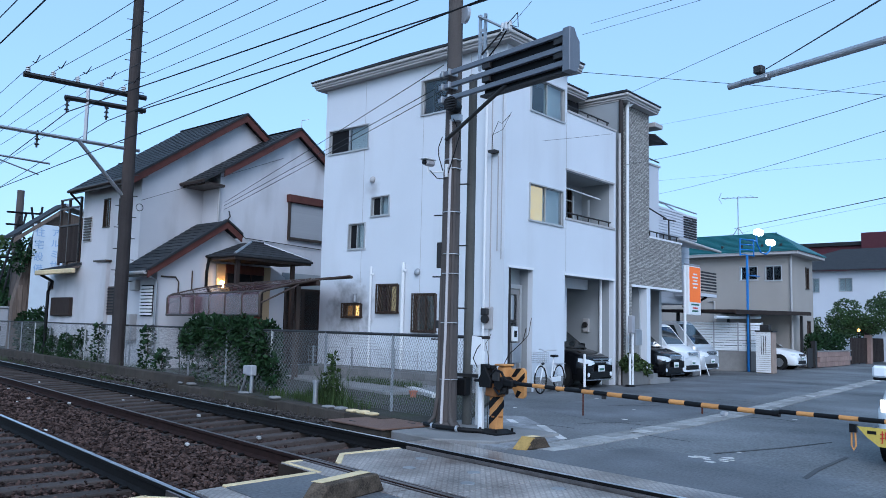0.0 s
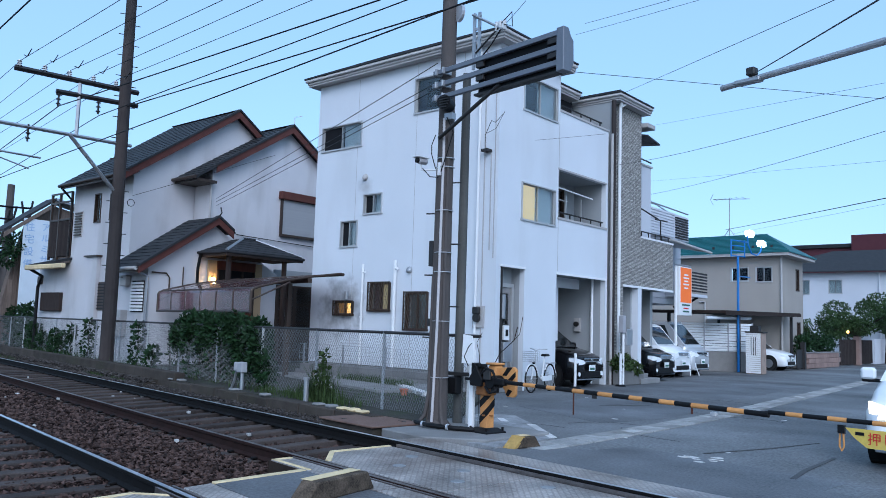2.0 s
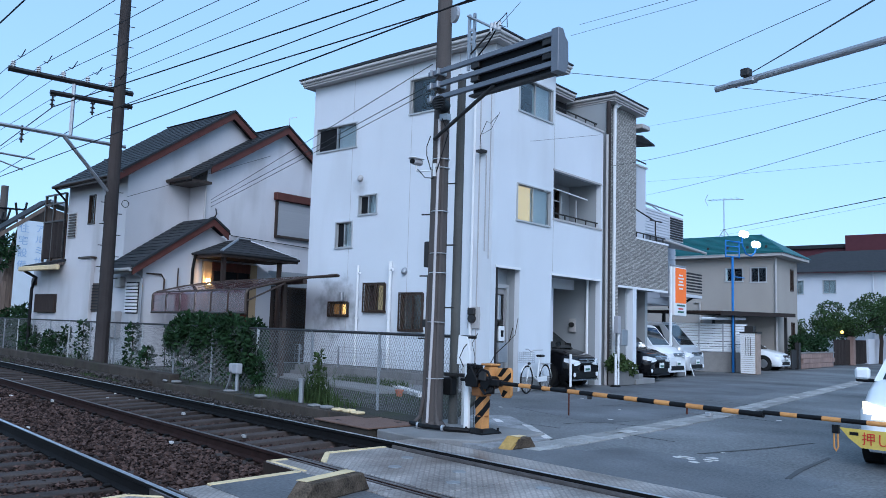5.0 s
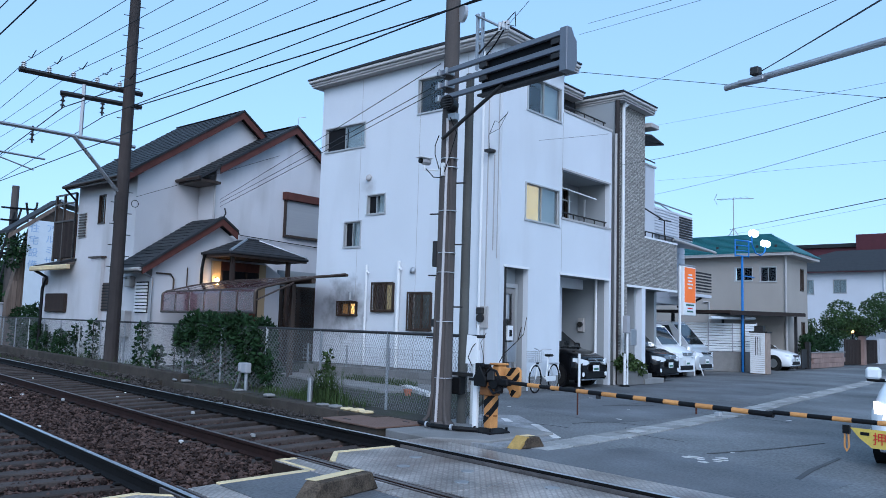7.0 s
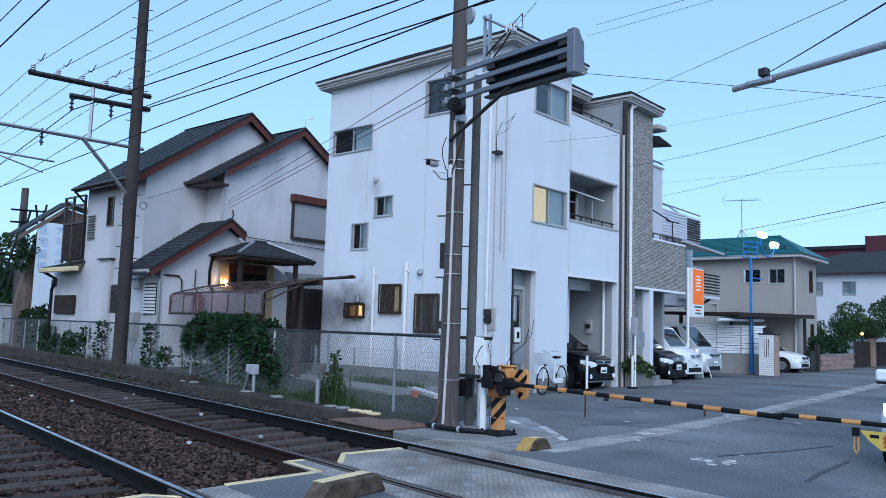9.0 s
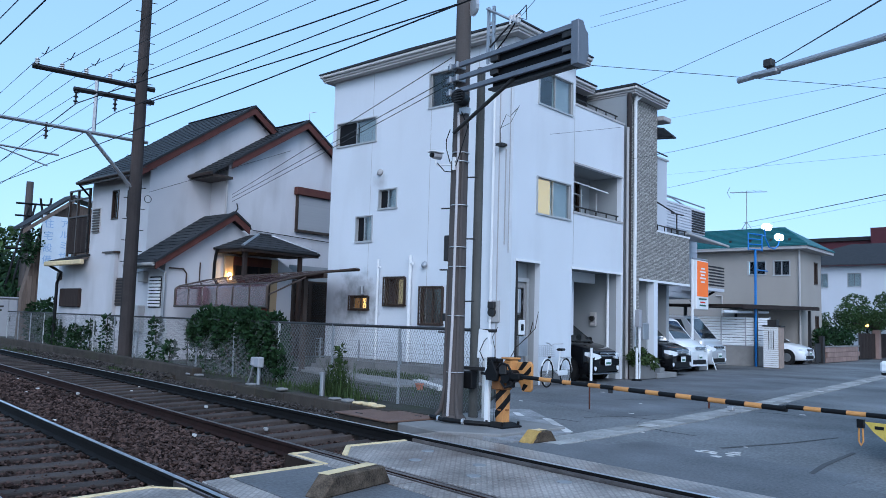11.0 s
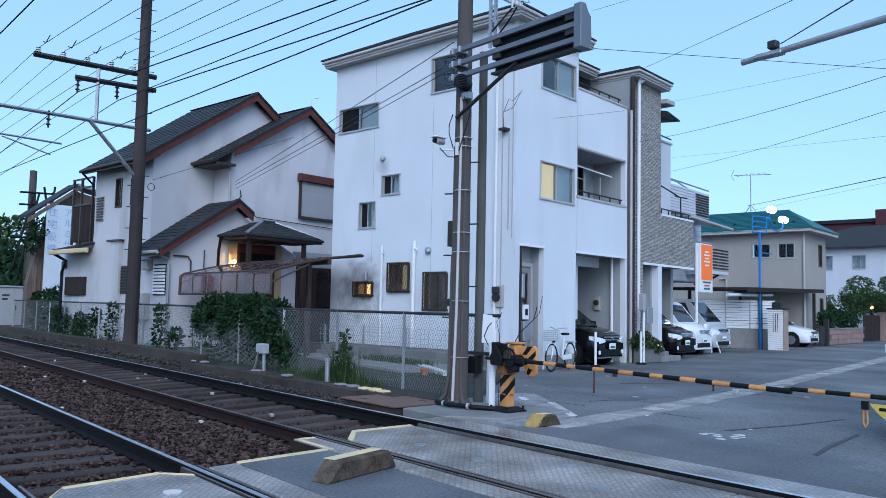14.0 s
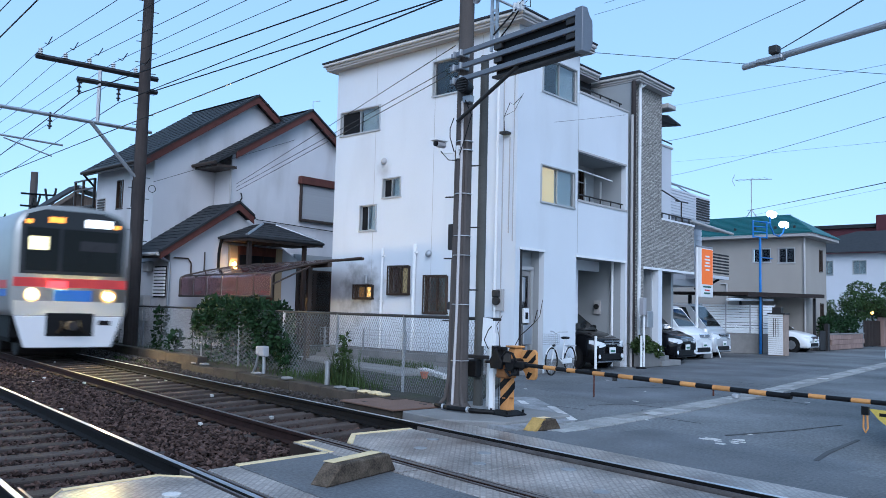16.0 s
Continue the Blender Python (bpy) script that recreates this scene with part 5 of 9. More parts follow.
part("eave_box", box(B(), (-25.3, 15.1, 6.3), (GX + 0.3, 15.9, 6.39)), BROWN_ALU, oh)
part("downpipe", tube(B(), (GX + 0.05, 15.84, 6.4), (GX + 0.05, 15.84, 4.9), 0.04), FASCIA, oh)
sh = part("shutter_window", box(B(), (GX, 18.98, 4.84), (GX + 0.08, 21.0, 6.2), 0.01), SHUTTER, oh, "closed grey roller shutter window")
part("shutter_box", box(B(), (GX, 18.85, 6.2), (GX + 0.22, 21.1, 6.5), 0.02), BROWN_TRIM, sh, "red-brown shutter box")
part("shutter_sill", box(B(), (GX, 18.95, 4.76), (GX + 0.14, 21.0, 4.86)), BROWN_ALU, sh)
part("shutter_guide", box(B(), (GX, 18.95, 4.84), (GX + 0.11, 19.02, 6.2)), BROWN_ALU, sh)
# porch wing
PX, PY = -23.0, 13.0
part("gable_wall", prism(B(), [(PX, PY, 0.06), (PX, 18.0, 0.06), (PX, 18.0, 3.2), (PX, 16.1, 4.2), (PX, 15.25, 4.72), (PX, PY, 3.2)], (-0.18, 0, 0)), HOUSE_WALL, oh)
part("wall", wall(B(), -25.3, PX - 0.18, 0.06, 3.25, 0.18, [], "x", PY), HOUSE_WALL, oh)
slate_roof(oh, [(-24.55, 12.45, 3.0), (PX + 0.3, 12.45, 3.0), (PX + 0.3, 15.25, 4.86), (-24.55, 15.25, 4.86)], 14, "dark slate roof of the porch wing")
slate_roof(oh, [(PX + 0.3, 15.9, 4.43), (-24.2, 15.9, 4.43), (-24.2, 15.25, 4.86), (PX + 0.3, 15.25, 4.86)], 3)
barge(oh, (PX + 0.27, 12.5, 3.08), (PX + 0.27, 15.25, 4.91), 0.22)
barge(oh, (PX + 0.27, 15.87, 4.5), (PX + 0.27, 15.25, 4.91), 0.22)
part("gutter", tube(B(), (-24.55, 12.42, 3.02), (PX + 0.3, 12.42, 3.02), 0.06), FASCIA, oh)
part("eave_board", box(B(), (-24.55, 12.47, 2.9), (PX + 0.25, 12.53, 3.06)), BROWN_ALU, oh)
l3 = part("louvre_window", box(B(), (-23.9, PY - 0.02, 1.68), (-23.14, PY + 0.05, 2.68), 0.01), SLATE_WALL, oh, "pale slatted louvre window")
for k in range(9):
    part("slat", box(B(), (-23.86, PY - 0.08, 1.72 + 0.105 * k), (-23.18, PY - 0.02, 1.79 + 0.105 * k)), WHITE, l3)
part("fan_hood", box(B(), (-24.35, PY - 0.2, 2.5), (-24.0, PY, 2.85), 0.03), FASCIA, oh, "pale fan hood")
part("downpipe", pipe(B(), [(PX + 0.1, 12.5, 2.98), (PX + 0.06, PY - 0.05, 2.8), (PX + 0.06, PY - 0.05, 0.1)], 0.05), GALV, oh)
part("downpipe", pipe(B(), [(PX + 0.06, PY + 0.1, 2.95), (PX + 0.06, 13.6, 2.95), (PX + 0.06, 13.72, 2.8), (PX + 0.06, 13.72, 1.9)], 0.025), BROWN_ALU, oh)
part("vent_pipe", tube(B(), (PX + 0.05, 14.2, 2.1), (PX + 0.05, 14.2, 3.2), 0.02), BROWN_ALU, oh)
meter3 = part("meter_cabinet", box(B(), (-24.6, PY - 0.25, 0.9), (-24.1, PY, 1.75), 0.02), FASCIA, oh, "pale gas and power meters")
part("meter_pipe", tube(B(), (-24.4, PY - 0.15, 0.06), (-24.4, PY - 0.15, 0.9), 0.02), GALV, meter3)
# entrance canopy with hip roof
CX0, CX1, CY0, CY1, CZ = -23.0, -21.45, 14.76, 17.92, 3.70
cp = part("canopy", box(B(), (CX0, CY0 + 0.12, CZ - 0.12), (CX1 - 0.12, CY1 - 0.12, CZ - 0.05)), WOOD_DARK, oh, "hip-roofed entrance canopy")
part("canopy_fascia", box(B(), (CX1 - 0.1, CY0, CZ - 0.13), (CX1, CY1, CZ), 0.01), BROWN_ALU, cp)
part("canopy_fascia", box(B(), (CX0, CY0, CZ - 0.13), (CX1 - 0.1, CY0 + 0.1, CZ), 0.01), BROWN_ALU, cp)
part("canopy_gutter", pipe(B(), [(CX0, CY0 - 0.04, CZ + 0.01), (CX1 + 0.03, CY0 - 0.04, CZ + 0.0), (CX1 + 0.04, CY1, CZ - 0.02)], 0.045, 8), SLATE_WALL, cp, "grey half-round gutter")
A, C = Vector((-22.5, 16.1, 4.24)), Vector((-22.5, 16.62, 4.24))
planes = ([(CX1, CY0, CZ), (CX1, CY1, CZ), C, A], [(CX0, CY0, CZ), (CX1, CY0, CZ), A, (CX0, 16.1, 4.24)], [(CX1, CY1, CZ), (CX0, CY1, CZ), (CX0, 16.62, 4.24), C])
for pts in planes:
    part("canopy_roof", prism(B(), pts, (0, 0, 0.04)), ROOF_DARK, cp)
    q = [Vector(v) for v in pts]
    for k in range(6):
        t0, t1 = k / 6, (k + 1) / 6 + 0.02
        e0, e1 = q[0].lerp(q[3], t0), q[1].lerp(q[2], t0)
        f0, f1 = q[0].lerp(q[3], min(t1, 0.98)), q[1].lerp(q[2], min(t1, 0.98))
        up = Vector((0, 0, 0.042))
        part("canopy_course", prism(B(), [e0 + up * 1.35, e1 + up * 1.35, f1 + up, f0 + up], (0, 0, 0.012)), ROOF_DARK, cp)
part("ridge_tile", tube(B(), A + Vector((0, 0, 0.05)), C + Vector((0, 0, 0.05)), 0.05), ROOF_DARK, cp)
for a, b in (((CX1, CY0, CZ + 0.05), A), ((CX1, CY1, CZ + 0.05), C)):
    part("hip_tile", tube(B(), a, b + Vector((0, 0, 0.05)), 0.05), GALV, cp, "pale metal hip capping")
for y in (14.95, 17.2):
    part("canopy_post", box(B(), (-21.72, y, 0.06), (-21.6, y + 0.12, CZ - 0.12)), WOOD_DARK, cp)
part("canopy_downpipe", pipe(B(), [(CX0 + 0.2, CY0 - 0.04, CZ - 0.03), (CX0 + 0.1, CY0 - 0.02, CZ - 0.2), (CX0 + 0.08, CY0 - 0.05, 3.2), (CX0 + 0.08, CY0 - 0.05, 0.3)], 0.05), BLACK, cp)
# wall strips cut to the lamplit areas, lamplight painted in their colour
part("entrance_wall", box(B(), (-22.98, 15.1, 0.1), (-22.9, 15.42, 3.5)), ENTRY_LAMPLIT, oh, "plaster strip by the entrance, coloured warm as lamplight")
part("entrance_door", box(B(), (-22.98, 15.42, 0.1), (-22.86, 16.95, 2.75), 0.02), WOOD_RED, oh, "red-brown timber entrance door")
part("door_transom", box(B(), (-22.98, 15.42, 2.75), (-22.86, 16.95, 3.2)), ROOM_SHADE, oh)
part("door_head", box(B(), (-22.98, 15.42, 3.2), (-22.84, 16.95, 3.5)), WOOD_RED, oh)
for y in (15.44, 15.92, 16.42, 16.9):
    part("door_stile", box(B(), (-22.86, y - 0.03, 0.1), (-22.82, y + 0.03, 3.2)), WOOD_DARK, oh)
part("entrance_wall", box(B(), (-22.98, 16.95, 0.1), (-22.9, 17.28, 3.5)), ENTRY_LAMPLIT, oh)
globe = bmesh.new()
bmesh.ops.create_uvsphere(globe, u_segments=14, v_segments=10, radius=0.07, matrix=Matrix.Translation((-22.78, 15.22, 2.86)))
smooth(part("porch_lamp", globe, LAMP_WARM, oh, "glowing round porch lamp"))
part("lamp_arm", tube(B(), (-22.9, 15.22, 2.93), (-22.78, 15.22, 2.95), 0.02), BLACK, oh)
# garden door beyond the carport
gd = part("garden_door", box(B(), (PX - 0.1, 18.05, 0.1), (PX, 19.7, 2.85), 0.01), BROWN_ALU, oh, "dark glazed sliding door")
for k in range(2):
    for j in range(4):
        part("pane", box(B(), (PX - 0.01, 18.15 + 0.8 * k, 0.2 + 0.66 * j), (PX + 0.01, 18.8 + 0.8 * k, 0.8 + 0.66 * j)), GLASS_DARK, gd)
part("wall", box(B(), (PX - 0.2, 18.0, 0.06), (PX - 0.1, 21.0, 3.4)), GREY_WALL, oh)
part("aerial", pipe(B(), [(-24.4, 19.6, 9.1), (-24.4, 19.6, 9.6), (-24.2, 19.8, 9.65)], 0.015, 5), GALV, oh)
part("wall_cable", pipe(B(), [(PX + 0.3, 15.9, 4.5), (GX + 0.06, 17.0, 4.62), (GX + 0.06, 21, 4.5)], 0.015, 5), BLACK, oh)
part("cable_bracket", pipe(B(), [(GX + 0.1, 16.1, 5.0), (GX + 0.25, 16.2, 5.3), (GX + 0.1, 16.25, 5.5)], 0.025, 5), DARK_STEEL, oh)

# polycarbonate carport before the house
cpt = thing("carport", "brown translucent polycarbonate carport with a curved drop front", "carport", tp(-21, 9.6, 0.06))
CARC = [(9.5, 1.75), (9.5, 2.26), (9.53, 2.31), (9.64, 2.37)]
CROOF = [(9.64, 2.37), (10.4, 2.57), (11.2, 2.73), (12.0, 2.85)]
for k in range(6):
    s0, s1 = -24.06 + 0.993 * k, -24.06 + 0.993 * (k + 1)
    bm = B()
    for (d0, z0), (d1, z1) in zip(CARC, CARC[1:]):
        prism(bm, [tp(s0 + 0.03, d0, z0), tp(s1 - 0.03, d0, z0), tp(s1 - 0.03, d1, z1), tp(s0 + 0.03, d1, z1)], RN * 0.012)
    part("drop_panel", bm, POLYCARB, cpt, "brown translucent drop panel")
    bm = B()
    for (d0, z0), (d1, z1) in zip(CROOF, CROOF[1:]):
        prism(bm, [tp(s0 + 0.03 + 0.12 * (d0 - 9.64), d0, z0), tp(s1 - 0.03 + 0.12 * (d0 - 9.64), d0, z0), tp(s1 - 0.03 + 0.12 * (d1 - 9.64), d1, z1), tp(s0 + 0.03 + 0.12 * (d1 - 9.64), d1, z1)], (0, 0, 0.012))
    part("roof_panel", bm, POLYCARB, cpt, "brown translucent roof sheet")
for k in range(7):
    s0 = -24.06 + 0.993 * k
    thick = 0.035 if k in (0, 6) else 0.014
    part("rib", pipe(B(), [tp(s0, d - 0.01, z) for d, z in CARC] + [tp(s0 + 0.12 * (d - 9.64), d, z + 0.01) for d, z in CROOF[1:]], thick, 6), BROWN_ALU, cpt)
part("front_rail", tube(B(), tp(-24.09, 9.49, 1.74), tp(-18.07, 9.49, 1.74), 0.035), BROWN_ALU, cpt)
part("eave_rail", tube(B(), tp(-24.09, 9.62, 2.35), tp(-18.07, 9.62, 2.35), 0.03), BROWN_ALU, cpt)
part("rear_rail", tube(B(), tp(-23.8, 12.0, 2.83), tp(-17.75, 12.0, 2.83), 0.04), BROWN_ALU, cpt)
part("main_beam", box(B(), (-23.9, 11.0, 2.56), (-17.9, 11.12, 2.68), 0, TRACK), BROWN_ALU, cpt)
for s in (-18.07, -24.06):
    part("side_brace", tube(B(), tp(s, 9.5, 2.05), tp(s + 0.12, 10.5, 2.55), 0.022, n=8), BROWN_ALU, cpt)
for s in (-22.6, -19.0):
    part("post", box(B(), (s, 11.0, 0.06), (s + 0.12, 11.12, 2.58), 0, TRACK), BROWN_ALU, cpt)

# ---- left edge: timber shed with banner, pylon, cabinet ----
sd_ = thing("timber_shed", "weathered board-clad timber shed with a gable roof", "shed", (-38, 15.5, 0))
part("gable_wall", prism(B(), [(-38, 14.47, -0.3), (-38, 20.5, -0.3), (-38, 20.5, 5.8), (-38, 16.4, 6.65), (-38, 15.35, 5.6), (-38, 14.9, 4.0), (-38, 14.55, 2.3)], (-0.4, 0, 0)), WOOD_GREY, sd_)
for k in range(28):
    y = 14.5 + 0.2 * k
    top = 5.5 if y > 15.3 else 2.2 + (y - 14.5) * 4.2
    part("board", box(B(), (-38, y, -0.2), (-37.96, y + 0.185, min(top, 5.5))), WOOD_GREY, sd_)
part("roof", prism(B(), [(-37.6, 14.2, 5.15), (-38.7, 14.2, 5.15), (-38.7, 16.4, 6.85), (-37.6, 16.4, 6.85)], (0, 0, 0.12)), ROOF_DARK, sd_)
part("roof", prism(B(), [(-38.7, 21.0, 5.9), (-37.6, 21.0, 5.9), (-37.6, 16.4, 6.85), (-38.7, 16.4, 6.85)], (0, 0, 0.12)), GALV, sd_, "grey sheet roof")
part("bargeboard", prism(B(), [(-37.58, 14.2, 5.1), (-37.58, 16.4, 6.8), (-37.58, 16.4, 6.6), (-37.58, 14.2, 4.9)], (0.05, 0, 0)), WOOD_GREY, sd_)
bn = thing("banner", "tall white vertical banner with faded blue writing", "banner", (-37.5, 15.9, 2.2))
part("sheet", box(B(), (-37.6, 15.02, 0.9), (-37.56, 16.4, 5.85)), BANNER, bn)


def words(name, text, size, m, mat, parent, depth=0.004):
    cu = bpy.data.curves.new(name, "FONT")
    cu.body, cu.size, cu.extrude = text, size, depth
    cu.align_x, cu.align_y = "CENTER", "CENTER"
    tmp = new(name, cu)
    bpy.context.view_layer.update()
    me = bpy.data.meshes.new_from_object(tmp.evaluated_get(bpy.context.evaluated_depsgraph_get()))
    bpy.data.objects.remove(tmp)
    me.materials.clear()
    me.materials.append(mat)
    ob = new(name, me)
    ob.parent = parent
    ob.matrix_basis = place_of(parent).inverted() @ m
    return ob


for k, ch in enumerate("住宅設備"):
    words("character", ch, 0.44, Matrix.Translation((-37.55, 15.3, 5.45 - 0.56 * k)) @ pose(0, 0, 0, 90, 0, 90), BANNER_BLUE, bn)
for k, ch in enumerate("アルミサッシ"):
    words("character", ch, 0.4, Matrix.Translation((-37.55, 16.0, 5.5 - 0.5 * k)) @ pose(0, 0, 0, 90, 0, 90), BANNER_BLUE, bn)

py = thing("braced_pole", "old concrete pole with dark crossed bracing poles", "utility pole", (-55, 21, -0.3))
part("pole", tube(B(), (-55, 21, -0.3), (-55, 21, 9.95), 0.3, 0.22), POLE_GREY, py)
for a, b in (((-55, 19.6, 2), (-55, 20.9, 8.2)), ((-55, 20.0, 2), (-55, 21.3, 8.4)), ((-55, 22.8, 2.5), (-55, 21.6, 8.9)), ((-55, 21.4, 2.5), (-55, 22.2, 8.6)), ((-55, 22.3, 9.0), (-55, 22.0, 6.5)), ((-55, 20.1, 7.6), (-55, 22.4, 7.7)), ((-55, 20.1, 8.4), (-55, 22.2, 8.5)), ((-55, 19.7, 5.4), (-55, 21.4, 5.5))):
    part("brace", tube(B(), Vector(a) + Vector((0.35, 0, 0)), Vector(b) + Vector((0.35, 0, 0)), 0.07, n=6), BLACK, py)

cab = thing("trackside_cabinet", "pale grey steel trackside equipment cabinet", "cabinet", tp(-48, 9.3, -0.2))
bm = B()
tbox(bm, -49.2, -47.0, 8.5, 10.02, -0.42, 2.05, 0.03)
part("body", bm, CABINET, cab)
bm = B()
tbox(bm, -49.3, -46.92, 8.42, 10.1, 2.05, 2.14, 0.02)
part("cabinet_roof", bm, CABINET, cab)
for d0, d1 in ((8.56, 9.56), (9.59, 9.98)):
    bm = B()
    tbox(bm, -47.0, -46.97, d0, d1, 0.0, 1.98, 0.008)
    dr = part("door", bm, CABINET, cab)
    bm = B()
    tbox(bm, -46.97, -46.94, d0 + 0.05, d0 + 0.1, 0.85, 1.1)
    part("handle", bm, BLACK, dr)
for z, w in ((1.58, 0.34), (1.38, 0.26)):
    bm = B()
    tbox(bm, -46.97, -46.965, 9.0, 9.0 + w, z, z + 0.1)
    part("marking_bar", bm, DARK_STEEL, cab, "dark bar of small lettering")
bm = B()
tbox(bm, -49.4, -46.8, 8.3, 10.2, -0.45, -0.1, 0.02)
part("plinth", bm, CONCRETE, cab)

# ---- railway pole with cross-arms ----
LS, LD = -24.75, 8.3
rp = thing("railway_pole", "tall dark steel railway pole carrying cross-arms and insulators", "railway pole", tp(LS, LD, 0.06))
part("shaft", tube(B(), tp(LS, LD, 0.0), tp(LS, LD, 13.5), 0.215, 0.15, 14), POLE_BROWN, rp)
for k in range(34):
    z = 2.4 + 0.33 * k
    e = 0.22 if k % 2 else -0.22
    part("step_bolt", tube(B(), tp(LS, LD, z), tp(LS + e * 0.4, LD + e * 1.35, z), 0.014, n=5), DARK_STEEL, rp)


def bar(name, parent, s0, d0, z0, s1, d1, z1, w, mat, label=""):
    return part(name, tube(B(), tp(s0, d0, z0), tp(s1, d1, z1), w, n=4), mat, parent, label)


bar("cross_arm", rp, LS - 0.12, 5.2, 8.56, LS - 0.12, 8.75, 8.58, 0.085, DARK_STEEL)
bar("cross_arm", rp, LS - 0.12, 6.35, 8.11, LS - 0.12, 8.75, 8.16, 0.08, DARK_STEEL)
bar("arm_strut", rp, LS - 0.12, 7.0, 8.5, LS - 0.12, 7.0, 6.9, 0.06, GALV)
bar("cantilever", rp, LS, 2.2, 6.92, LS, 8.6, 6.83, 0.055, GALV, "grey bracket tube over the tracks")
bar("brace", rp, LS - 0.05, 6.8, 6.83, LS - 0.05, 8.45, 5.05, 0.04, GALV)
bar("brace", rp, LS + 0.07, 6.8, 6.83, LS + 0.07, 8.45, 5.05, 0.04, GALV)
bar("registration_arm", rp, LS, 3.4, 6.12, LS, 6.05, 6.03, 0.03, GALV)
bar("registration_arm", rp, LS, 4.5, 6.02, LS + 0.3, 5.7, 5.62, 0.02, GALV)


def insulator(parent, s, d, z, length, up):
    ob = part("insulator", tube(B(), tp(s, d, z), tp(s, d, z + length), 0.03, n=8), PORCELAIN if up else DARK_STEEL, parent, "ribbed insulator")
    for k in range(3):
        zz = z + length * (0.2 + 0.3 * k)
        part("shed_disc", tube(B(), tp(s, d, zz - 0.015), tp(s, d, zz + 0.02), 0.075, 0.05, 10), PORCELAIN if up else DARK_STEEL, ob)
    return ob


for d in (5.32, 6.0, 6.68, 7.37, 8.04):
    insulator(rp, LS - 0.12, d, 8.62, 0.2, True)
    bar("line_hook", rp, LS + 0.35, d, 8.84, LS + 0.8, d - 0.02, 8.68, 0.014, BLACK)
    bar("line_hook", rp, LS + 0.8, d - 0.02, 8.68, LS + 1.15, d, 8.82, 0.014, BLACK)
for d in (6.43, 7.57):
    insulator(rp, LS - 0.12, d, 7.66, 0.46, False)
insulator(rp, LS, 5.66, 6.45, 0.5, False)
insulator(rp, LS, 4.0, 6.45, 0.45, False)
part("cable_coil", pipe(B(), [tp(LS + 0.25, 8.62 + 0.11 * math.cos(0.6 * k), 5.02 + 0.11 * math.sin(0.6 * k)) for k in range(12)], 0.011, 6), BLACK, rp, "small coil of spare cable")


def wire(a, b, c, r, slack=0.0008):
    """A sagging line between two or three hold points."""
    ob = None
    for p, q in ((a, b), (b, c)):
        if q is None:
            continue
        p, q = Vector(p), Vector(q)
        n = 10
        sag = slack * (q - p).length
        pts = [p.lerp(q, k / n) - Vector((0, 0, sag * 4 * (k / n) * (1 - k / n))) for k in range(n + 1)]
        ob = tagged(part("overhead_wire", pipe(B(), pts, r * 0.72, 5), BLACK), "thin dark overhead line strung between poles", "wire", group="overhead lines")
    return ob


wire((-56.91, 13.92, 8.76), (-23.66, 9.00, 8.76), (-2.68, 7.44, 8.76), 0.012)
wire((-60.26, 15.40, 8.79), (-23.56, 9.67, 8.79), (-1.86, 8.30, 8.79), 0.012)
wire((-62.72, 15.73, 8.80), (-23.46, 10.35, 8.80), (-0.88, 9.33, 8.80), 0.012)
wire((-65.44, 16.56, 8.82), (-23.35, 11.03, 8.82), (-0.22, 9.78, 8.82), 0.012)
wire((-69.88, 18.93, 8.83), (-23.25, 11.69, 8.83), (0.65, 10.57, 8.83), 0.012)
wire((-63.06, 17.35, 7.66), (-23.49, 10.10, 7.66), (3.78, 10.27, 7.66), 0.022)
wire((-68.79, 19.30, 7.60), (-23.32, 11.23, 7.60), (4.23, 9.50, 7.60), 0.018)
wire((-23.21, 11.95, 8.00), (4.68, 11.81, 8.00), None, 0.024)
wire((-51.22, 11.86, 5.60), (1.97, 6.66, 5.60), None, 0.016)
wire((-37.29, 7.39, 5.60), (-4.38, 3.31, 5.60), None, 0.016)
wire((-38.21, 7.42, 6.30), (-6.48, 3.80, 6.30), None, 0.012)
wire((-7.93, 9.14, 5.64), (-24.42, 16.20, 5.82), None, 0.010)
wire((-7.95, 9.12, 5.31), (-24.41, 16.20, 5.71), None, 0.010)
wire((-7.95, 9.12, 5.21), (-24.41, 16.21, 5.57), None, 0.010)
wire((-23.19, 12.41, 5.29), (-24.35, 19.51, 8.24), None, 0.010)
wire((-20.06, 34.60, 17.28), (-8.51, 23.70, 12.45), None, 0.014)
wire((-20.46, 34.37, 16.70), (-6.92, 24.42, 12.58), None, 0.012)
wire((-10.97, 21.35, 8.76), (1.16, 6.80, 4.98), None, 0.008)
wire((-11.31, 18.87, 8.79), (-1.79, 28.85, 8.53), None, 0.012)
wire((-11.16, 21.25, 6.52), (2.14, 7.05, 4.22), None, 0.007, 0.012)
wire((-12.86, 27.11, 6.64), (2.11, 8.53, 4.4), None, 0.007, 0.007)
wire((-15.64, 42.19, 7.20), (1.41, 11.27, 3.87), None, 0.016)
wire((-17.13, 36.15, 11.82), (2.85, 11.38, 5.07), None, 0.006)
wire((-17.14, 36.14, 9.02), (1.62, 17.25, 4.99), None, 0.005)
wire((-25.90, 54.12, 7.6), (1.30, 31.80, 7.5), None, 0.007)
wire((-7.93, 11.54, 7.49), (-9.40, 12.95, 7.84), None, 0.008)
wire((-10.51, 15.83, 6.10), (-10.98, 20.21, 7.24), None, 0.006)
wire((-11.64, 18.67, 7.67), (-11.24, 15.32, 6.49), None, 0.010)
wire((-2.87, 8.74, 4.45), (-0.03, 2.99, 2.94), None, 0.008)

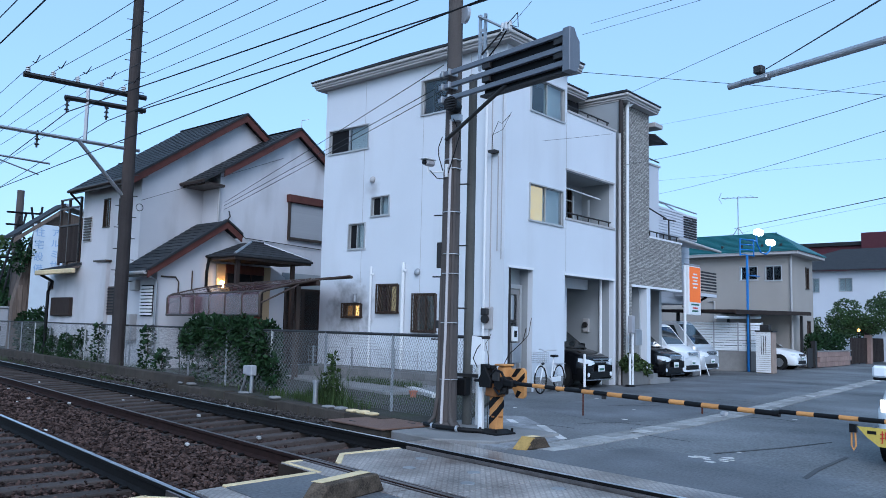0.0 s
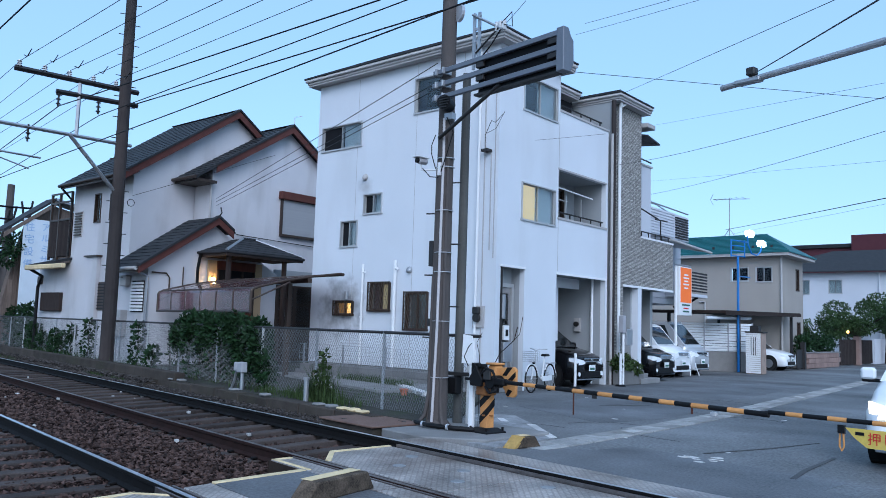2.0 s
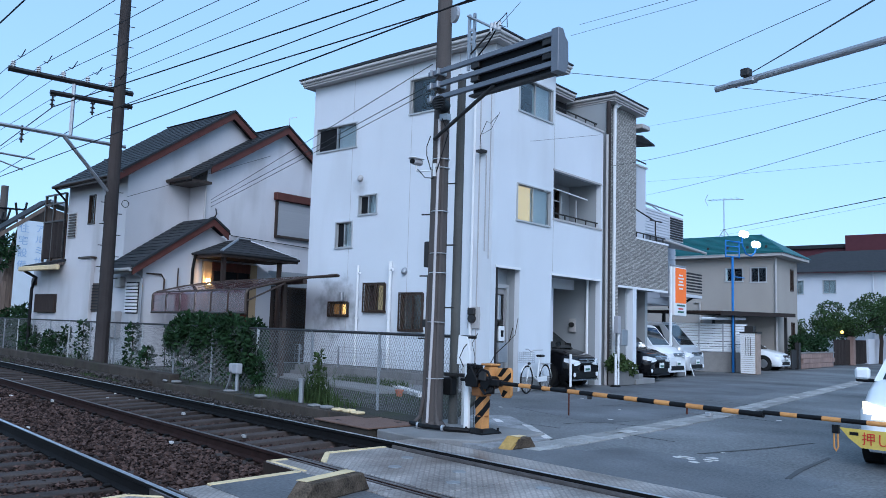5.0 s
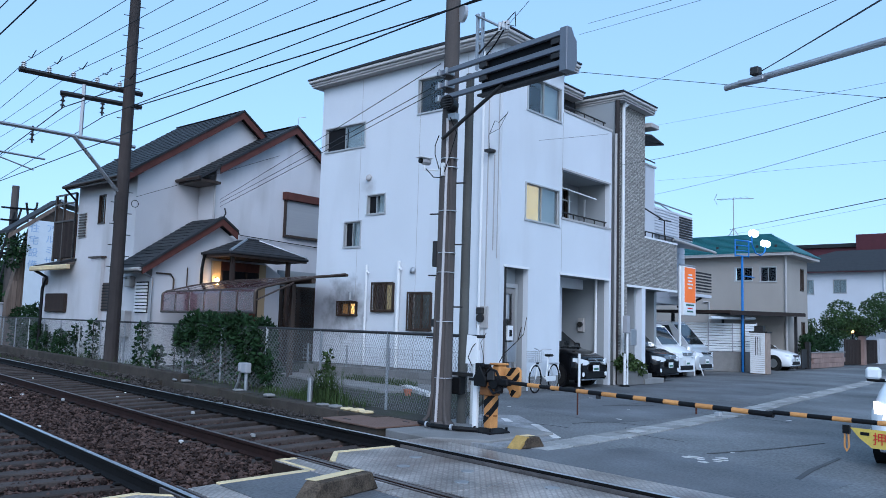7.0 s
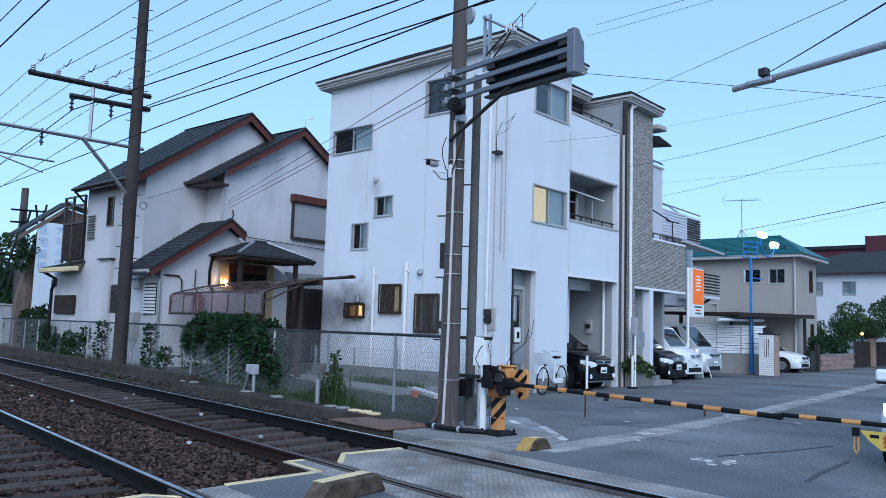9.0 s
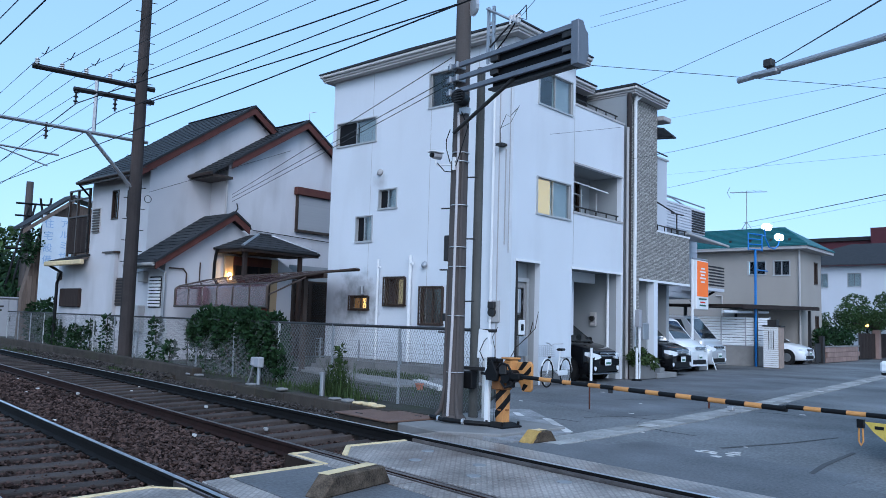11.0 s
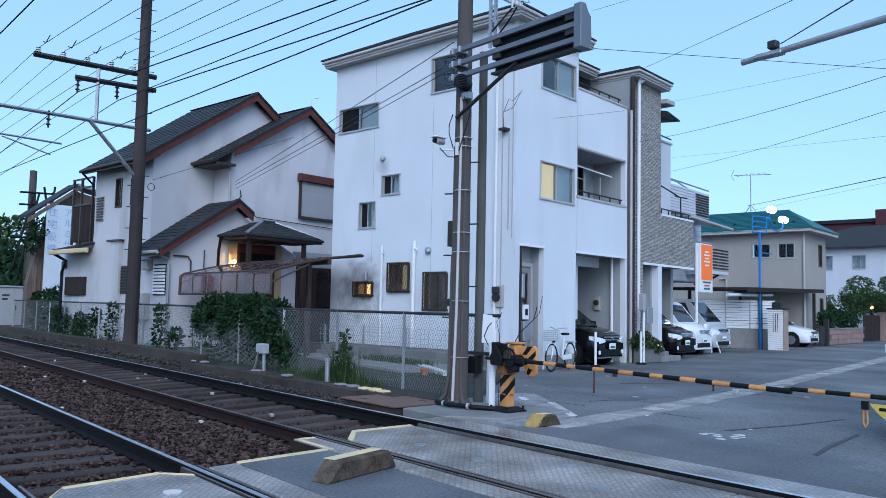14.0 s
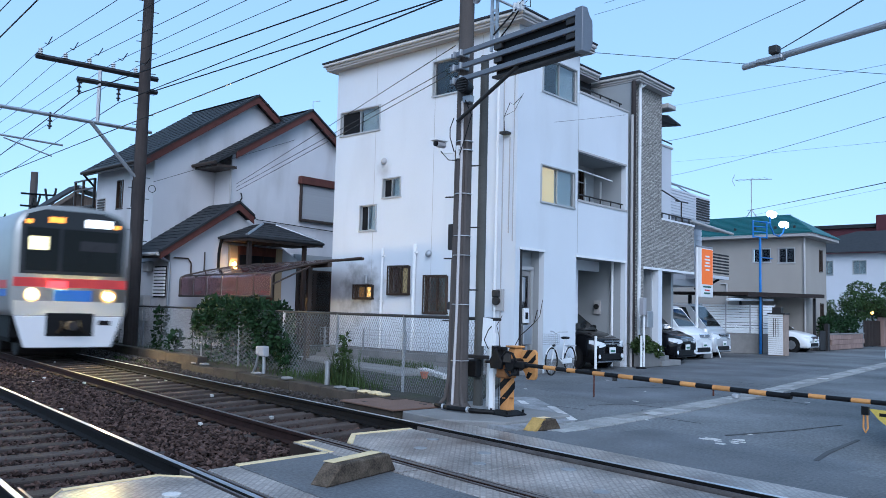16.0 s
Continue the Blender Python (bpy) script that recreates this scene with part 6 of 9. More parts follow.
# ---- crossing poles with obstacle-warning board ----
P1, P2 = (-7.85, 9.31), (-7.80, 9.73)
cpole = thing("crossing_pole", "weathered concrete pole with straps and a white conduit", "utility pole", (*P1, 0.05))
part("shaft", tube(B(), (*P1, 0.0), (*P1, 6.75), 0.145, 0.115, 18), POLE_GREY, cpole)
part("conduit", pipe(B(), [(P1[0] + 0.02, P1[1] - 0.16, 0.1), (P1[0] + 0.06, P1[1] - 0.15, 1.5), (P1[0] + 0.07, P1[1] - 0.13, 4.2), (P1[0] + 0.05, P1[1] - 0.12, 4.75)], 0.022, 8), CONDUIT, cpole, "pale vertical conduit")
part("conduit", pipe(B(), [(P1[0] + 0.12, P1[1] - 0.09, 0.1), (P1[0] + 0.12, P1[1] - 0.07, 4.6)], 0.026, 8), POLE_GREY, cpole)
part("conduit", pipe(B(), [(P1[0] - 0.13, P1[1] - 0.08, 0.08), (P1[0] - 0.085, P1[1] - 0.09, 0.8), (P1[0] - 0.07, P1[1] - 0.09, 4.0)], 0.026, 8), POLE_GREY, cpole)
for z in (0.75, 1.6, 2.35, 2.65, 3.3, 3.98, 4.12):
    part("strap", tube(B(), (P1[0] + 0.03, P1[1] - 0.02, z), (P1[0] + 0.03, P1[1] - 0.02, z + 0.010), 0.140, n=14), STRAP, cpole, "bright steel strap")
for k in range(6):
    z, e = 1.35 + 0.48 * k, (1 if k % 2 else -1)
    part("step_bolt", tube(B(), (P1[0], P1[1], z), (P1[0] + 0.27 * e, P1[1] + 0.1 * e, z), 0.012, n=5), DARK_STEEL, cpole)
part("pole_box", box(B(), (P1[0] - 0.24, P1[1] - 0.06, 2.45), (P1[0] - 0.15, P1[1] + 0.06, 2.85), 0.01), DARK_STEEL, cpole, "small dark steel box")
part("pole_box", box(B(), (P1[0] - 0.24, P1[1] - 0.05, 1.52), (P1[0] - 0.14, P1[1] + 0.05, 1.64), 0.01), DARK_STEEL, cpole)
part("top_plate", tube(B(), (P1[0] + 0.18, P1[1] - 0.02, 6.45), (P1[0] + 0.2, P1[1] + 0.03, 6.45), 0.14, n=14), STRAP, cpole, "pale round plate")
part("cable_bundle", pipe(B(), [(P1[0] - 0.1, P1[1] - 0.14, 4.5), (P1[0] - 0.19, P1[1] - 0.12, 4.35), (P1[0] - 0.16, P1[1] - 0.15, 4.2), (P1[0] - 0.05, P1[1] - 0.17, 3.95)], 0.008, 5), BLACK, cpole)
part("cable_bundle", pipe(B(), [(P1[0] + 0.12, P1[1] - 0.14, 4.75), (P1[0] + 0.24, P1[1] - 0.12, 4.5), (P1[0] + 0.16, P1[1] - 0.15, 4.2), (P1[0] + 0.05, P1[1] - 0.16, 3.9)], 0.009, 5), BLACK, cpole)
part("base_cable", pipe(B(), [(-7.95, 8.92, 0.11), (-7.6, 8.8, 0.1), (-7.2, 8.9, 0.09), (-6.95, 9.05, 0.08)], 0.035, 8), BLACK, cpole, "thick black ground cable")
for a, c in ((0.17, -0.10), (-0.16, -0.14)):
    part("cable_guard", pipe(B(), [(P1[0] + a * 1.35, P1[1] + c * 1.5, 0.06), (P1[0] + a * 0.9, P1[1] + c * 1.0, 0.18), (P1[0] + a * 0.6, P1[1] + c * 0.8, 0.5), (P1[0] + a * 0.5, P1[1] + c * 0.7, 2.3)], 0.03, 8), POLE_GREY, cpole, "grey cable guard flaring at the foot")
part("footing", tube(B(), (*P1, 0.03), (*P1, 0.12), 0.22, 0.15, 16), POLE_GREY, cpole, "low concrete collar")
for x, y in ((-7.75, 8.84), (-7.3, 8.86)):
    part("cable_clamp", tube(B(), (x, y, 0.1), (x + 0.03, y + 0.005, 0.1), 0.045, n=10), STRAP, cpole)

pole2 = thing("crossing_pole", "slim brown steel pole beside the crossing", "utility pole", (*P2, 0.05))
part("shaft", tube(B(), (*P2, 0.0), (*P2, 5.6), 0.078, 0.066, 16), POLE_OLIVE, pole2)
rb = part("relay_box", box(B(), (P2[0] - 0.06, P2[1] - 0.22, 0.5), (P2[0] + 0.13, P2[1] - 0.08, 0.76), 0.015), BLACK, pole2, "dark relay box")
part("clamp", box(B(), (P2[0] - 0.22, P2[1] - 0.14, 0.78), (P2[0] + 0.3, P2[1] - 0.02, 0.83)), DARK_STEEL, rb)
mast = part("mast", box(box(B(), (-7.42, 9.36, 5.5), (-7.38, 9.4, 6.4)), (-7.32, 9.36, 5.5), (-7.28, 9.4, 6.4)), GALV, pole2, "pale lattice mast with a wire bracket")
for k in range(5):
    part("lacing", box(B(), (-7.42, 9.37, 5.55 + 0.19 * k), (-7.28, 9.39, 5.59 + 0.19 * k)), GALV, mast)
part("mast_arm", tube(B(), (-7.42, 9.36, 6.38), (-6.78, 9.27, 5.98), 0.022, n=6), GALV, mast)
part("mast_arm", tube(B(), (-7.35, 9.36, 5.75), (-6.85, 9.27, 6.02), 0.014, n=6), DARK_STEEL, mast)
for k in range(3):
    part("mast_insulator", tube(B(), (-6.9 + 0.07 * k, 9.29, 5.98), (-6.9 + 0.07 * k, 9.29, 6.12), 0.03, n=8), PORCELAIN, mast)
part("mast_cable", pipe(B(), [(-6.8, 9.27, 6.0), (-7.0, 9.3, 5.8), (-7.25, 9.36, 5.65), (-7.4, 9.3, 5.6)], 0.012, 5), BLACK, mast)
part("mast_cable", pipe(B(), [(-6.75, 9.27, 6.05), (-6.55, 9.2, 5.95), (-6.6, 9.25, 6.2), (-6.8, 9.27, 6.08)], 0.008, 5), BLACK, mast)

board = thing("warning_board", "long steel-railed warning board bracketed to the pole", "signal board", tp(-9.0, 7.85, 5.0))
for z, s0 in ((5.47, -9.28), (5.265, -9.3), (5.06, -9.3)):
    bm = B()
    tbox(bm, s0, -6.72, 7.80, 7.86, z - 0.035, z + 0.04, 0.006)
    part("rail", bm, BOARD_GREY, board, "blue-grey steel rail")
    for s in (-9.18, -9.02):
        bm = B()
        tbox(bm, s - 0.016, s + 0.016, 7.76, 7.95, z - 0.05, z + 0.05, 0.006)
        part("clamp", bm, GALV, board)
bm = B()
tbox(bm, -8.32, -6.74, 7.87, 7.97, 4.96, 5.49, 0.01)
part("panel", bm, BOARD_BLACK, board, "matt black lamp panel")
for z in (5.15, 5.35):
    for s in (-8.25, -6.85):
        bm = B()
        tbox(bm, s - 0.08, s + 0.08, 7.82, 7.87, z, z + 0.12, 0.005)
        part("bracket_plate", bm, DARK_STEEL, board)
bm = B()
prism(bm, [tp(-6.74, 7.78, 4.93), tp(-6.74, 7.78, 5.53), tp(-6.74, 7.88, 5.53), tp(-6.74, 7.92, 5.42), tp(-6.74, 7.99, 5.37), tp(-6.74, 8.0, 5.07), tp(-6.74, 7.94, 4.93)], RD * 0.13, 0.008)
part("end_cap", bm, BOARD_GREY, board, "grey folded end cap")
for z in (5.05, 5.25, 5.45):
    bm = B()
    tbox(bm, -6.64, -6.625, 7.82, 7.85, z, z + 0.03)
    part("bolt", bm, STRAP, board)
bm = B()
tbox(bm, -8.4, -6.74, 7.86, 7.99, 4.95, 4.98)
part("drip_tray", bm, DARK_STEEL, board)
part("diagonal_brace", tube(B(), tp(-9.12, 7.83, 4.42), tp(-7.85, 7.86, 5.02), 0.03), DARK_STEEL, board, "dark diagonal brace")
HX, HY = P1[0] + 0.11, P1[1] + 0.07
hn = thing("warning_horn", "round dark louvred alarm horn on the pole", "horn", (HX, HY - 0.2, 4.9))
part("horn_body", tube(B(), (HX + 0.0, HY - 0.14, 4.95), (HX + 0.06, HY - 0.36, 4.95), 0.10, 0.115, 20), BLACK, hn)
for k in range(5):
    w = math.sqrt(max(0.0, 0.1 ** 2 - (0.04 * k - 0.08) ** 2))
    part("louvre", box(B(), (HX + 0.06 - w, HY - 0.38, 4.865 + 0.04 * k), (HX + 0.06 + w, HY - 0.36, 4.878 + 0.04 * k)), DARK_STEEL, hn)
part("horn_bracket", box(B(), (HX - 0.05, HY - 0.2, 4.72), (HX + 0.1, HY - 0.1, 4.82)), GALV, hn)
cc = thing("security_camera", "small white dome-faced camera on a short arm", "camera", tp(-9.5, 7.85, 4.0))
part("camera_body", box(B(), (-9.59, 7.76, 4.07), (-9.49, 7.95, 4.17), 0.03, TRACK), CABINET, cc)
part("camera_lens", tube(B(), tp(-9.54, 7.765, 4.12), tp(-9.54, 7.73, 4.12), 0.042, 0.038, 14), BLACK, cc, "black dome lens")
part("camera_hood", box(B(), (-9.61, 7.7, 4.165), (-9.47, 7.95, 4.185), 0.01, TRACK), WHITE, cc)
part("camera_arm", pipe(B(), [tp(-9.54, 7.83, 4.06), tp(-9.54, 7.83, 3.98), tp(-9.15, 7.95, 3.94)], 0.014, 6), WHITE, cc)
part("camera_plate", box(B(), (-9.17, 7.86, 3.85), (-9.12, 7.96, 4.05), 0, TRACK), WHITE, cc)
part("camera_cable", pipe(B(), [tp(-9.5, 7.83, 4.0), tp(-9.35, 7.86, 3.85), tp(-9.15, 7.9, 3.82)], 0.008, 5), BLACK, cc)

# overhead arm across the road
oa = thing("sensor_gantry", "long grey steel arm over the road with a small sensor box", "gantry", tp(-2, 8.2, 0))
part("arm_tube", tube(B(), tp(-4.6, 8.2, 4.34), tp(3.0, 8.2, 4.84), 0.035, 0.06), GALV, oa)
part("arm_post", tube(B(), tp(3.0, 8.2, -0.05), tp(3.0, 8.2, 5.2), 0.11), GALV, oa, "steel post of the arm")
part("sensor_box", box(B(), (-4.28, 8.15, 4.41), (-4.18, 8.25, 4.5), 0.01, TRACK), DARK_STEEL, oa, "dark sensor box")
part("sensor_clamp", box(B(), (-4.42, 8.14, 4.33), (-4.12, 8.26, 4.38), 0.01, TRACK), GALV, oa)

# ---- barrier ----
bx, by = -6.84, 9.2
BM = Matrix.Translation((bx, by, 0)) @ TRACK
br = thing("crossing_barrier", "yellow and black striped crossing barrier with its arm lowered", "barrier", (bx, by, 0.006))


def bpart(name, lo, hi, mat, parent=None, label="", bevel=0.01):
    return part(name, box(B(), lo, hi, bevel, BM), mat, parent or br, label)


part("base_plate", loft(B(), [[BM @ Vector((u * r, v * r, z)) for u, v in ((-1, -1), (1, -1), (1, 1), (-1, 1))] for r, z in ((0.205, 0.0), (0.195, 0.07), (0.11, 0.12))]), BLACK, br, "black cast base")
for u, v in ((-0.16, -0.16), (0.16, -0.16), (0.16, 0.16)):
    part("anchor_bolt", tube(B(), BM @ Vector((u, v, 0.05)), BM @ Vector((u, v, 0.13)), 0.018, n=8), BLACK, br)
bpart("column", (-0.074, -0.074, 0.11), (0.074, 0.074, 0.62), YELLOW, label="yellow striped column")
for z in (0.14, 0.36):
    for face in (0, 1):
        pts = [(-0.074, z + 0.02), (-0.074, z + 0.13), (0.074, z + 0.26), (0.074, z + 0.15)]
        if face:
            pts = [(u, w + 0.13) for u, w in pts]
        pts = [(u, min(w, 0.615)) for u, w in pts]
        if face == 0:
            bm = prism(B(), [BM @ Vector((u, -0.077, w)) for u, w in pts], BM.to_3x3() @ Vector((0, 0.003, 0)))
        else:
            bm = prism(B(), [BM @ Vector((0.077, u, w)) for u, w in pts], BM.to_3x3() @ Vector((-0.003, 0, 0)))
        part("stripe", bm, BLACK, br)
part("strap_bracket", tube(B(), BM @ Vector((0.0, 0.0, 0.28)), BM @ Vector((0.0, 0.0, 0.30)), 0.11, n=4), YELLOW_DARK, br)
bpart("gear_case", (-0.11, -0.13, 0.57), (0.1, 0.09, 0.74), YELLOW_DARK, label="worn orange gear case", bevel=0.015)
bpart("case_rim", (-0.12, -0.14, 0.725), (0.11, 0.1, 0.755), YELLOW_DARK, bevel=0.006)
bpart("motor_housing", (-0.17, -0.15, 0.755), (0.0, 0.02, 0.98), BLACK, label="black motor housing", bevel=0.02)
part("cover_plate", prism(B(), [BM @ Vector((u, -0.2, z)) for u, z in ((-0.16, 0.70), (0.06, 0.70), (0.08, 0.80), (-0.05, 0.99), (-0.18, 0.82))], BM.to_3x3() @ Vector((0, 0.05, 0)), 0.008), BLACK, br, "black five-sided cover plate")
for k in range(4):
    bpart("fin", (-0.2, -0.14 + 0.045 * k, 0.86), (-0.165, -0.12 + 0.045 * k, 1.02), BLACK, bevel=0.004)
for k in range(3):
    bpart("terminal_block", (-0.12 + 0.09 * k, -0.19, 0.965), (-0.06 + 0.09 * k, -0.12, 1.015), BLACK, bevel=0.008)
bpart("lid", (0.0, -0.02, 0.8), (0.17, 0.16, 1.0), YELLOW, bevel=0.03, label="yellow lamp housing")
bpart("lid_cap", (-0.02, -0.04, 1.0), (0.18, 0.17, 1.03), YELLOW, bevel=0.01)
part("control_cable", pipe(B(), [BM @ Vector(q) for q in ((-0.2, -0.2, 0.97), (-0.27, -0.22, 1.1), (-0.21, -0.2, 1.24), (-0.16, -0.18, 1.3))], 0.007, 6), BLACK, br)
part("control_cable", pipe(B(), [BM @ Vector(q) for q in ((0.05, -0.18, 0.86), (0.17, -0.2, 0.96), (0.27, -0.18, 0.93), (0.32, -0.14, 0.8))], 0.018, 6), BLACK, br)
part("control_cable", pipe(B(), [BM @ Vector(q) for q in ((0.1, -0.15, 0.70), (0.22, -0.18, 0.62), (0.3, -0.12, 0.66), (0.3, -0.08, 0.75))], 0.02, 6), BLACK, br)
cw = part("counterweight", prism(B(), [BM @ Vector((u, 0.05, z)) for u, z in ((0.18, 0.84), (0.22, 0.97), (0.46, 0.99), (0.5, 0.95), (0.5, 0.61), (0.46, 0.57), (0.32, 0.57), (0.3, 0.66), (0.24, 0.7))], BM.to_3x3() @ Vector((0, 0.05, 0)), 0.01), YELLOW, br, "yellow and black counterweight plate")
for pts in (((0.24, 0.86), (0.32, 0.86), (0.44, 0.985), (0.34, 0.98)), ((0.34, 0.8), (0.44, 0.8), (0.497, 0.86), (0.497, 0.93)), ((0.32, 0.6), (0.36, 0.575), (0.44, 0.66), (0.36, 0.68))):
    part("stripe", prism(B(), [BM @ Vector((u, 0.046, w)) for u, w in pts], BM.to_3x3() @ Vector((0, 0.004, 0))), BLACK, cw)
part("arm_hub", tube(B(), BM @ Vector((0.2, -0.17, 0.77)), BM @ Vector((0.2, 0.05, 0.77)), 0.09, n=16), BLACK, br, "black arm pivot")
bpart("linkage", (0.1, -0.2, 0.8), (0.24, -0.16, 0.95), DARK_STEEL)
bpart("linkage", (0.2, -0.15, 0.62), (0.3, -0.05, 0.72), BLACK, bevel=0.015)
bpart("arm_clamp", (0.16, -0.16, 0.735), (0.46, -0.05, 0.825), BLACK, bevel=0.015)
bpart("crank", (-0.36, -0.12, 0.76), (-0.16, -0.08, 0.80), BLACK)
# arm in alternate bands, the outer length sleeved into the inner one
AZ = 0.745
YELLOW_BANDS = ((0.8, 1.02), (1.21, 1.36), (1.64, 1.83), (2.04, 2.26), (2.50, 2.68), (2.91, 3.11), (3.32, 3.53), (3.75, 3.94), (4.38, 4.55), (4.79, 4.97), (5.2, 5.38), (5.61, 5.79), (6.02, 6.2), (6.43, 6.61), (6.84, 7.02))
edge = 0.3
for y0, y1 in YELLOW_BANDS:
    for name, s0, s1, mt in (("arm_black_band", edge, y0, BLACK), ("arm_yellow_band", y0, y1, YELLOW)):
        for a, c, r in ((s0, min(s1, 4.2), 0.028), (max(s0, 4.2), s1, 0.023)):
            if c > a:
                za, zc = [0.79 - 0.015 * q if r > 0.025 else 0.752 for q in (a, c)]
                part(name, tube(B(), BM @ Vector((a, -0.1, za)), BM @ Vector((c, -0.1, zc)), r, n=12), mt, br)
    edge = y1
for s, ln in ((1.65, 0.25), (3.32, 0.07)):
    part("hanger_rod", tube(B(), BM @ Vector((s, -0.1, AZ)), BM @ Vector((s, -0.1, AZ - ln - 0.03)), 0.011, n=6), RUST_RED, br, "small rusty rod")
part("reflector_clip", box(B(), (1.95, -0.115, AZ - 0.05), (2.0, -0.085, AZ + 0.04), 0, BM), DARK_STEEL, br)
part("arm_joint", tube(B(), BM @ Vector((4.12, -0.1, 0.728)), BM @ Vector((4.2, -0.1, 0.727)), 0.031, n=12), BLACK, br)
part("arm_splice", tube(B(), BM @ Vector((4.16, -0.1, 0.745)), BM @ Vector((4.3, -0.1, 0.752)), 0.018, n=8), BLACK, br)
part("warning_lamp", box(B(), (3.55, -0.13, AZ - 0.1), (3.62, -0.07, AZ - 0.05), 0.01, BM), STRAP, br)
part("strap_loop", pipe(B(), [BM @ Vector(p) for p in ((4.9, -0.1, AZ - 0.06), (4.895, -0.1, 0.5), (4.915, -0.1, 0.46), (4.935, -0.1, 0.5), (4.93, -0.1, AZ - 0.06))], 0.009, 6), YELLOW, br, "hanging yellow pull strap")
part("strap_clip", box(B(), (4.885, -0.12, AZ - 0.12), (4.945, -0.08, AZ - 0.04), 0, BM), BLACK, br)
bn2 = part("arm_banner", prism(B(), [BM @ Vector(p) for p in ((4.95, -0.1, AZ - 0.06), (6.9, -0.1, AZ - 0.06), (6.75, -0.1, AZ - 0.24), (5.14, -0.1, AZ - 0.23), (5.03, -0.1, AZ - 0.15))], BM.to_3x3() @ Vector((0, 0.008, 0))), BANNER_YELLOW, br, "yellow cloth banner with red writing")
for k, ch in enumerate("押して"):
    words("character", ch, 0.125, BM @ Matrix.Translation((5.21 + 0.125 * k, -0.106, AZ - 0.15)) @ pose(0, 0, 0, 90, 0, 0), RED_PRINT, bn2, 0.001)
for u0, u1, w0 in ((5.04, 5.12, 0.12), (5.56, 5.86, 0.16)):
    part("small_print", box(B(), (u0, -0.104, AZ - w0), (u1, -0.101, AZ - w0 + 0.03), 0, BM), BLACK, bn2, "dark bar of small print")
wp = thing("marker_post", "white flat marker post beside the barrier", "post", (-7.12, 9.2, 0.006))
part("post", box(B(), (-7.15, 9.16, 0), (-7.07, 9.22, 1.2), 0.008), WHITE, wp)
part("plate", prism(B(), [(-7.28, 9.14, 1.0), (-7.05, 9.14, 1.0), (-7.1, 9.14, 1.4), (-7.26, 9.14, 1.42)], (0, 0.02, 0)), WHITE, wp)
tw = thing("bare_shrub", "thin bare twigs rising behind the barrier", "shrub", (-7.0, 9.8, 0))
part("twig", pipe(B(), [(-7.3, 9.8, 0), (-7.28, 9.8, 0.8), (-7.08, 9.82, 1.15), (-6.85, 9.85, 1.35), (-6.8, 9.86, 1.55)], 0.007, 5), WOOD_DARK, tw)
part("twig", pipe(B(), [(-6.85, 9.85, 1.35), (-6.75, 9.85, 1.45), (-6.7, 9.85, 1.7)], 0.005, 5), WOOD_DARK, tw)
part("twig", pipe(B(), [(-7.3, 9.6, 0), (-7.3, 9.6, 1.1), (-7.36, 9.6, 1.3), (-7.26, 9.6, 1.45)], 0.005, 5), WOOD_DARK, tw)

# ---- chain-link fence ----
FD, FT = 8.47, 1.4
fence = thing("chain_link_fence", "galvanised chain-link fence with a dark top rail along the track", "fence", tp(-20, FD, 0.06))
posts = [-9.0 - 2.17 * k for k in range(16)]
for k, s in enumerate(posts):
    part("post", tube(B(), tp(s, FD, 0.0), tp(s, FD, FT), 0.026, n=8), GALV if k % 3 else POST_WHITE, fence)
    if k + 1 < len(posts):
        e = posts[k + 1]
        part("top_rail", tube(B(), tp(s, FD, FT - 0.01), tp(e, FD, FT - 0.01), 0.026, n=8), DARK_STEEL, fence)
        bm = B()
        z0, z1 = 0.08, FT - 0.03
        lean = (z1 - z0) * 0.62
        n = 34 if k < 7 else 22
        for i in range(-20, n):
            a = e + (s - e) * i / n
            for x0, x1 in ((a, a + lean), (a + lean, a)):
                if x1 == x0:
                    continue
                t0, t1 = 0.0, 1.0
                ta, tb = sorted(((e - x0) / (x1 - x0), (s - x0) / (x1 - x0)))
                t0, t1 = max(t0, ta), min(t1, tb)
                if t1 - t0 > 0.02:
                    tube(bm, tp(x0 + (x1 - x0) * t0, FD - 0.03, z0 + (z1 - z0) * t0), tp(x0 + (x1 - x0) * t1, FD - 0.03, z0 + (z1 - z0) * t1), 0.0026, n=3)
        part("chain_link", bm, WIRE_GREY, fence, "diamond wire mesh")
part("top_rail", tube(B(), tp(-9.0, FD, FT - 0.01), tp(-8.75, FD, FT - 0.01), 0.026, n=8), DARK_STEEL, fence)
jb = thing("junction_box", "small grey junction box on a pipe stand by the fence", "junction box", tp(-15.6, 8.05, 0.0))
part("box", box(B(), (-15.7, 7.98, 0.42), (-15.46, 8.12, 0.64), 0.02, TRACK), CABINET, jb)
part("box", box(B(), (-15.86, 7.99, 0.44), (-15.73, 8.11, 0.63), 0.02, TRACK), CABINET, jb)
part("stand", tube(B(), tp(-15.55, 8.05, -0.05), tp(-15.55, 8.05, 0.42), 0.04), GALV, jb)
part("stand", pipe(B(), [tp(-16.1, 8.05, -0.05), tp(-15.92, 8.05, 0.2), tp(-15.82, 8.05, 0.44)], 0.03, 6), GALV, jb)
ps = thing("pipe_stub", "grey pipe stub standing by the kerb", "pipe", tp(-12.9, 8.0, 0.0))
part("pipe", tube(B(), tp(-12.9, 8.0, -0.02), tp(-12.9, 8.0, 0.45), 0.05), GALV, ps)
part("cap", tube(B(), tp(-12.9, 8.0, 0.45), tp(-12.9, 8.0, 0.5), 0.065), GALV, ps)
fp = thing("flowerpot", "small terracotta flowerpot in the yard", "flowerpot", (-11.4, 12.4, 0.06))
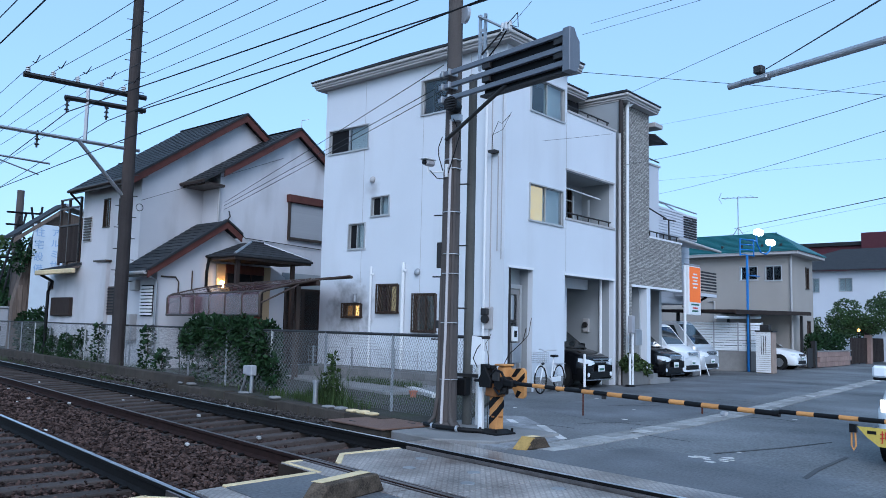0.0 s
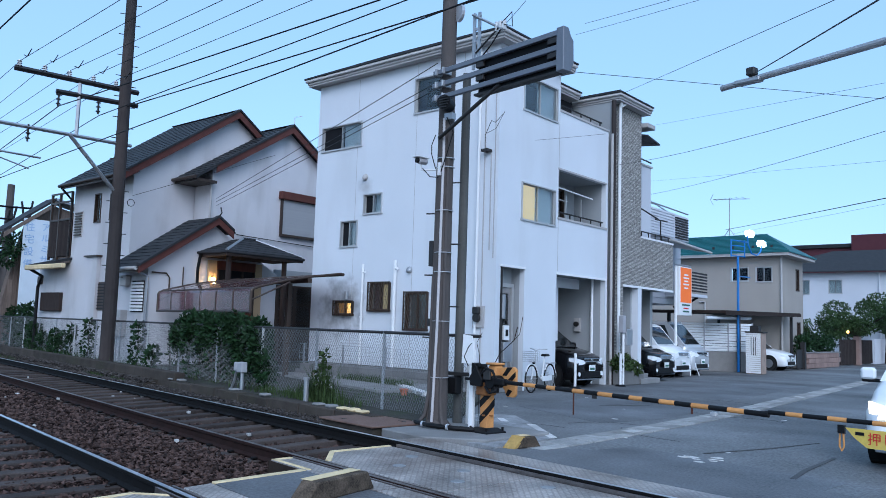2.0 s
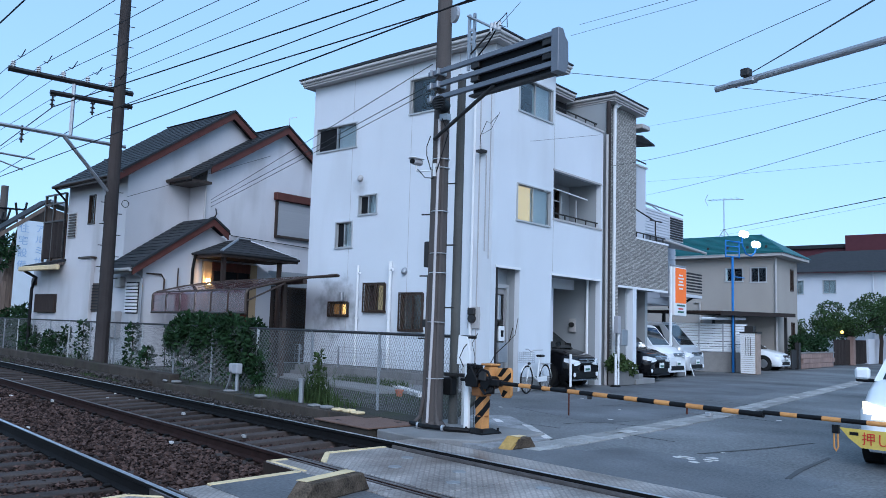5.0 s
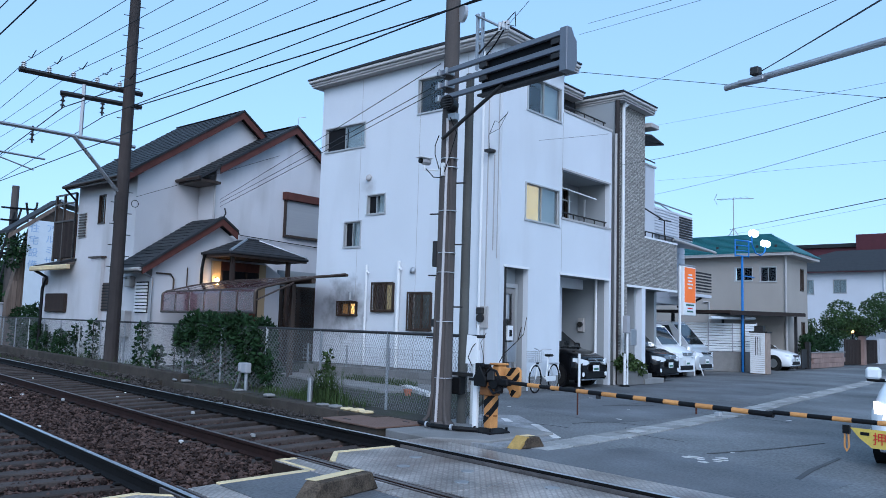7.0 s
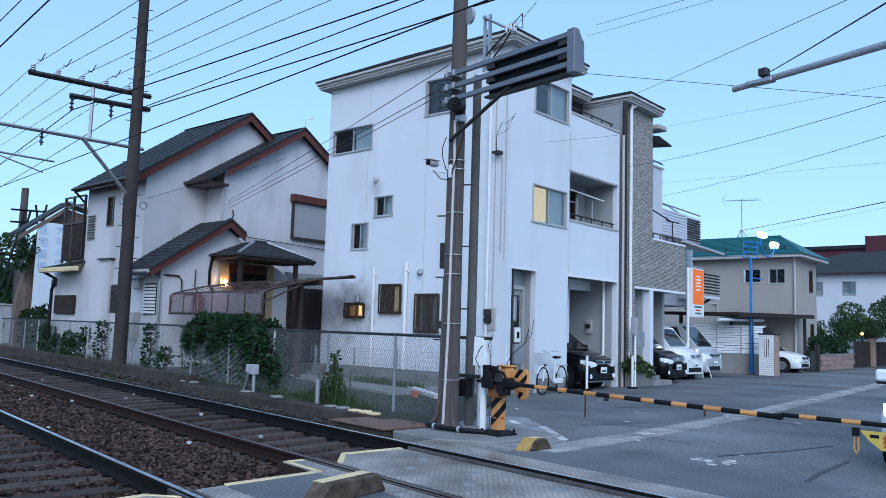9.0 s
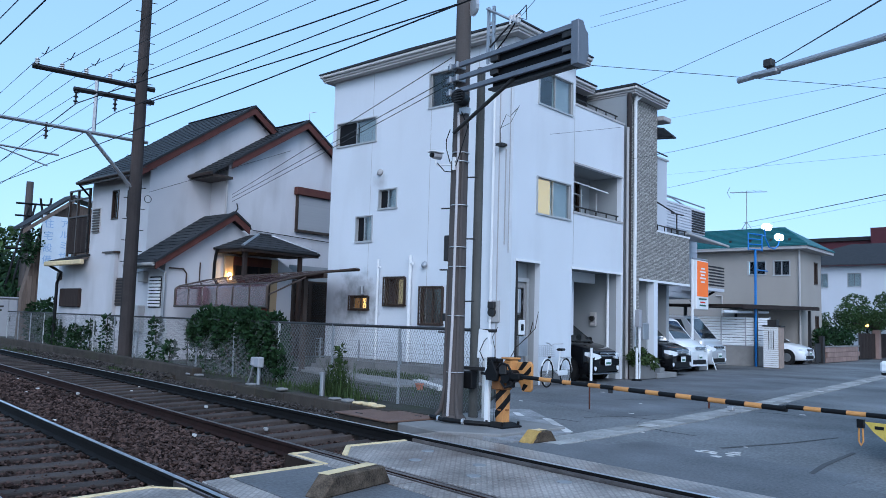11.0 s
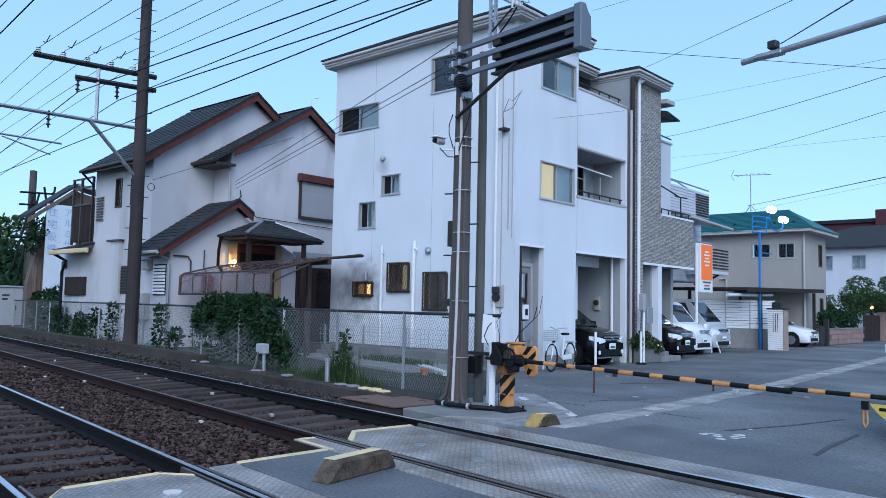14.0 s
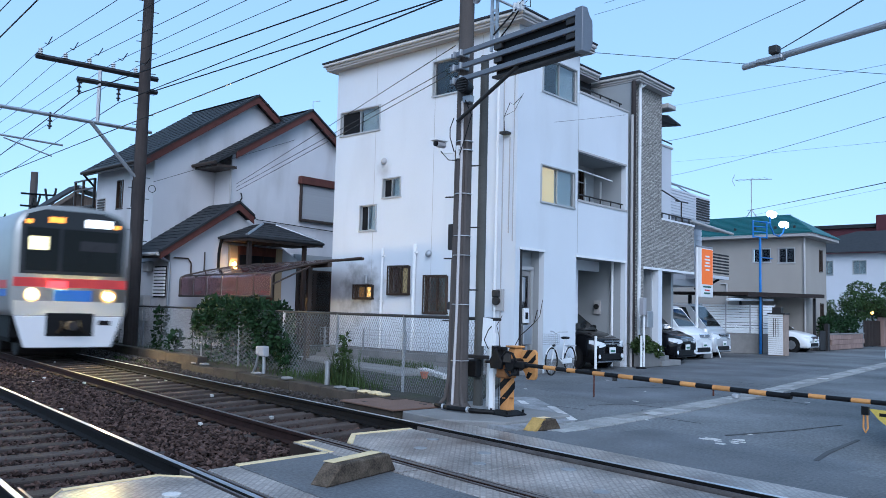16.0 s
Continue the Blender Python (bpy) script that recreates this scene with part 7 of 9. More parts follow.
part("pot", tube(B(), (-11.4, 12.4, 0.06), (-11.4, 12.4, 0.18), 0.06, 0.085, 14), TERRACOTTA, fp)
part("pot_rim", tube(B(), (-11.4, 12.4, 0.17), (-11.4, 12.4, 0.2), 0.095, n=14), TERRACOTTA, fp)

# ---- plants ----


def foliage(name, blobs, size, mat, parent=None, label="", seed=1, droop=0.0):
    """Many small bent leaves filling uneven clumps: each blob is centre, radii and count."""
    r = np.random.default_rng(seed)
    vs, fs, n = [], [], 0
    for (cx, cy, cz), (rx, ry, rz), count in blobs:
        u = r.normal(0, 1, (count, 3))
        u /= np.linalg.norm(u, axis=1, keepdims=True)
        u *= r.uniform(0.25, 1.0, (count, 1)) ** 0.45
        c = np.array((cx, cy, cz)) + u * (rx, ry, rz)
        sz = r.uniform(size * 0.6, size * 1.3, count)
        d = u + r.normal(0, 0.7, (count, 3))
        d[:, 2] -= droop
        d /= np.linalg.norm(d, axis=1, keepdims=True)
        w = np.cross(d, r.normal(0, 1, (count, 3)))
        w /= np.linalg.norm(w, axis=1, keepdims=True)
        nn = np.cross(d, w)
        L, W = d * sz[:, None], w * sz[:, None] * 0.33
        q = np.stack([c, c + L * 0.45 + W + nn * sz[:, None] * 0.06, c + L, c + L * 0.45 - W + nn * sz[:, None] * 0.06], 1)
        vs.append(q.reshape(-1, 3))
        k = np.arange(count)[:, None] * 4 + n
        fs.append(np.concatenate([k + np.array([[0, 1, 2]]), k + np.array([[0, 2, 3]])]))
        n += 4 * count
    me = bpy.data.meshes.new(name)
    me.from_pydata(np.concatenate(vs).tolist(), [], np.concatenate(fs).tolist())
    me.materials.append(mat)
    ob = new(name, me)
    if parent:
        ob.matrix_basis = place_of(parent).inverted()
        ob.parent = parent
    if label:
        ob["label"] = label
    return ob


def blob(s, d, z, rs, rdd, rz, count):
    return (tuple(tp(s, d, z)), (rs, rdd, rz), count)


hedge = thing("hedge", "dense dark green climbing hedge grown through the fence", "hedge", tp(-18, FD, 0.06))
hb = [blob(-20.3 + 0.36 * k, FD + 0.12 + float(rng.normal(0, 0.06)), 1.22 + float(rng.normal(0, 0.12)) - (0.3 if k > 10 else 0), 0.40, 0.26, 0.38 + 0.1 * (k % 3), 900) for k in range(13)]
hb += [blob(-20.3 + 0.55 * k, FD + 0.1, 0.55 + float(rng.normal(0, 0.1)), 0.3, 0.14, 0.4, 110) for k in range(9)]
hb += [blob(-15.7, FD + 0.05, 0.8, 0.36, 0.22, 0.5, 800), blob(-15.3, FD, 0.5, 0.28, 0.18, 0.4, 420)]
foliage("leaves", hb, 0.105, LEAF, hedge, seed=3)
for k in range(9):
    s = -20.6 + 0.6 * k
    part("stem", pipe(B(), [tp(s, FD + 0.08, 0.0), tp(s + 0.06, FD + 0.05, 0.6), tp(s - 0.05, FD + 0.02, 1.2)], 0.015, 5), WOOD_DARK, hedge)
for k, (s, h, w, c) in enumerate(((-30.6, 0.95, 0.45, 380), (-29.9, 0.8, 0.3, 240), (-28.8, 1.15, 0.2, 220), (-27.0, 1.35, 0.32, 260), (-22.7, 1.3, 0.26, 260), (-21.6, 0.7, 0.3, 200), (-33.5, 1.1, 0.8, 600), (-32.3, 0.8, 0.5, 300))):
    t = thing("climbing_plant", "straggling green creeper clinging to the fence", "plant", tp(s, FD, 0.06), group="creepers on the fence")
    foliage("leaves", [blob(s, FD - 0.04, 0.1 + h * 0.35, w, 0.16, h * 0.36, c // 2), blob(s + 0.06, FD - 0.04, h * 0.85, w * 0.8, 0.18, h * 0.24, c // 2)], 0.12, LEAF, t, seed=20 + k)
    part("stem", pipe(B(), [tp(s, FD - 0.02, 0.0), tp(s + 0.06, FD - 0.03, h * 0.5), tp(s, FD - 0.03, h)], 0.012, 5), WOOD_DARK, t)


def blades(name, boxes, mat, label, seed, tall=1.0):
    """Grass: single bent blades over stretches (s0, s1, d0, d1, z, height, count)."""
    r = np.random.default_rng(seed)
    vs, fs, n = [], [], 0
    for s0, s1, d0, d1, z, h, count in boxes:
        s, d = r.uniform(s0, s1, count), r.uniform(d0, d1, count)
        base = np.stack([s * RD.x + d * RN.x, s * RD.y + d * RN.y, np.full(count, z)], 1)
        a = r.uniform(0, 6.28, count)
        hh = h * r.uniform(0.35, 1.15, count)
        out = np.stack([np.cos(a), np.sin(a), np.zeros(count)], 1)
        side = np.stack([-np.sin(a), np.cos(a), np.zeros(count)], 1) * 0.006 * tall
        lean = r.uniform(0.05, 0.55, count)[:, None]
        mid = base + out * hh[:, None] * lean * 0.35 + np.array([0, 0, 1]) * hh[:, None] * 0.6
        tip = base + out * hh[:, None] * lean + np.array([0, 0, 1]) * hh[:, None]
        vs.append(np.stack([base - side, base + side, mid + side, mid - side, tip], 1).reshape(-1, 3))
        k = np.arange(count)[:, None] * 5 + n
        fs += [(k + np.array([[0, 1, 2]])), (k + np.array([[0, 2, 3]])), (k + np.array([[3, 2, 4]]))]
        n += 5 * count
    me = bpy.data.meshes.new(name)
    me.from_pydata(np.concatenate(vs).tolist(), [], np.concatenate(fs).tolist())
    me.materials.append(mat)
    return tagged(new(name, me), label, "grass", kind="stuff")


blades("fence_grass", [(-15.2, -11.6, 8.0, 8.6, 0.02, 0.2, 800), (-13.6, -12.1, 8.0, 8.4, 0.02, 0.34, 350), (-13.1, -12.5, 8.1, 8.5, 0.02, 0.7, 260), (-22, -15, 8.1, 8.7, 0.05, 0.14, 260), (-34, -22, 8.2, 8.8, 0.05, 0.3, 500), (-23.2, -21.6, 7.2, 7.5, -0.1, 0.14, 320), (-21.2, -20.2, 7.2, 7.5, -0.1, 0.12, 200), (-40, -30, 6.9, 7.5, -0.15, 0.2, 700), (-17.2, -14.6, 11.6, 12.1, 0.06, 0.2, 1400), (-14.5, -11.8, 9.0, 11.0, 0.06, 0.08, 300)], GRASS, "tufts of rough grass along the fence and yard", 31)
wd = thing("tall_weed", "tall bright green weed at the foot of the fence", "weed", tp(-12.75, 8.25, 0.02))
foliage("leaves", [blob(-12.75, 8.25, 0.4, 0.12, 0.12, 0.4, 130), blob(-12.75, 8.25, 0.85, 0.07, 0.07, 0.2, 50)], 0.1, GRASS, wd, seed=44)
part("stem", tube(B(), tp(-12.75, 8.25, 0.0), tp(-12.75, 8.25, 1.0), 0.008, n=5), GRASS, wd)
fgl = thing("far_bushes", "dark green thicket behind the trackside cabinet", "bushes", (-60, 22, -0.4))
foliage("leaves", [((-58 + float(rng.normal(0, 4)), 17 + float(rng.normal(0, 3)), 0.8 + float(rng.uniform(0, 3.6))), (2.6, 2.6, 1.7), 520) for k in range(30)], 0.4, LEAF, fgl, seed=50)
part("stem", tube(B(), (-58, 18, -0.4), (-58, 18, 3), 0.15), WOOD_DARK, fgl)
hill = thing("hillside_trees", "dark wooded slope rising beyond the end of the line", "trees", (-66, 22.7, -0.4))
for k in range(5):
    part("trunk", pipe(B(), [(-68 + k, 22.7 - 5 + 1.6 * k, -0.4), (-67.8 + k, 22.7 - 5 + 1.6 * k, 3.5), (-68 + k, 22.7 - 4.8 + 1.6 * k, 5.5)], 0.16, 7), WOOD_DARK, hill)
foliage("crown", [((-68 + float(rng.normal(0, 2)), 22.7 - 7 + 0.36 * k, (1.2 + 2.2 * (k % 3)) + float(rng.uniform(0, 1.2))), (2.0, 1.6, 1.3), 420) for k in range(26)], 0.42, LEAF_TREE, hill, seed=57)
thk = thing("thicket", "dark overgrown shrubs behind the fence beside the timber shed", "shrubs", tp(-37.5, 9.2, 0.06))
foliage("leaves", [blob(-40.5 + 0.55 * k, 9.3 + float(rng.normal(0, 0.2)), 0.5 + 0.35 * (k % 3) + float(rng.uniform(0, 0.3)), 0.55, 0.5, 0.55, 420) for k in range(10)], 0.17, LEAF, thk, seed=54)
for k in range(4):
    part("stem", pipe(B(), [tp(-40 + 1.3 * k, 9.3, 0.0), tp(-39.9 + 1.3 * k, 9.25, 0.7), tp(-40.1 + 1.3 * k, 9.3, 1.4)], 0.03, 5), WOOD_DARK, thk)
iv = thing("ivy", "dark green ivy on the timber shed", "ivy", (-37.5, 14.6, 3.0))
foliage("leaves", [((-37.7, 14.75, 4.6), (0.2, 0.5, 0.6), 320), ((-37.7, 14.5, 3.9), (0.2, 0.35, 0.4), 160)], 0.16, LEAF, iv, seed=51)

# ---- vehicles ----


def car(name, label, paint, at, rz, L, W, H, hood_z, hood_l, slope, lights_on=False, dark_grille=True, group=""):
    """A car, its nose at the origin and pointing along -y; the body is lofted from nose to tail."""
    t = thing(name, label, "car", (0, 0, 0), group=group)
    hw = W / 2

    def ring(y, w, z0, z1, tw, r=0.07):
        mid = (z0 + z1) * 0.5
        half = [(w * 0.88, z0), (w * 0.97, z0 + 0.06), (w, mid * 0.9 + z0 * 0.1), (w * 0.995, min(mid + 0.12, z1 - 0.12)), (tw + 0.02, z1 - r), (tw - r * 0.5, z1 - r * 0.3), (tw - r * 1.6, z1)]
        return [(x, y, z) for x, z in half] + [(-x, y, z) for x, z in half[::-1]]

    nose = 0.0
    body = [ring(nose + 0.02, hw * 0.72, 0.3, 0.62, hw * 0.66, 0.05), ring(nose + 0.0, hw * 0.8, 0.24, hood_z - 0.27, hw * 0.74), ring(0.10, hw * 0.92, 0.2, hood_z - 0.17, hw * 0.82), ring(0.3, hw * 0.985, 0.19, hood_z - 0.10, hw * 0.86),
            ring(hood_l * 0.6, hw, 0.19, hood_z - 0.03, hw * 0.89), ring(hood_l + 0.1, hw, 0.19, hood_z + 0.06, hw * 0.92), ring(L * 0.6, hw, 0.19, hood_z + 0.08, hw * 0.93), ring(L - 0.25, hw * 0.99, 0.2, hood_z + 0.08, hw * 0.93), ring(L - 0.05, hw * 0.93, 0.25, hood_z + 0.02, hw * 0.88), ring(L, hw * 0.85, 0.32, hood_z - 0.1, hw * 0.8)]
    b = smooth(part("body", loft(B(), body), paint, t, local=True), 35)
    rz0, rz1 = hood_z + 0.02, H
    w0, w1 = hw * 0.91, hw * 0.76
    y0, y1, y2, y3 = hood_l, hood_l + slope, L - 0.45, L - 0.12
    bm = B()
    lo = [bm.verts.new(p) for p in ((-w0, y0, rz0), (w0, y0, rz0), (w0, y3, rz0), (-w0, y3, rz0))]
    md = [bm.verts.new(p) for p in ((-w1 - 0.03, y1 - 0.05, rz1 - 0.07), (w1 + 0.03, y1 - 0.05, rz1 - 0.07), (w1 + 0.03, y2 + 0.05, rz1 - 0.07), (-w1 - 0.03, y2 + 0.05, rz1 - 0.07))]
    hi = [bm.verts.new(p) for p in ((-w1 + 0.06, y1 + 0.08, rz1), (w1 - 0.06, y1 + 0.08, rz1), (w1 - 0.06, y2 - 0.1, rz1), (-w1 + 0.06, y2 - 0.1, rz1))]
    for a, c in ((lo, md), (md, hi)):
        for i in range(4):
            bm.faces.new((a[i], a[(i + 1) % 4], c[(i + 1) % 4], c[i]))
    bm.faces.new(hi)
    part("cabin", bm, paint, t, local=True)

    def pane(nm, pts, mat=CAR_GLASS):
        p = [Vector(q) for q in pts]
        n = (p[1] - p[0]).cross(p[2] - p[0]).normalized()
        c = sum(p, Vector()) / len(p)
        if n.dot(c - Vector((0, (y0 + y3) / 2, rz0))) < 0:
            n = -n
        return part(nm, prism(B(), [q + n * 0.002 for q in p], n * 0.008), mat, t, local=True)

    f = lambda a, c, k: tuple(a[i] + (c[i] - a[i]) * k for i in range(3))
    lb, rb_, lt, rt = (-w0, y0, rz0), (w0, y0, rz0), (-w1 - 0.03, y1 - 0.05, rz1 - 0.07), (w1 + 0.03, y1 - 0.05, rz1 - 0.07)
    pane("windscreen", [f(f(lb, lt, 0.05), f(rb_, rt, 0.05), 0.06), f(f(lb, lt, 0.05), f(rb_, rt, 0.05), 0.94), f(f(lb, lt, 0.95), f(rb_, rt, 0.95), 0.94), f(f(lb, lt, 0.95), f(rb_, rt, 0.95), 0.06)])
    for sg in (-1, 1):
        a, c = (sg * w0, y0, rz0), (sg * w0, y3, rz0)
        d, e = (sg * (w1 + 0.03), y1 - 0.05, rz1 - 0.07), (sg * (w1 + 0.03), y2 + 0.05, rz1 - 0.07)
        for u0, u1 in ((0.12, 0.42), (0.45, 0.72), (0.75, 0.95)):
            q0, q1 = f(f(a, c, u0), f(d, e, max(0.02, u0 - 0.06)), 0.1), f(f(a, c, u1), f(d, e, u1), 0.1)
            q2, q3 = f(f(a, c, u1), f(d, e, u1), 0.92), f(f(a, c, u0), f(d, e, max(0.02, u0 - 0.06)), 0.92)
            pane("side_window", [q0, q1, q2, q3])
        m = part("mirror", box(B(), (sg * (hw + 0.02), hood_l + 0.22, hood_z + 0.02), (sg * (hw + 0.2), hood_l + 0.34, hood_z + 0.18), 0.03), paint, t, local=True)
        part("mirror_trim", box(B(), (sg * (hw - 0.04), hood_l + 0.24, hood_z - 0.01), (sg * (hw + 0.19), hood_l + 0.33, hood_z + 0.035), 0.015), BLACK, t, local=True)
        zl = hood_z - 0.24
        hl = loft(B(), [[(sg * hw * u, y - 0.012, zl + lo), (sg * hw * u, y - 0.012, zl + up), (sg * hw * u * 0.86, y + 0.06, zl + up), (sg * hw * u * 0.86, y + 0.06, zl + lo)] for u, y, lo, up in ((0.44, -0.03, -0.11, -0.05), (0.6, -0.02, -0.15, -0.02), (0.78, 0.02, -0.16, 0.01), (0.89, 0.10, -0.14, 0.03), (0.93, 0.24, -0.08, 0.035))])
        part("headlight", hl, HEADLAMP_ON if lights_on else HEADLAMP, t, "lit white headlight" if lights_on else "clear headlight", local=True)
        part("fog_lamp", tube(B(), (sg * hw * 0.72, 0.03, 0.36), (sg * hw * 0.72, -0.01, 0.36), 0.06, n=12), HEADLAMP, t, local=True)
        for yy in (0.75, L - 0.75):
            bm = tube(B(), (sg * (hw - 0.2), yy, 0.32), (sg * (hw + 0.005), yy, 0.32), 0.32, n=22)
            wh = part("wheel", bm, TYRE, t, "black tyre", local=True)
            part("rim", tube(B(), (sg * (hw - 0.02), yy, 0.32), (sg * (hw + 0.012), yy, 0.32), 0.2, 0.19, 18), RIM, wh, local=True)
            part("spokes", box(box(B(), (sg * (hw + 0.006), yy - 0.2, 0.29), (sg * (hw + 0.02), yy + 0.2, 0.35)), (sg * (hw + 0.006), yy - 0.03, 0.12), (sg * (hw + 0.022), yy + 0.03, 0.52)), RIM, wh, local=True)
            part("wheel_arch", tube(B(), (sg * (hw - 0.22), yy, 0.33), (sg * (hw + 0.002), yy, 0.33), 0.37, n=22), BLACK, t, local=True)
    part("grille", box(B(), (-hw * 0.48, -0.03, hood_z - 0.32), (hw * 0.48, 0.02, hood_z - 0.2), 0.01), BLACK if dark_grille else CHROME, t, local=True)
    for k in range(2):
        part("grille_bar", box(B(), (-hw * 0.5, -0.042, hood_z - 0.315 + 0.07 * k), (hw * 0.5, -0.025, hood_z - 0.285 + 0.07 * k), 0.004), CHROME, t, local=True)
    part("emblem", tube(B(), (0, -0.05, hood_z - 0.26), (0, -0.03, hood_z - 0.26), 0.05, n=14), CHROME, t, local=True)
    part("lower_grille", box(B(), (-hw * 0.6, -0.02, 0.27), (hw * 0.6, 0.03, 0.42), 0.01), BLACK, t, local=True)
    part("bumper_trim", box(B(), (-hw * 0.8, -0.015, 0.2), (hw * 0.8, 0.05, 0.24), 0.01), CHROME if dark_grille else paint, t, local=True)
    pl = part("number_plate", box(B(), (-0.165, -0.05, 0.44), (0.165, -0.035, 0.605), 0.004), WHITE, t, local=True)
    part("plate_bar", box(B(), (-0.12, -0.053, 0.47), (0.12, -0.05, 0.53)), PLATE_GREEN, pl, local=True)
    part("wiper", tube(B(), (-w0 * 0.6, y0 + 0.03, rz0 + 0.04), (w0 * 0.2, y0 + 0.06, rz0 + 0.08), 0.008, n=5), BLACK, t, local=True)
    t.matrix_basis = pose(*at, 0, 0, rz)
    return t


car("parked_car", "glossy black compact minivan parked in the garage", PAINT_BLACK, (-10.95, 19.45, 0), 90, 4.2, 1.7, 1.62, 1.0, 0.85, 0.75)
car("parked_car", "glossy black minivan with chrome grille parked under the stone house", PAINT_BLACK, (-10.95, 24.25, 0), 90, 4.7, 1.75, 1.82, 1.02, 0.8, 0.8, dark_grille=False)
car("parked_car", "white light van parked nose out", PAINT_WHITE, (-11.55, 27.0, 0), 90, 4.4, 1.7, 1.85, 1.08, 0.6, 0.6, dark_grille=False)
car("parked_car", "silver-white cargo van parked nose out", PAINT_SILVER, (-11.8, 29.35, 0), 90, 4.3, 1.7, 1.98, 1.08, 0.35, 0.75)
car("parked_car", "white saloon car parked behind the brick pillar", PAINT_WHITE, (-11.2, 38.3, 0), 90, 4.3, 1.7, 1.45, 0.92, 1.0, 0.7)
car("waiting_car", "white hatchback waiting at the barrier with headlights on", PAINT_WHITE, (-1.5, 10.65, 0), 0, 4.0, 1.7, 1.55, 0.98, 0.8, 0.8, lights_on=True)

# ---- bicycle ----
bk = thing("bicycle", "white city bicycle with a wire basket leaning by the garage", "bicycle", (-10.85, 17.0, 0))


def bt(name, pts, r, mat, parent=None, n=7):
    return part(name, pipe(B(), [(x, y, z) for x, y, z in pts], r, n), mat, parent or bk)


for y in (16.45, 17.52):
    bm = B()
    for k in range(24):
        a, c = 2 * math.pi * k / 24, 2 * math.pi * (k + 1) / 24
        tube(bm, (-10.85, y + 0.325 * math.cos(a), 0.33 + 0.325 * math.sin(a)), (-10.85, y + 0.325 * math.cos(c), 0.33 + 0.325 * math.sin(c)), 0.02, n=6)
    wh = part("wheel", bm, TYRE, bk, "black bicycle tyre")
    bm = B()
    for k in range(12):
        a = 2 * math.pi * k / 12
        tube(bm, (-10.85, y, 0.33), (-10.85, y + 0.31 * math.cos(a), 0.33 + 0.31 * math.sin(a)), 0.003, n=3)
    part("spokes", bm, STRAP, wh)
    bm = B()
    for k in range(7):
        a, c = 0.3 + 0.33 * k, 0.3 + 0.33 * (k + 1)
        tube(bm, (-10.85, y + 0.36 * math.cos(a), 0.33 + 0.36 * math.sin(a)), (-10.85, y + 0.36 * math.cos(c), 0.33 + 0.36 * math.sin(c)), 0.018, n=5)
    part("mudguard", bm, WHITE, bk)
bt("fork", [(-10.85, 16.45, 0.33), (-10.85, 16.62, 0.75), (-10.85, 16.68, 0.98)], 0.018, WHITE)
bt("down_tube", [(-10.85, 16.63, 0.72), (-10.85, 16.8, 0.42), (-10.85, 17.05, 0.3)], 0.022, WHITE)
bt("seat_tube", [(-10.85, 17.05, 0.3), (-10.85, 17.2, 0.86)], 0.018, WHITE)
bt("chain_stay", [(-10.85, 17.05, 0.3), (-10.85, 17.52, 0.33), (-10.85, 17.17, 0.66)], 0.012, WHITE)
bt("handlebar", [(-10.62, 16.85, 1.05), (-10.78, 16.7, 1.04), (-10.85, 16.66, 1.0), (-10.92, 16.7, 1.04), (-11.08, 16.85, 1.05)], 0.014, STRAP)
part("saddle", box(B(), (-10.93, 17.1, 0.86), (-10.77, 17.36, 0.92), 0.03), BLACK, bk, "black saddle")
part("rack", box(B(), (-10.92, 17.3, 0.68), (-10.78, 17.75, 0.7)), STRAP, bk)
bm = B()
for k in range(6):
    z = 0.74 + 0.05 * k
    pipe(bm, [(-10.7, 16.24, z), (-11.0, 16.24, z), (-11.0, 16.56, z), (-10.7, 16.56, z), (-10.7, 16.24, z)], 0.004, 3)
for k in range(7):
    x = -11.0 + 0.05 * k
    tube(bm, (x, 16.24, 0.74), (x, 16.24, 1.0), 0.004, n=3)
    tube(bm, (x, 16.56, 0.74), (x, 16.56, 1.0), 0.004, n=3)
part("basket", bm, STRAP, bk, "silver wire basket")
part("chain_case", box(B(), (-10.82, 17.0, 0.25), (-10.80, 17.55, 0.38), 0.01), WHITE, bk)
part("pedal", box(B(), (-10.76, 17.0, 0.12), (-10.68, 17.1, 0.15)), BLACK, bk)
part("front_lamp", tube(B(), (-10.8, 16.5, 0.72), (-10.8, 16.44, 0.72), 0.03), BLACK, bk)
part("stand", tube(B(), (-10.9, 17.5, 0.33), (-11.05, 17.55, 0.0), 0.01, n=5), STRAP, bk)
bk.matrix_basis = pose(-10.85, 16.8, 0, 0, 0, 8)
for x, y in ((-10.95, 18.62), (-10.65, 20.6)):
    bo = thing("bollard", "white plastic bollard on a dark base", "bollard", (x, y, 0), group="bollards by the garage")
    part("pole", tube(B(), (x, y, 0.03), (x, y, 0.92), 0.035), WHITE, bo)
    part("base", tube(B(), (x, y, 0.0), (x, y, 0.05), 0.16, 0.12, 14), BLACK, bo)
pn = thing("planter", "long concrete planter with leafy green plants", "planter", (-11.0, 21.5, 0))
part("trough", box(B(), (-11.05, 20.9, 0), (-10.75, 22.3, 0.42), 0.015), BLOCKWORK, pn)
foliage("foliage", [((-10.9, 21.2, 0.62), (0.25, 0.5, 0.24), 420), ((-10.85, 21.8, 0.46), (0.2, 0.35, 0.18), 220)], 0.13, GRASS, pn, seed=61)
ub = thing("utility_box", "grey steel utility box on a white post", "utility box", (-10.75, 20.95, 0))
part("post", tube(B(), (-10.75, 20.95, 0), (-10.75, 20.95, 1.9), 0.035), WHITE, ub)
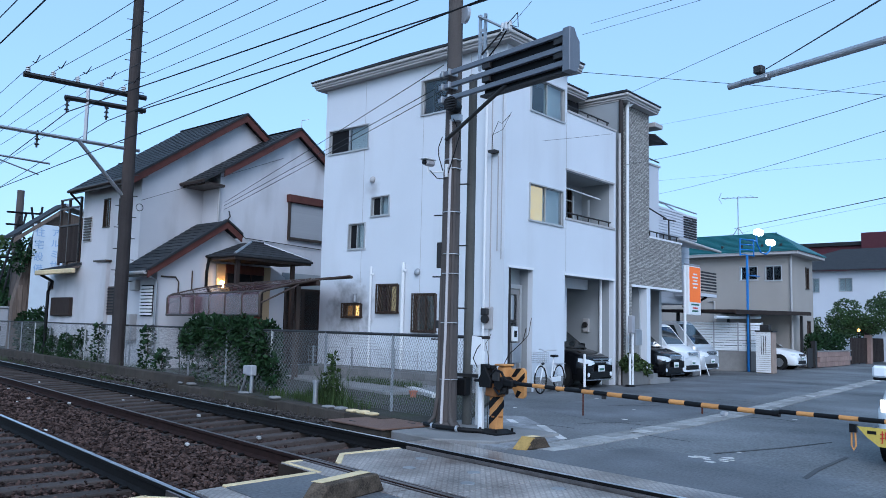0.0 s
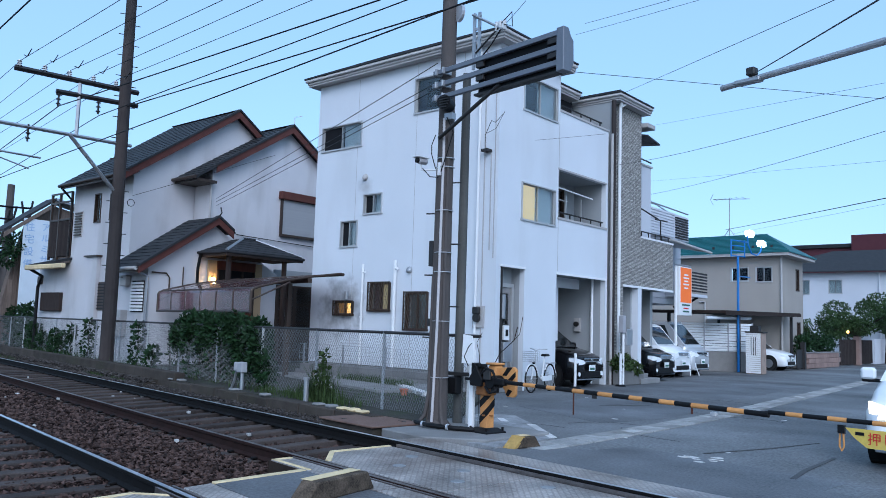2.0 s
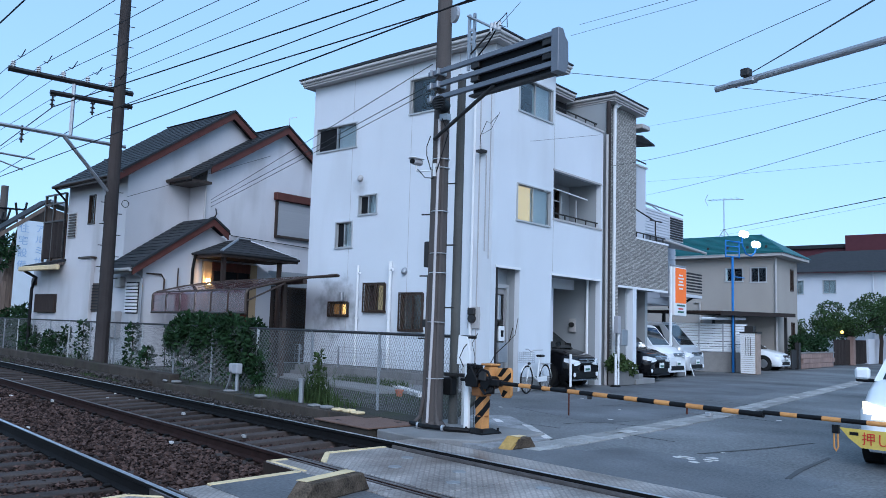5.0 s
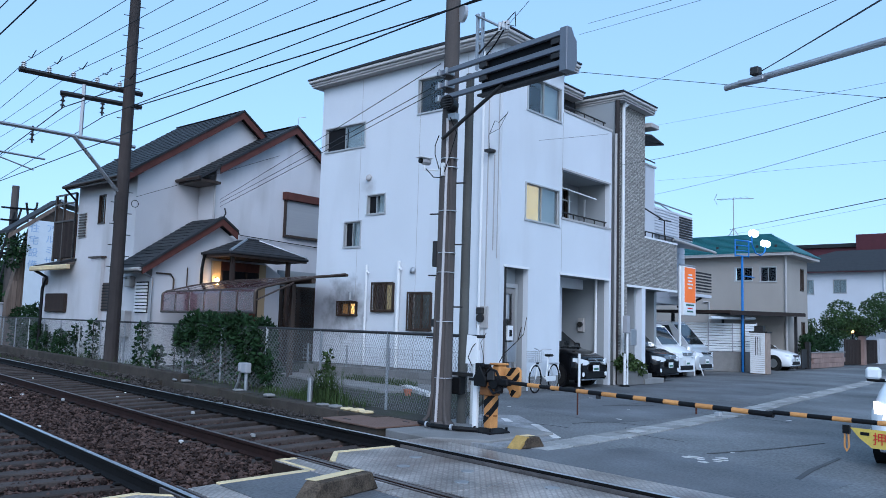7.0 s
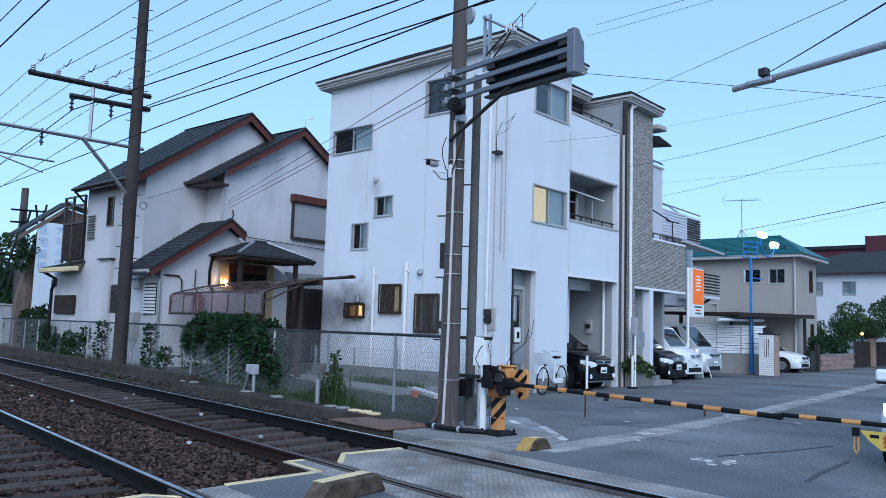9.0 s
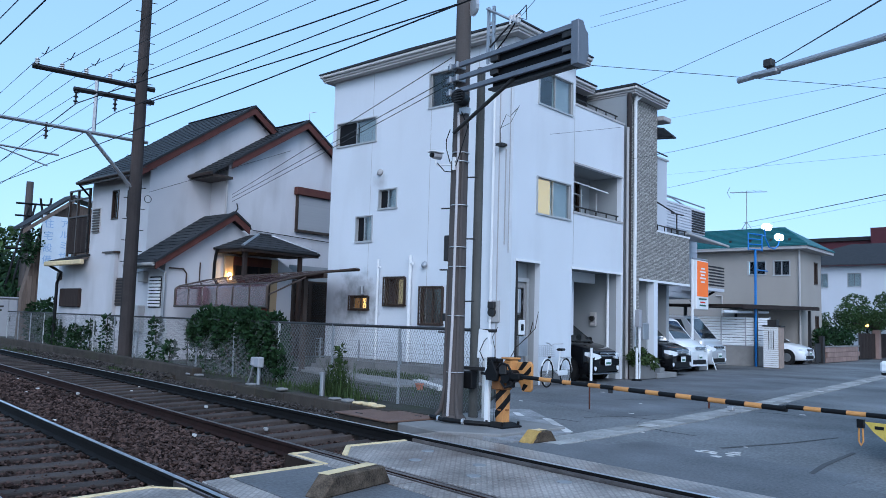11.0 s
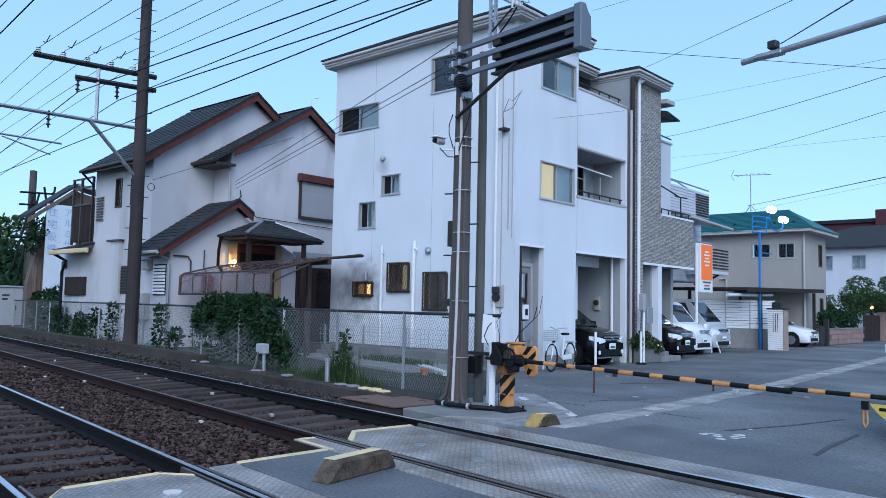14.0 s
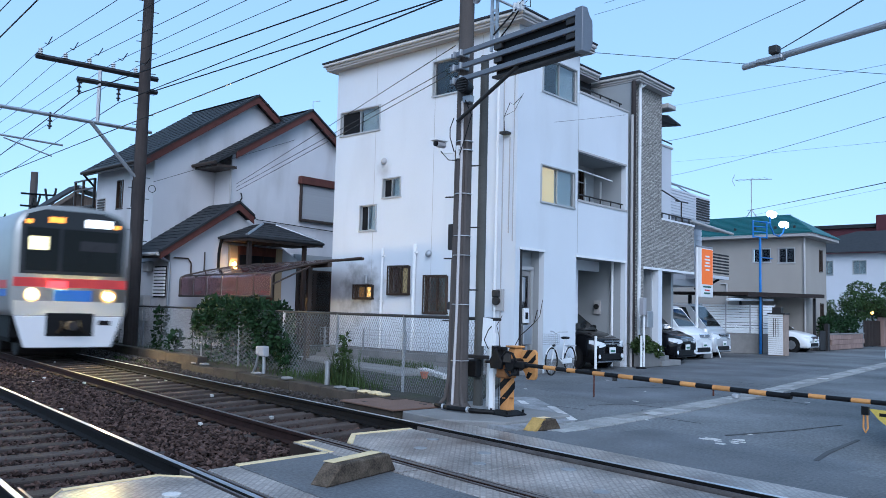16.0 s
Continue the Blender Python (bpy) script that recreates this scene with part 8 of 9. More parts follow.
part("box", box(B(), (-10.85, 20.98, 1.15), (-10.65, 21.35, 1.62), 0.015), GALV, ub)
part("box", box(B(), (-10.82, 20.8, 1.5), (-10.68, 20.98, 2.0), 0.015), CABINET, ub)
sl = thing("concrete_step", "pale concrete step under the pillar", "step", (-10.9, 22.4, 0))
part("slab", box(B(), (-11.2, 22.0, 0), (-10.7, 23.3, 0.16), 0.01), CONCRETE, sl)

# ---- signboard on the parking lot ----
sg = thing("signboard", "tall orange and white signboard on a pole", "signboard", (-13.15, 30.0, 0))
sx = -12.2
part("pole", tube(B(), (sx - 0.1, 28.1, 0), (sx - 0.1, 28.1, 4.05), 0.05), WHITE, sg)
part("case", box(B(), (sx - 0.12, 28.2, 2.22), (sx + 0.02, 29.3, 4.05), 0.02), WHITE, sg)
part("orange_panel", box(B(), (sx + 0.02, 28.26, 2.7), (sx + 0.03, 29.24, 4.01)), SIGN_ORANGE, sg, "lit orange panel")
bm = B()
for z, w in ((3.72, 0.35), (3.6, 0.5), (3.48, 0.35), (3.36, 0.5), (3.22, 0.35)):
    box(bm, (sx + 0.03, 28.75 - w / 2, z), (sx + 0.036, 28.75 + w / 2, z + 0.055))
part("panel_bars", bm, WHITE, sg, "plain white shapes")
bm = B()
for z, w, m in ((2.58, 0.7, 0), (2.34, 0.55, 0)):
    box(bm, (sx + 0.02, 28.75 - w / 2, z), (sx + 0.028, 28.75 + w / 2, z + 0.06))
part("small_bars", bm, PLATE_GREEN, sg, "dark bars of small lettering")
part("red_bar", box(B(), (sx + 0.02, 28.53, 2.46), (sx + 0.028, 28.98, 2.51)), RED_PRINT, sg)
part("frame_bar", tube(B(), (sx - 0.1, 28.1, 4.1), (sx, 29.25, 4.1), 0.03), GALV, sg)
ast = thing("a_board", "small folding board standing on the asphalt", "folding sign", (-11.9, 28.6, 0))
part("leg", tube(B(), (-11.9, 28.5, 0), (-11.95, 28.55, 0.9), 0.02), WHITE, ast)
part("leg", tube(B(), (-11.75, 28.95, 0), (-11.92, 28.6, 0.9), 0.02), WHITE, ast)
part("weight", box(B(), (-12.1, 27.8, 0), (-11.9, 28.6, 0.35), 0.02), BLOCKWORK, ast)

# ---- blue street lamp ----
bl = thing("street_lamp", "bright blue street lamp post with two lit white lamps", "street lamp", (-12.0, 33.75, 0))
part("post", tube(B(), (-12.0, 33.75, 0), (-12.0, 33.75, 4.9), 0.055, 0.05), BLUE, bl)
for dx in (-0.16, 0.16):
    part("ladder_rail", tube(B(), (-12.0 + dx, 33.75 + dx * 2.2, 4.85), (-12.0 + dx, 33.75 + dx * 2.2, 5.6), 0.03), BLUE, bl)
for k in range(4):
    part("rung", tube(B(), (-12.16, 33.4, 4.9 + 0.22 * k), (-11.84, 34.1, 4.9 + 0.22 * k), 0.025), BLUE, bl)
part("lamp_arm", pipe(B(), [(-12.0, 34.9, 5.9), (-12.0, 35.0, 5.5), (-11.95, 35.3, 5.15), (-11.9, 35.8, 5.1), (-11.9, 36.3, 5.3), (-11.9, 36.5, 5.6)], 0.035, 7), BLUE, bl)
part("lamp_arm", tube(B(), (-12.0, 33.75, 5.55), (-12.0, 34.95, 5.6), 0.035), BLUE, bl)
part("cross_bar", tube(B(), (-12.0, 33.75, 4.05), (-12.0, 35.2, 4.08), 0.025), BLUE, bl)
for y, z in ((35.2, 6.02), (36.75, 5.72)):
    part("lamp_head", box(B(), (-12.15, y - 0.27, z - 0.14), (-11.85, y + 0.27, z + 0.14), 0.07), LAMP_WHITE, bl, "glowing white lamp head")

# ---- buildings along the street ----
sh_ = thing("siding_house", "white clapboard building with slatted roof terrace and balcony", "house", (-13, 29, 0))
part("wall", box(B(), (-19, 26.4, 2.7), (-13.6, 31.5, 5.25)), PALE_WALL, sh_)
part("wall", box(B(), (-19, 26.4, 0), (-16.4, 31.5, 2.7)), PALE_WALL, sh_)
for k in range(12, 24):
    part("siding_board", box(B(), (-13.6, 26.4, 0.2 + 0.21 * k), (-13.575, 31.5, 0.2 + 0.21 * k + 0.185)), PALE_WALL, sh_)
    part("siding_board", box(B(), (-19, 26.375, 0.2 + 0.21 * k), (-13.6, 26.4, 0.2 + 0.21 * k + 0.185)), PALE_WALL, sh_)
pnt = part("penthouse", box(B(), (-19, 27.4, 5.25), (-13.03, 31.0, 6.25)), PALE_WALL, sh_, "slatted roof penthouse")
for k in range(9):
    part("slat", box(B(), (-19, 27.36, 5.3 + 0.11 * k), (-13.0, 27.4, 5.3 + 0.11 * k + 0.075)), PALE_WALL, pnt)
    part("slat", box(B(), (-13.03, 27.4, 5.3 + 0.11 * k), (-12.99, 29.6, 5.3 + 0.11 * k + 0.075)), PALE_WALL, pnt)
    part("dark_slat", box(B(), (-13.03, 29.7, 5.3 + 0.1 * k), (-12.98, 30.9, 5.3 + 0.1 * k + 0.05)), SLATE_WALL, pnt)
part("terrace_rail", pipe(B(), [(-14.5, 27.4, 6.45), (-13.05, 27.4, 6.45), (-13.05, 31.0, 6.4)], 0.03, 6), GALV, sh_)
part("roof_bracket", pipe(B(), [(-14.3, 27.4, 6.9), (-13.3, 28.6, 6.5), (-13.2, 29.4, 6.3)], 0.03, 6), GALV, sh_)
part("awning", prism(B(), [(-13.6, 26.9, 5.05), (-12.0, 26.9, 4.9), (-12.0, 30.8, 4.75), (-13.6, 30.8, 5.05)], (0, 0, 0.07)), GALV, sh_, "sloping grey awning")
part("awning_edge", tube(B(), (-12.0, 26.9, 4.9), (-12.0, 30.8, 4.76), 0.05), FASCIA, sh_)
blc = part("balcony", box(B(), (-13.6, 30.0, 3.0), (-12.5, 31.65, 3.12)), PALE_WALL, sh_, "white slatted balcony")
for k in range(7):
    part("slat", box(B(), (-13.6, 29.96, 3.12 + 0.13 * k), (-12.5, 30.0, 3.12 + 0.13 * k + 0.115)), PALE_WALL, blc)
    part("dark_slat", box(B(), (-12.53, 30.1, 3.2 + 0.12 * k), (-12.48, 31.6, 3.2 + 0.12 * k + 0.06)), SLATE_WALL, blc)
part("balcony_bracket", pipe(B(), [(-13.5, 30.6, 2.6), (-13.0, 30.8, 2.75), (-12.6, 30.9, 3.0)], 0.05, 6), BLACK, blc)
window(sh_, "x", 26.36, -15.6, -14.3, 2.95, 3.75, ALU)
window(sh_, "y", -13.56, 29.6, 30.2, 3.6, 4.6, BROWN_ALU)

sf = thing("siding_fence", "white corrugated fence on a grey block wall", "fence", (-12.5, 32, 0))
FM = Matrix.Translation((-15.5, 30.9, 0)) @ pose(0, 0, 0, 0, 0, math.degrees(math.atan2(34.3 - 30.9, -11.6 + 15.5)))
FL = math.hypot(3.4, 3.9)
part("block_wall", box(B(), (0, 0, 0), (FL, 0.15, 0.84), 0.01, FM), BLOCKWORK, sf, "grey block base wall")
for k in range(11):
    part("fence_board", box(B(), (0, -0.03, 0.86 + 0.108 * k), (FL, 0.01, 0.86 + 0.108 * k + 0.09), 0.008, FM), FENCE_WHITE, sf)
for k in range(6):
    part("fence_post", box(B(), (0.03 + k * (FL - 0.06) / 5 - 0.025, -0.05, 0.84), (0.03 + k * (FL - 0.06) / 5 + 0.025, -0.03, 2.07), 0, FM), GALV, sf)
pb = thing("gate_pillar", "white-striped brick gate pillar with dark slots", "pillar", (-11.1, 33.2, 0))
part("core", box(B(), (-11.42, 33.0, 0), (-10.78, 33.5, 1.66), 0.01), BRICK_TAN, pb)
for k in range(20):
    part("brick_course", box(B(), (-11.43, 32.985, 0.03 + 0.082 * k), (-10.84, 33.0, 0.03 + 0.082 * k + 0.07)), WHITE, pb)
for k in range(3):
    part("slot", box(B(), (-11.22 + 0.09 * k, 32.975, 0.75), (-11.2 + 0.09 * k, 32.985, 1.5)), BLACK, pb)
part("cap", box(B(), (-11.46, 32.96, 1.66), (-10.74, 33.54, 1.72)), DARK_STEEL, pb)
bpt = part("post_top", box(B(), (-11.3, 33.1, 1.72), (-10.95, 33.4, 1.95)), DARK_STEEL, pb)
sc = thing("street_carport", "flat brown carport roof on steel posts", "carport", (-12.5, 37, 0))
part("roof", prism(B(), [(-15.5, 32.0, 2.42), (-11.9, 32.0, 2.42), (-11.5, 40.8, 2.58), (-15.5, 40.8, 2.58)], (0, 0, 0.12)), WOOD_DARK, sc)
part("edge", prism(B(), [(-11.9, 32.0, 2.36), (-11.5, 40.8, 2.52), (-11.5, 40.8, 2.68), (-11.9, 32.0, 2.52)], (0.04, 0, 0)), WOOD_DARK, sc)
for x, y in ((-12.0, 33.8), (-11.75, 40.2), (-15.2, 34), (-15.2, 40)):
    part("post", box(B(), (x - 0.06, y - 0.06, 0), (x + 0.06, y + 0.06, 2.5)), DARK_STEEL, sc)
part("gutter_pipe", tube(B(), (-12.3, 31.0, 2.2), (-12.1, 35.5, 2.3), 0.06), FENCE_WHITE, sc)

ch = thing("cream_house", "cream rendered two-storey house with a green metal hip roof", "house", (-14, 42, 0))
part("wall", wall(B(), -19.5, -12.15, 0, 5.5, 0.2, [(-14.6, -13.7, 4.25, 4.95), (-13.35, -12.55, 4.2, 4.95)], "x", 40.0), CREAM_WALL, ch)
part("wall", wall(B(), 40.2, 43.6, 0, 5.5, 0.2, [(42.4, 42.9, 3.9, 5.0), (42.5, 43.0, 1.2, 2.3)], "y", -12.15), CREAM_WALL, ch)
window(ch, "x", 40.0, -14.6, -13.7, 4.25, 4.95, ALU)
window(ch, "x", 40.0, -13.35, -12.55, 4.2, 4.95, ALU)
window(ch, "y", -12.15, 42.4, 42.9, 3.9, 5.0, BROWN_ALU)
window(ch, "y", -12.15, 42.5, 43.0, 1.2, 2.3, BROWN_ALU)
part("eave", box(B(), (-20, 39.5, 5.45), (-11.65, 44.1, 5.6), 0.01), FASCIA, ch)
for pts in ([(-20, 39.45, 5.6), (-11.6, 39.45, 5.6), (-13.4, 41.8, 6.75), (-16.8, 41.8, 6.75), (-20, 41.8, 6.75)], [(-11.6, 39.45, 5.6), (-11.6, 44.15, 5.6), (-13.4, 41.8, 6.75)]):
    part("roof", prism(B(), pts, (0, 0, 0.06)), ROOF_GREEN, ch, "green metal hip roof")
for k in range(14):
    t0 = k / 14
    part("roof_seam", prism(B(), [(-20, 39.45 + 2.35 * t0, 5.67 + 1.15 * t0), (-11.6 - 1.8 * t0, 39.45 + 2.35 * t0, 5.67 + 1.15 * t0), (-11.6 - 1.8 * t0, 39.5 + 2.35 * t0, 5.7 + 1.15 * t0), (-20, 39.5 + 2.35 * t0, 5.7 + 1.15 * t0)], (0, 0, 0.025)), ROOF_GREEN, ch)
for x in (-15.5, -14.5, -13.5, -12.6):
    part("snow_stop", box(B(), (x, 39.9, 5.87), (x + 0.1, 40.0, 6.02)), DARK_STEEL, ch)
part("downpipe", tube(B(), (-12.1, 39.93, 0), (-12.1, 39.93, 5.45), 0.05), FASCIA, ch)
part("downpipe", pipe(B(), [(-16.2, 39.95, 3.2), (-15.9, 39.95, 3.2), (-15.9, 39.95, 1.8)], 0.05), FASCIA, ch)
ae = part("aerial_mast", tube(B(), (-15.3, 41.8, 6.6), (-15.3, 41.8, 8.85), 0.025), GALV, ch, "tall television aerial")
part("aerial_boom", tube(B(), (-16.1, 41.6, 8.8), (-14.3, 42.0, 8.75), 0.018), GALV, ae)
for k in range(6):
    part("aerial_rod", tube(B(), (-16.05 + 0.3 * k, 41.5, 8.8), (-16.05 + 0.3 * k, 42.1, 8.8), 0.01, n=4), GALV, ae)
part("aerial_reflector", pipe(B(), [(-16.1, 41.6, 9.1), (-16.25, 41.6, 8.8), (-16.1, 41.6, 8.5)], 0.015, 5), GALV, ae)
for dx in (-0.3, 0.3):
    part("aerial_leg", tube(B(), (-15.3 + dx, 41.8, 6.75), (-15.3, 41.8, 7.2), 0.02), GALV, ae)

ph = thing("pale_house", "pale blue-white two-storey house with a dark tiled roof", "house", (-12, 64, 0))
part("wall", wall(B(), -20.5, -6.0, 0, 6.3, 0.2, [(-17.6, -16.8, 4.72, 5.77), (-15.5, -14.6, 4.78, 5.77)], "x", 62.0), PALE_WALL, ph)
part("wall", box(B(), (-6.2, 62.2, 0), (-6.0, 69, 6.3)), PALE_WALL, ph)
window(ph, "x", 62.0, -17.6, -16.8, 4.72, 5.77, ALU, (FROST_SKY, FROST_SKY))
window(ph, "x", 62.0, -15.5, -14.6, 4.78, 5.77, ALU, (FROST_SKY, FROST_SKY))
for pts in ([(-21, 61.4, 6.3), (-5.6, 61.4, 6.3), (-9.5, 65.2, 8.1), (-16.0, 65.2, 8.1)], [(-5.6, 61.4, 6.3), (-5.6, 69.4, 6.3), (-9.5, 65.2, 8.1)], [(-21, 69.4, 6.3), (-21, 61.4, 6.3), (-16.0, 65.2, 8.1)]):
    part("roof", prism(B(), pts, (0, 0, 0.08)), ROOF_DARK, ph, "dark tiled hip roof")
part("downpipe", tube(B(), (-12.2, 61.94, 0), (-12.2, 61.94, 6.3), 0.06), PALE_WALL, ph)
mb = thing("maroon_building", "distant maroon-clad block with flat roofs", "building", (-12, 72, 0))
part("wall", box(B(), (-15.75, 70, 0), (0, 82, 9.95), 0.02), MAROON, mb)
part("wall", box(B(), (-24, 70.5, 0), (-15.75, 82, 9.0), 0.02), MAROON, mb)
part("roof", box(B(), (-24.2, 70.3, 9.0), (-15.75, 82, 9.3)), ROOF_DARK, mb)
gwl = thing("garden_wall", "low pinkish block garden wall with plants on top", "garden wall", (-11.5, 44, 0))
y = 41.5
while y < 47.4:
    for row in range(3):
        part("block", box(B(), (-11.6, y + 0.3 * (row % 2), 0.02 + 0.25 * row), (-11.4, y + 0.3 * (row % 2) + 0.59, 0.02 + 0.25 * row + 0.24), 0.008), BLOCK_PINK, gwl)
    y += 0.6
part("coping", box(B(), (-11.62, 41.4, 0.77), (-11.38, 47.8, 0.83)), CONCRETE, gwl)
part("gate_post", box(B(), (-11.6, 41.1, 0), (-11.4, 41.35, 1.3)), DARK_STEEL, gwl)
part("gate", box(B(), (-11.55, 40.2, 0.05), (-11.5, 41.1, 0.95)), DARK_STEEL, gwl)
wf = thing("board_fence", "dark timber board fence along the street", "fence", (-11.6, 53, 0))
for k in range(24):
    part("board", box(B(), (-11.65, 48.6 + 0.33 * k, 0.05), (-11.6, 48.6 + 0.33 * k + 0.3, 1.5)), WOOD_DARK, wf)
part("pillar", box(B(), (-11.75, 52.2, 0), (-11.4, 52.7, 1.7), 0.01), BLOCK_PINK, wf)
part("pale_wall_end", box(B(), (-11.7, 56.6, 0), (-11.5, 70, 1.6)), PALE_WALL, wf)


def tree(name, label, x, y, h, r, seed, leaves, size, mat):
    t = thing(name, label, "tree", (x, y, 0))
    rr = random.Random(seed)
    part("trunk", pipe(B(), [(x, y, -0.1), (x + 0.1, y, h * 0.3), (x - 0.05, y + 0.1, h * 0.55)], 0.12, 8), WOOD_DARK, t)
    blobs = []
    for k in range(12):
        a = rr.uniform(0, 6.28)
        q = rr.uniform(0.2, 1.0) * r
        c = (x + q * math.cos(a), y + q * math.sin(a), h * rr.uniform(0.5, 0.92) - 0.12 * q)
        part("limb", pipe(B(), [(x, y, h * 0.4), ((x + c[0]) / 2, (y + c[1]) / 2, (h * 0.45 + c[2]) / 2), c], 0.035, 5), WOOD_DARK, t)
        blobs.append((c, (r * rr.uniform(0.25, 0.42), r * rr.uniform(0.25, 0.42), h * rr.uniform(0.09, 0.15)), leaves // 12))
    foliage("crown", blobs, size, mat, t, seed=seed)
    return t


tree("garden_tree", "broad dark green garden tree over the fence", -11.8, 53.0, 4.5, 2.5, 71, 9600, 0.13, LEAF_TREE)
tree("garden_tree", "dark green garden tree beside the pale house", -11.2, 58.5, 4.9, 2.6, 72, 8400, 0.14, LEAF_TREE)
tree("garden_tree", "small green tree behind the garden wall", -12.9, 46.2, 2.7, 0.9, 73, 2400, 0.1, LEAF_TREE)
sb = thing("flower_bed", "leafy shrubs on the garden wall", "shrubs", (-11.8, 44.5, 0.6))
foliage("leaves", [((-11.9, 42.0 + 0.75 * k, 1.15 + 0.12 * (k % 3)), (0.5, 0.6, 0.42), 330) for k in range(8)], 0.15, LEAF, sb, seed=75)
gl = thing("garden_lamp", "small warm garden lamp glowing under the tree", "lamp", (-11.75, 51.0, 0))
part("lamp_post", tube(B(), (-11.75, 51.0, 0), (-11.75, 51.0, 1.85), 0.03), BLACK, gl)
bm = B()
bmesh.ops.create_uvsphere(bm, u_segments=12, v_segments=8, radius=0.09, matrix=Matrix.Translation((-11.75, 51.0, 1.95)))
part("lamp_globe", bm, LAMP_WARM_SMALL, gl, "glowing amber globe")
# low far town behind everything
rt = random.Random(5)
for k in range(16):
    x = -150 + 17 * k + rt.uniform(-4, 4)
    y = rt.uniform(120, 170)
    if -45 < x < 25 and y < 160:
        y += 25
    w, d, h = rt.uniform(8, 14), rt.uniform(8, 12), rt.uniform(4.2, 6.2)
    t = thing("far_house", "distant plain house with a dark roof", "house", (x, y, -0.4), group="houses far off")
    part("wall", box(B(), (x, y, -0.42), (x + w, y + d, h), 0.02), PALE_WALL if k % 2 else CREAM_WALL, t)
    part("roof", prism(B(), [(x - 0.5, y - 0.5, h), (x + w + 0.5, y - 0.5, h), (x + w / 2, y - 0.5, h + 1.8)], (0, d + 1, 0)), ROOF_DARK, t)

# ---- train ----
SPEED, FRONT = 29.6, -21.45


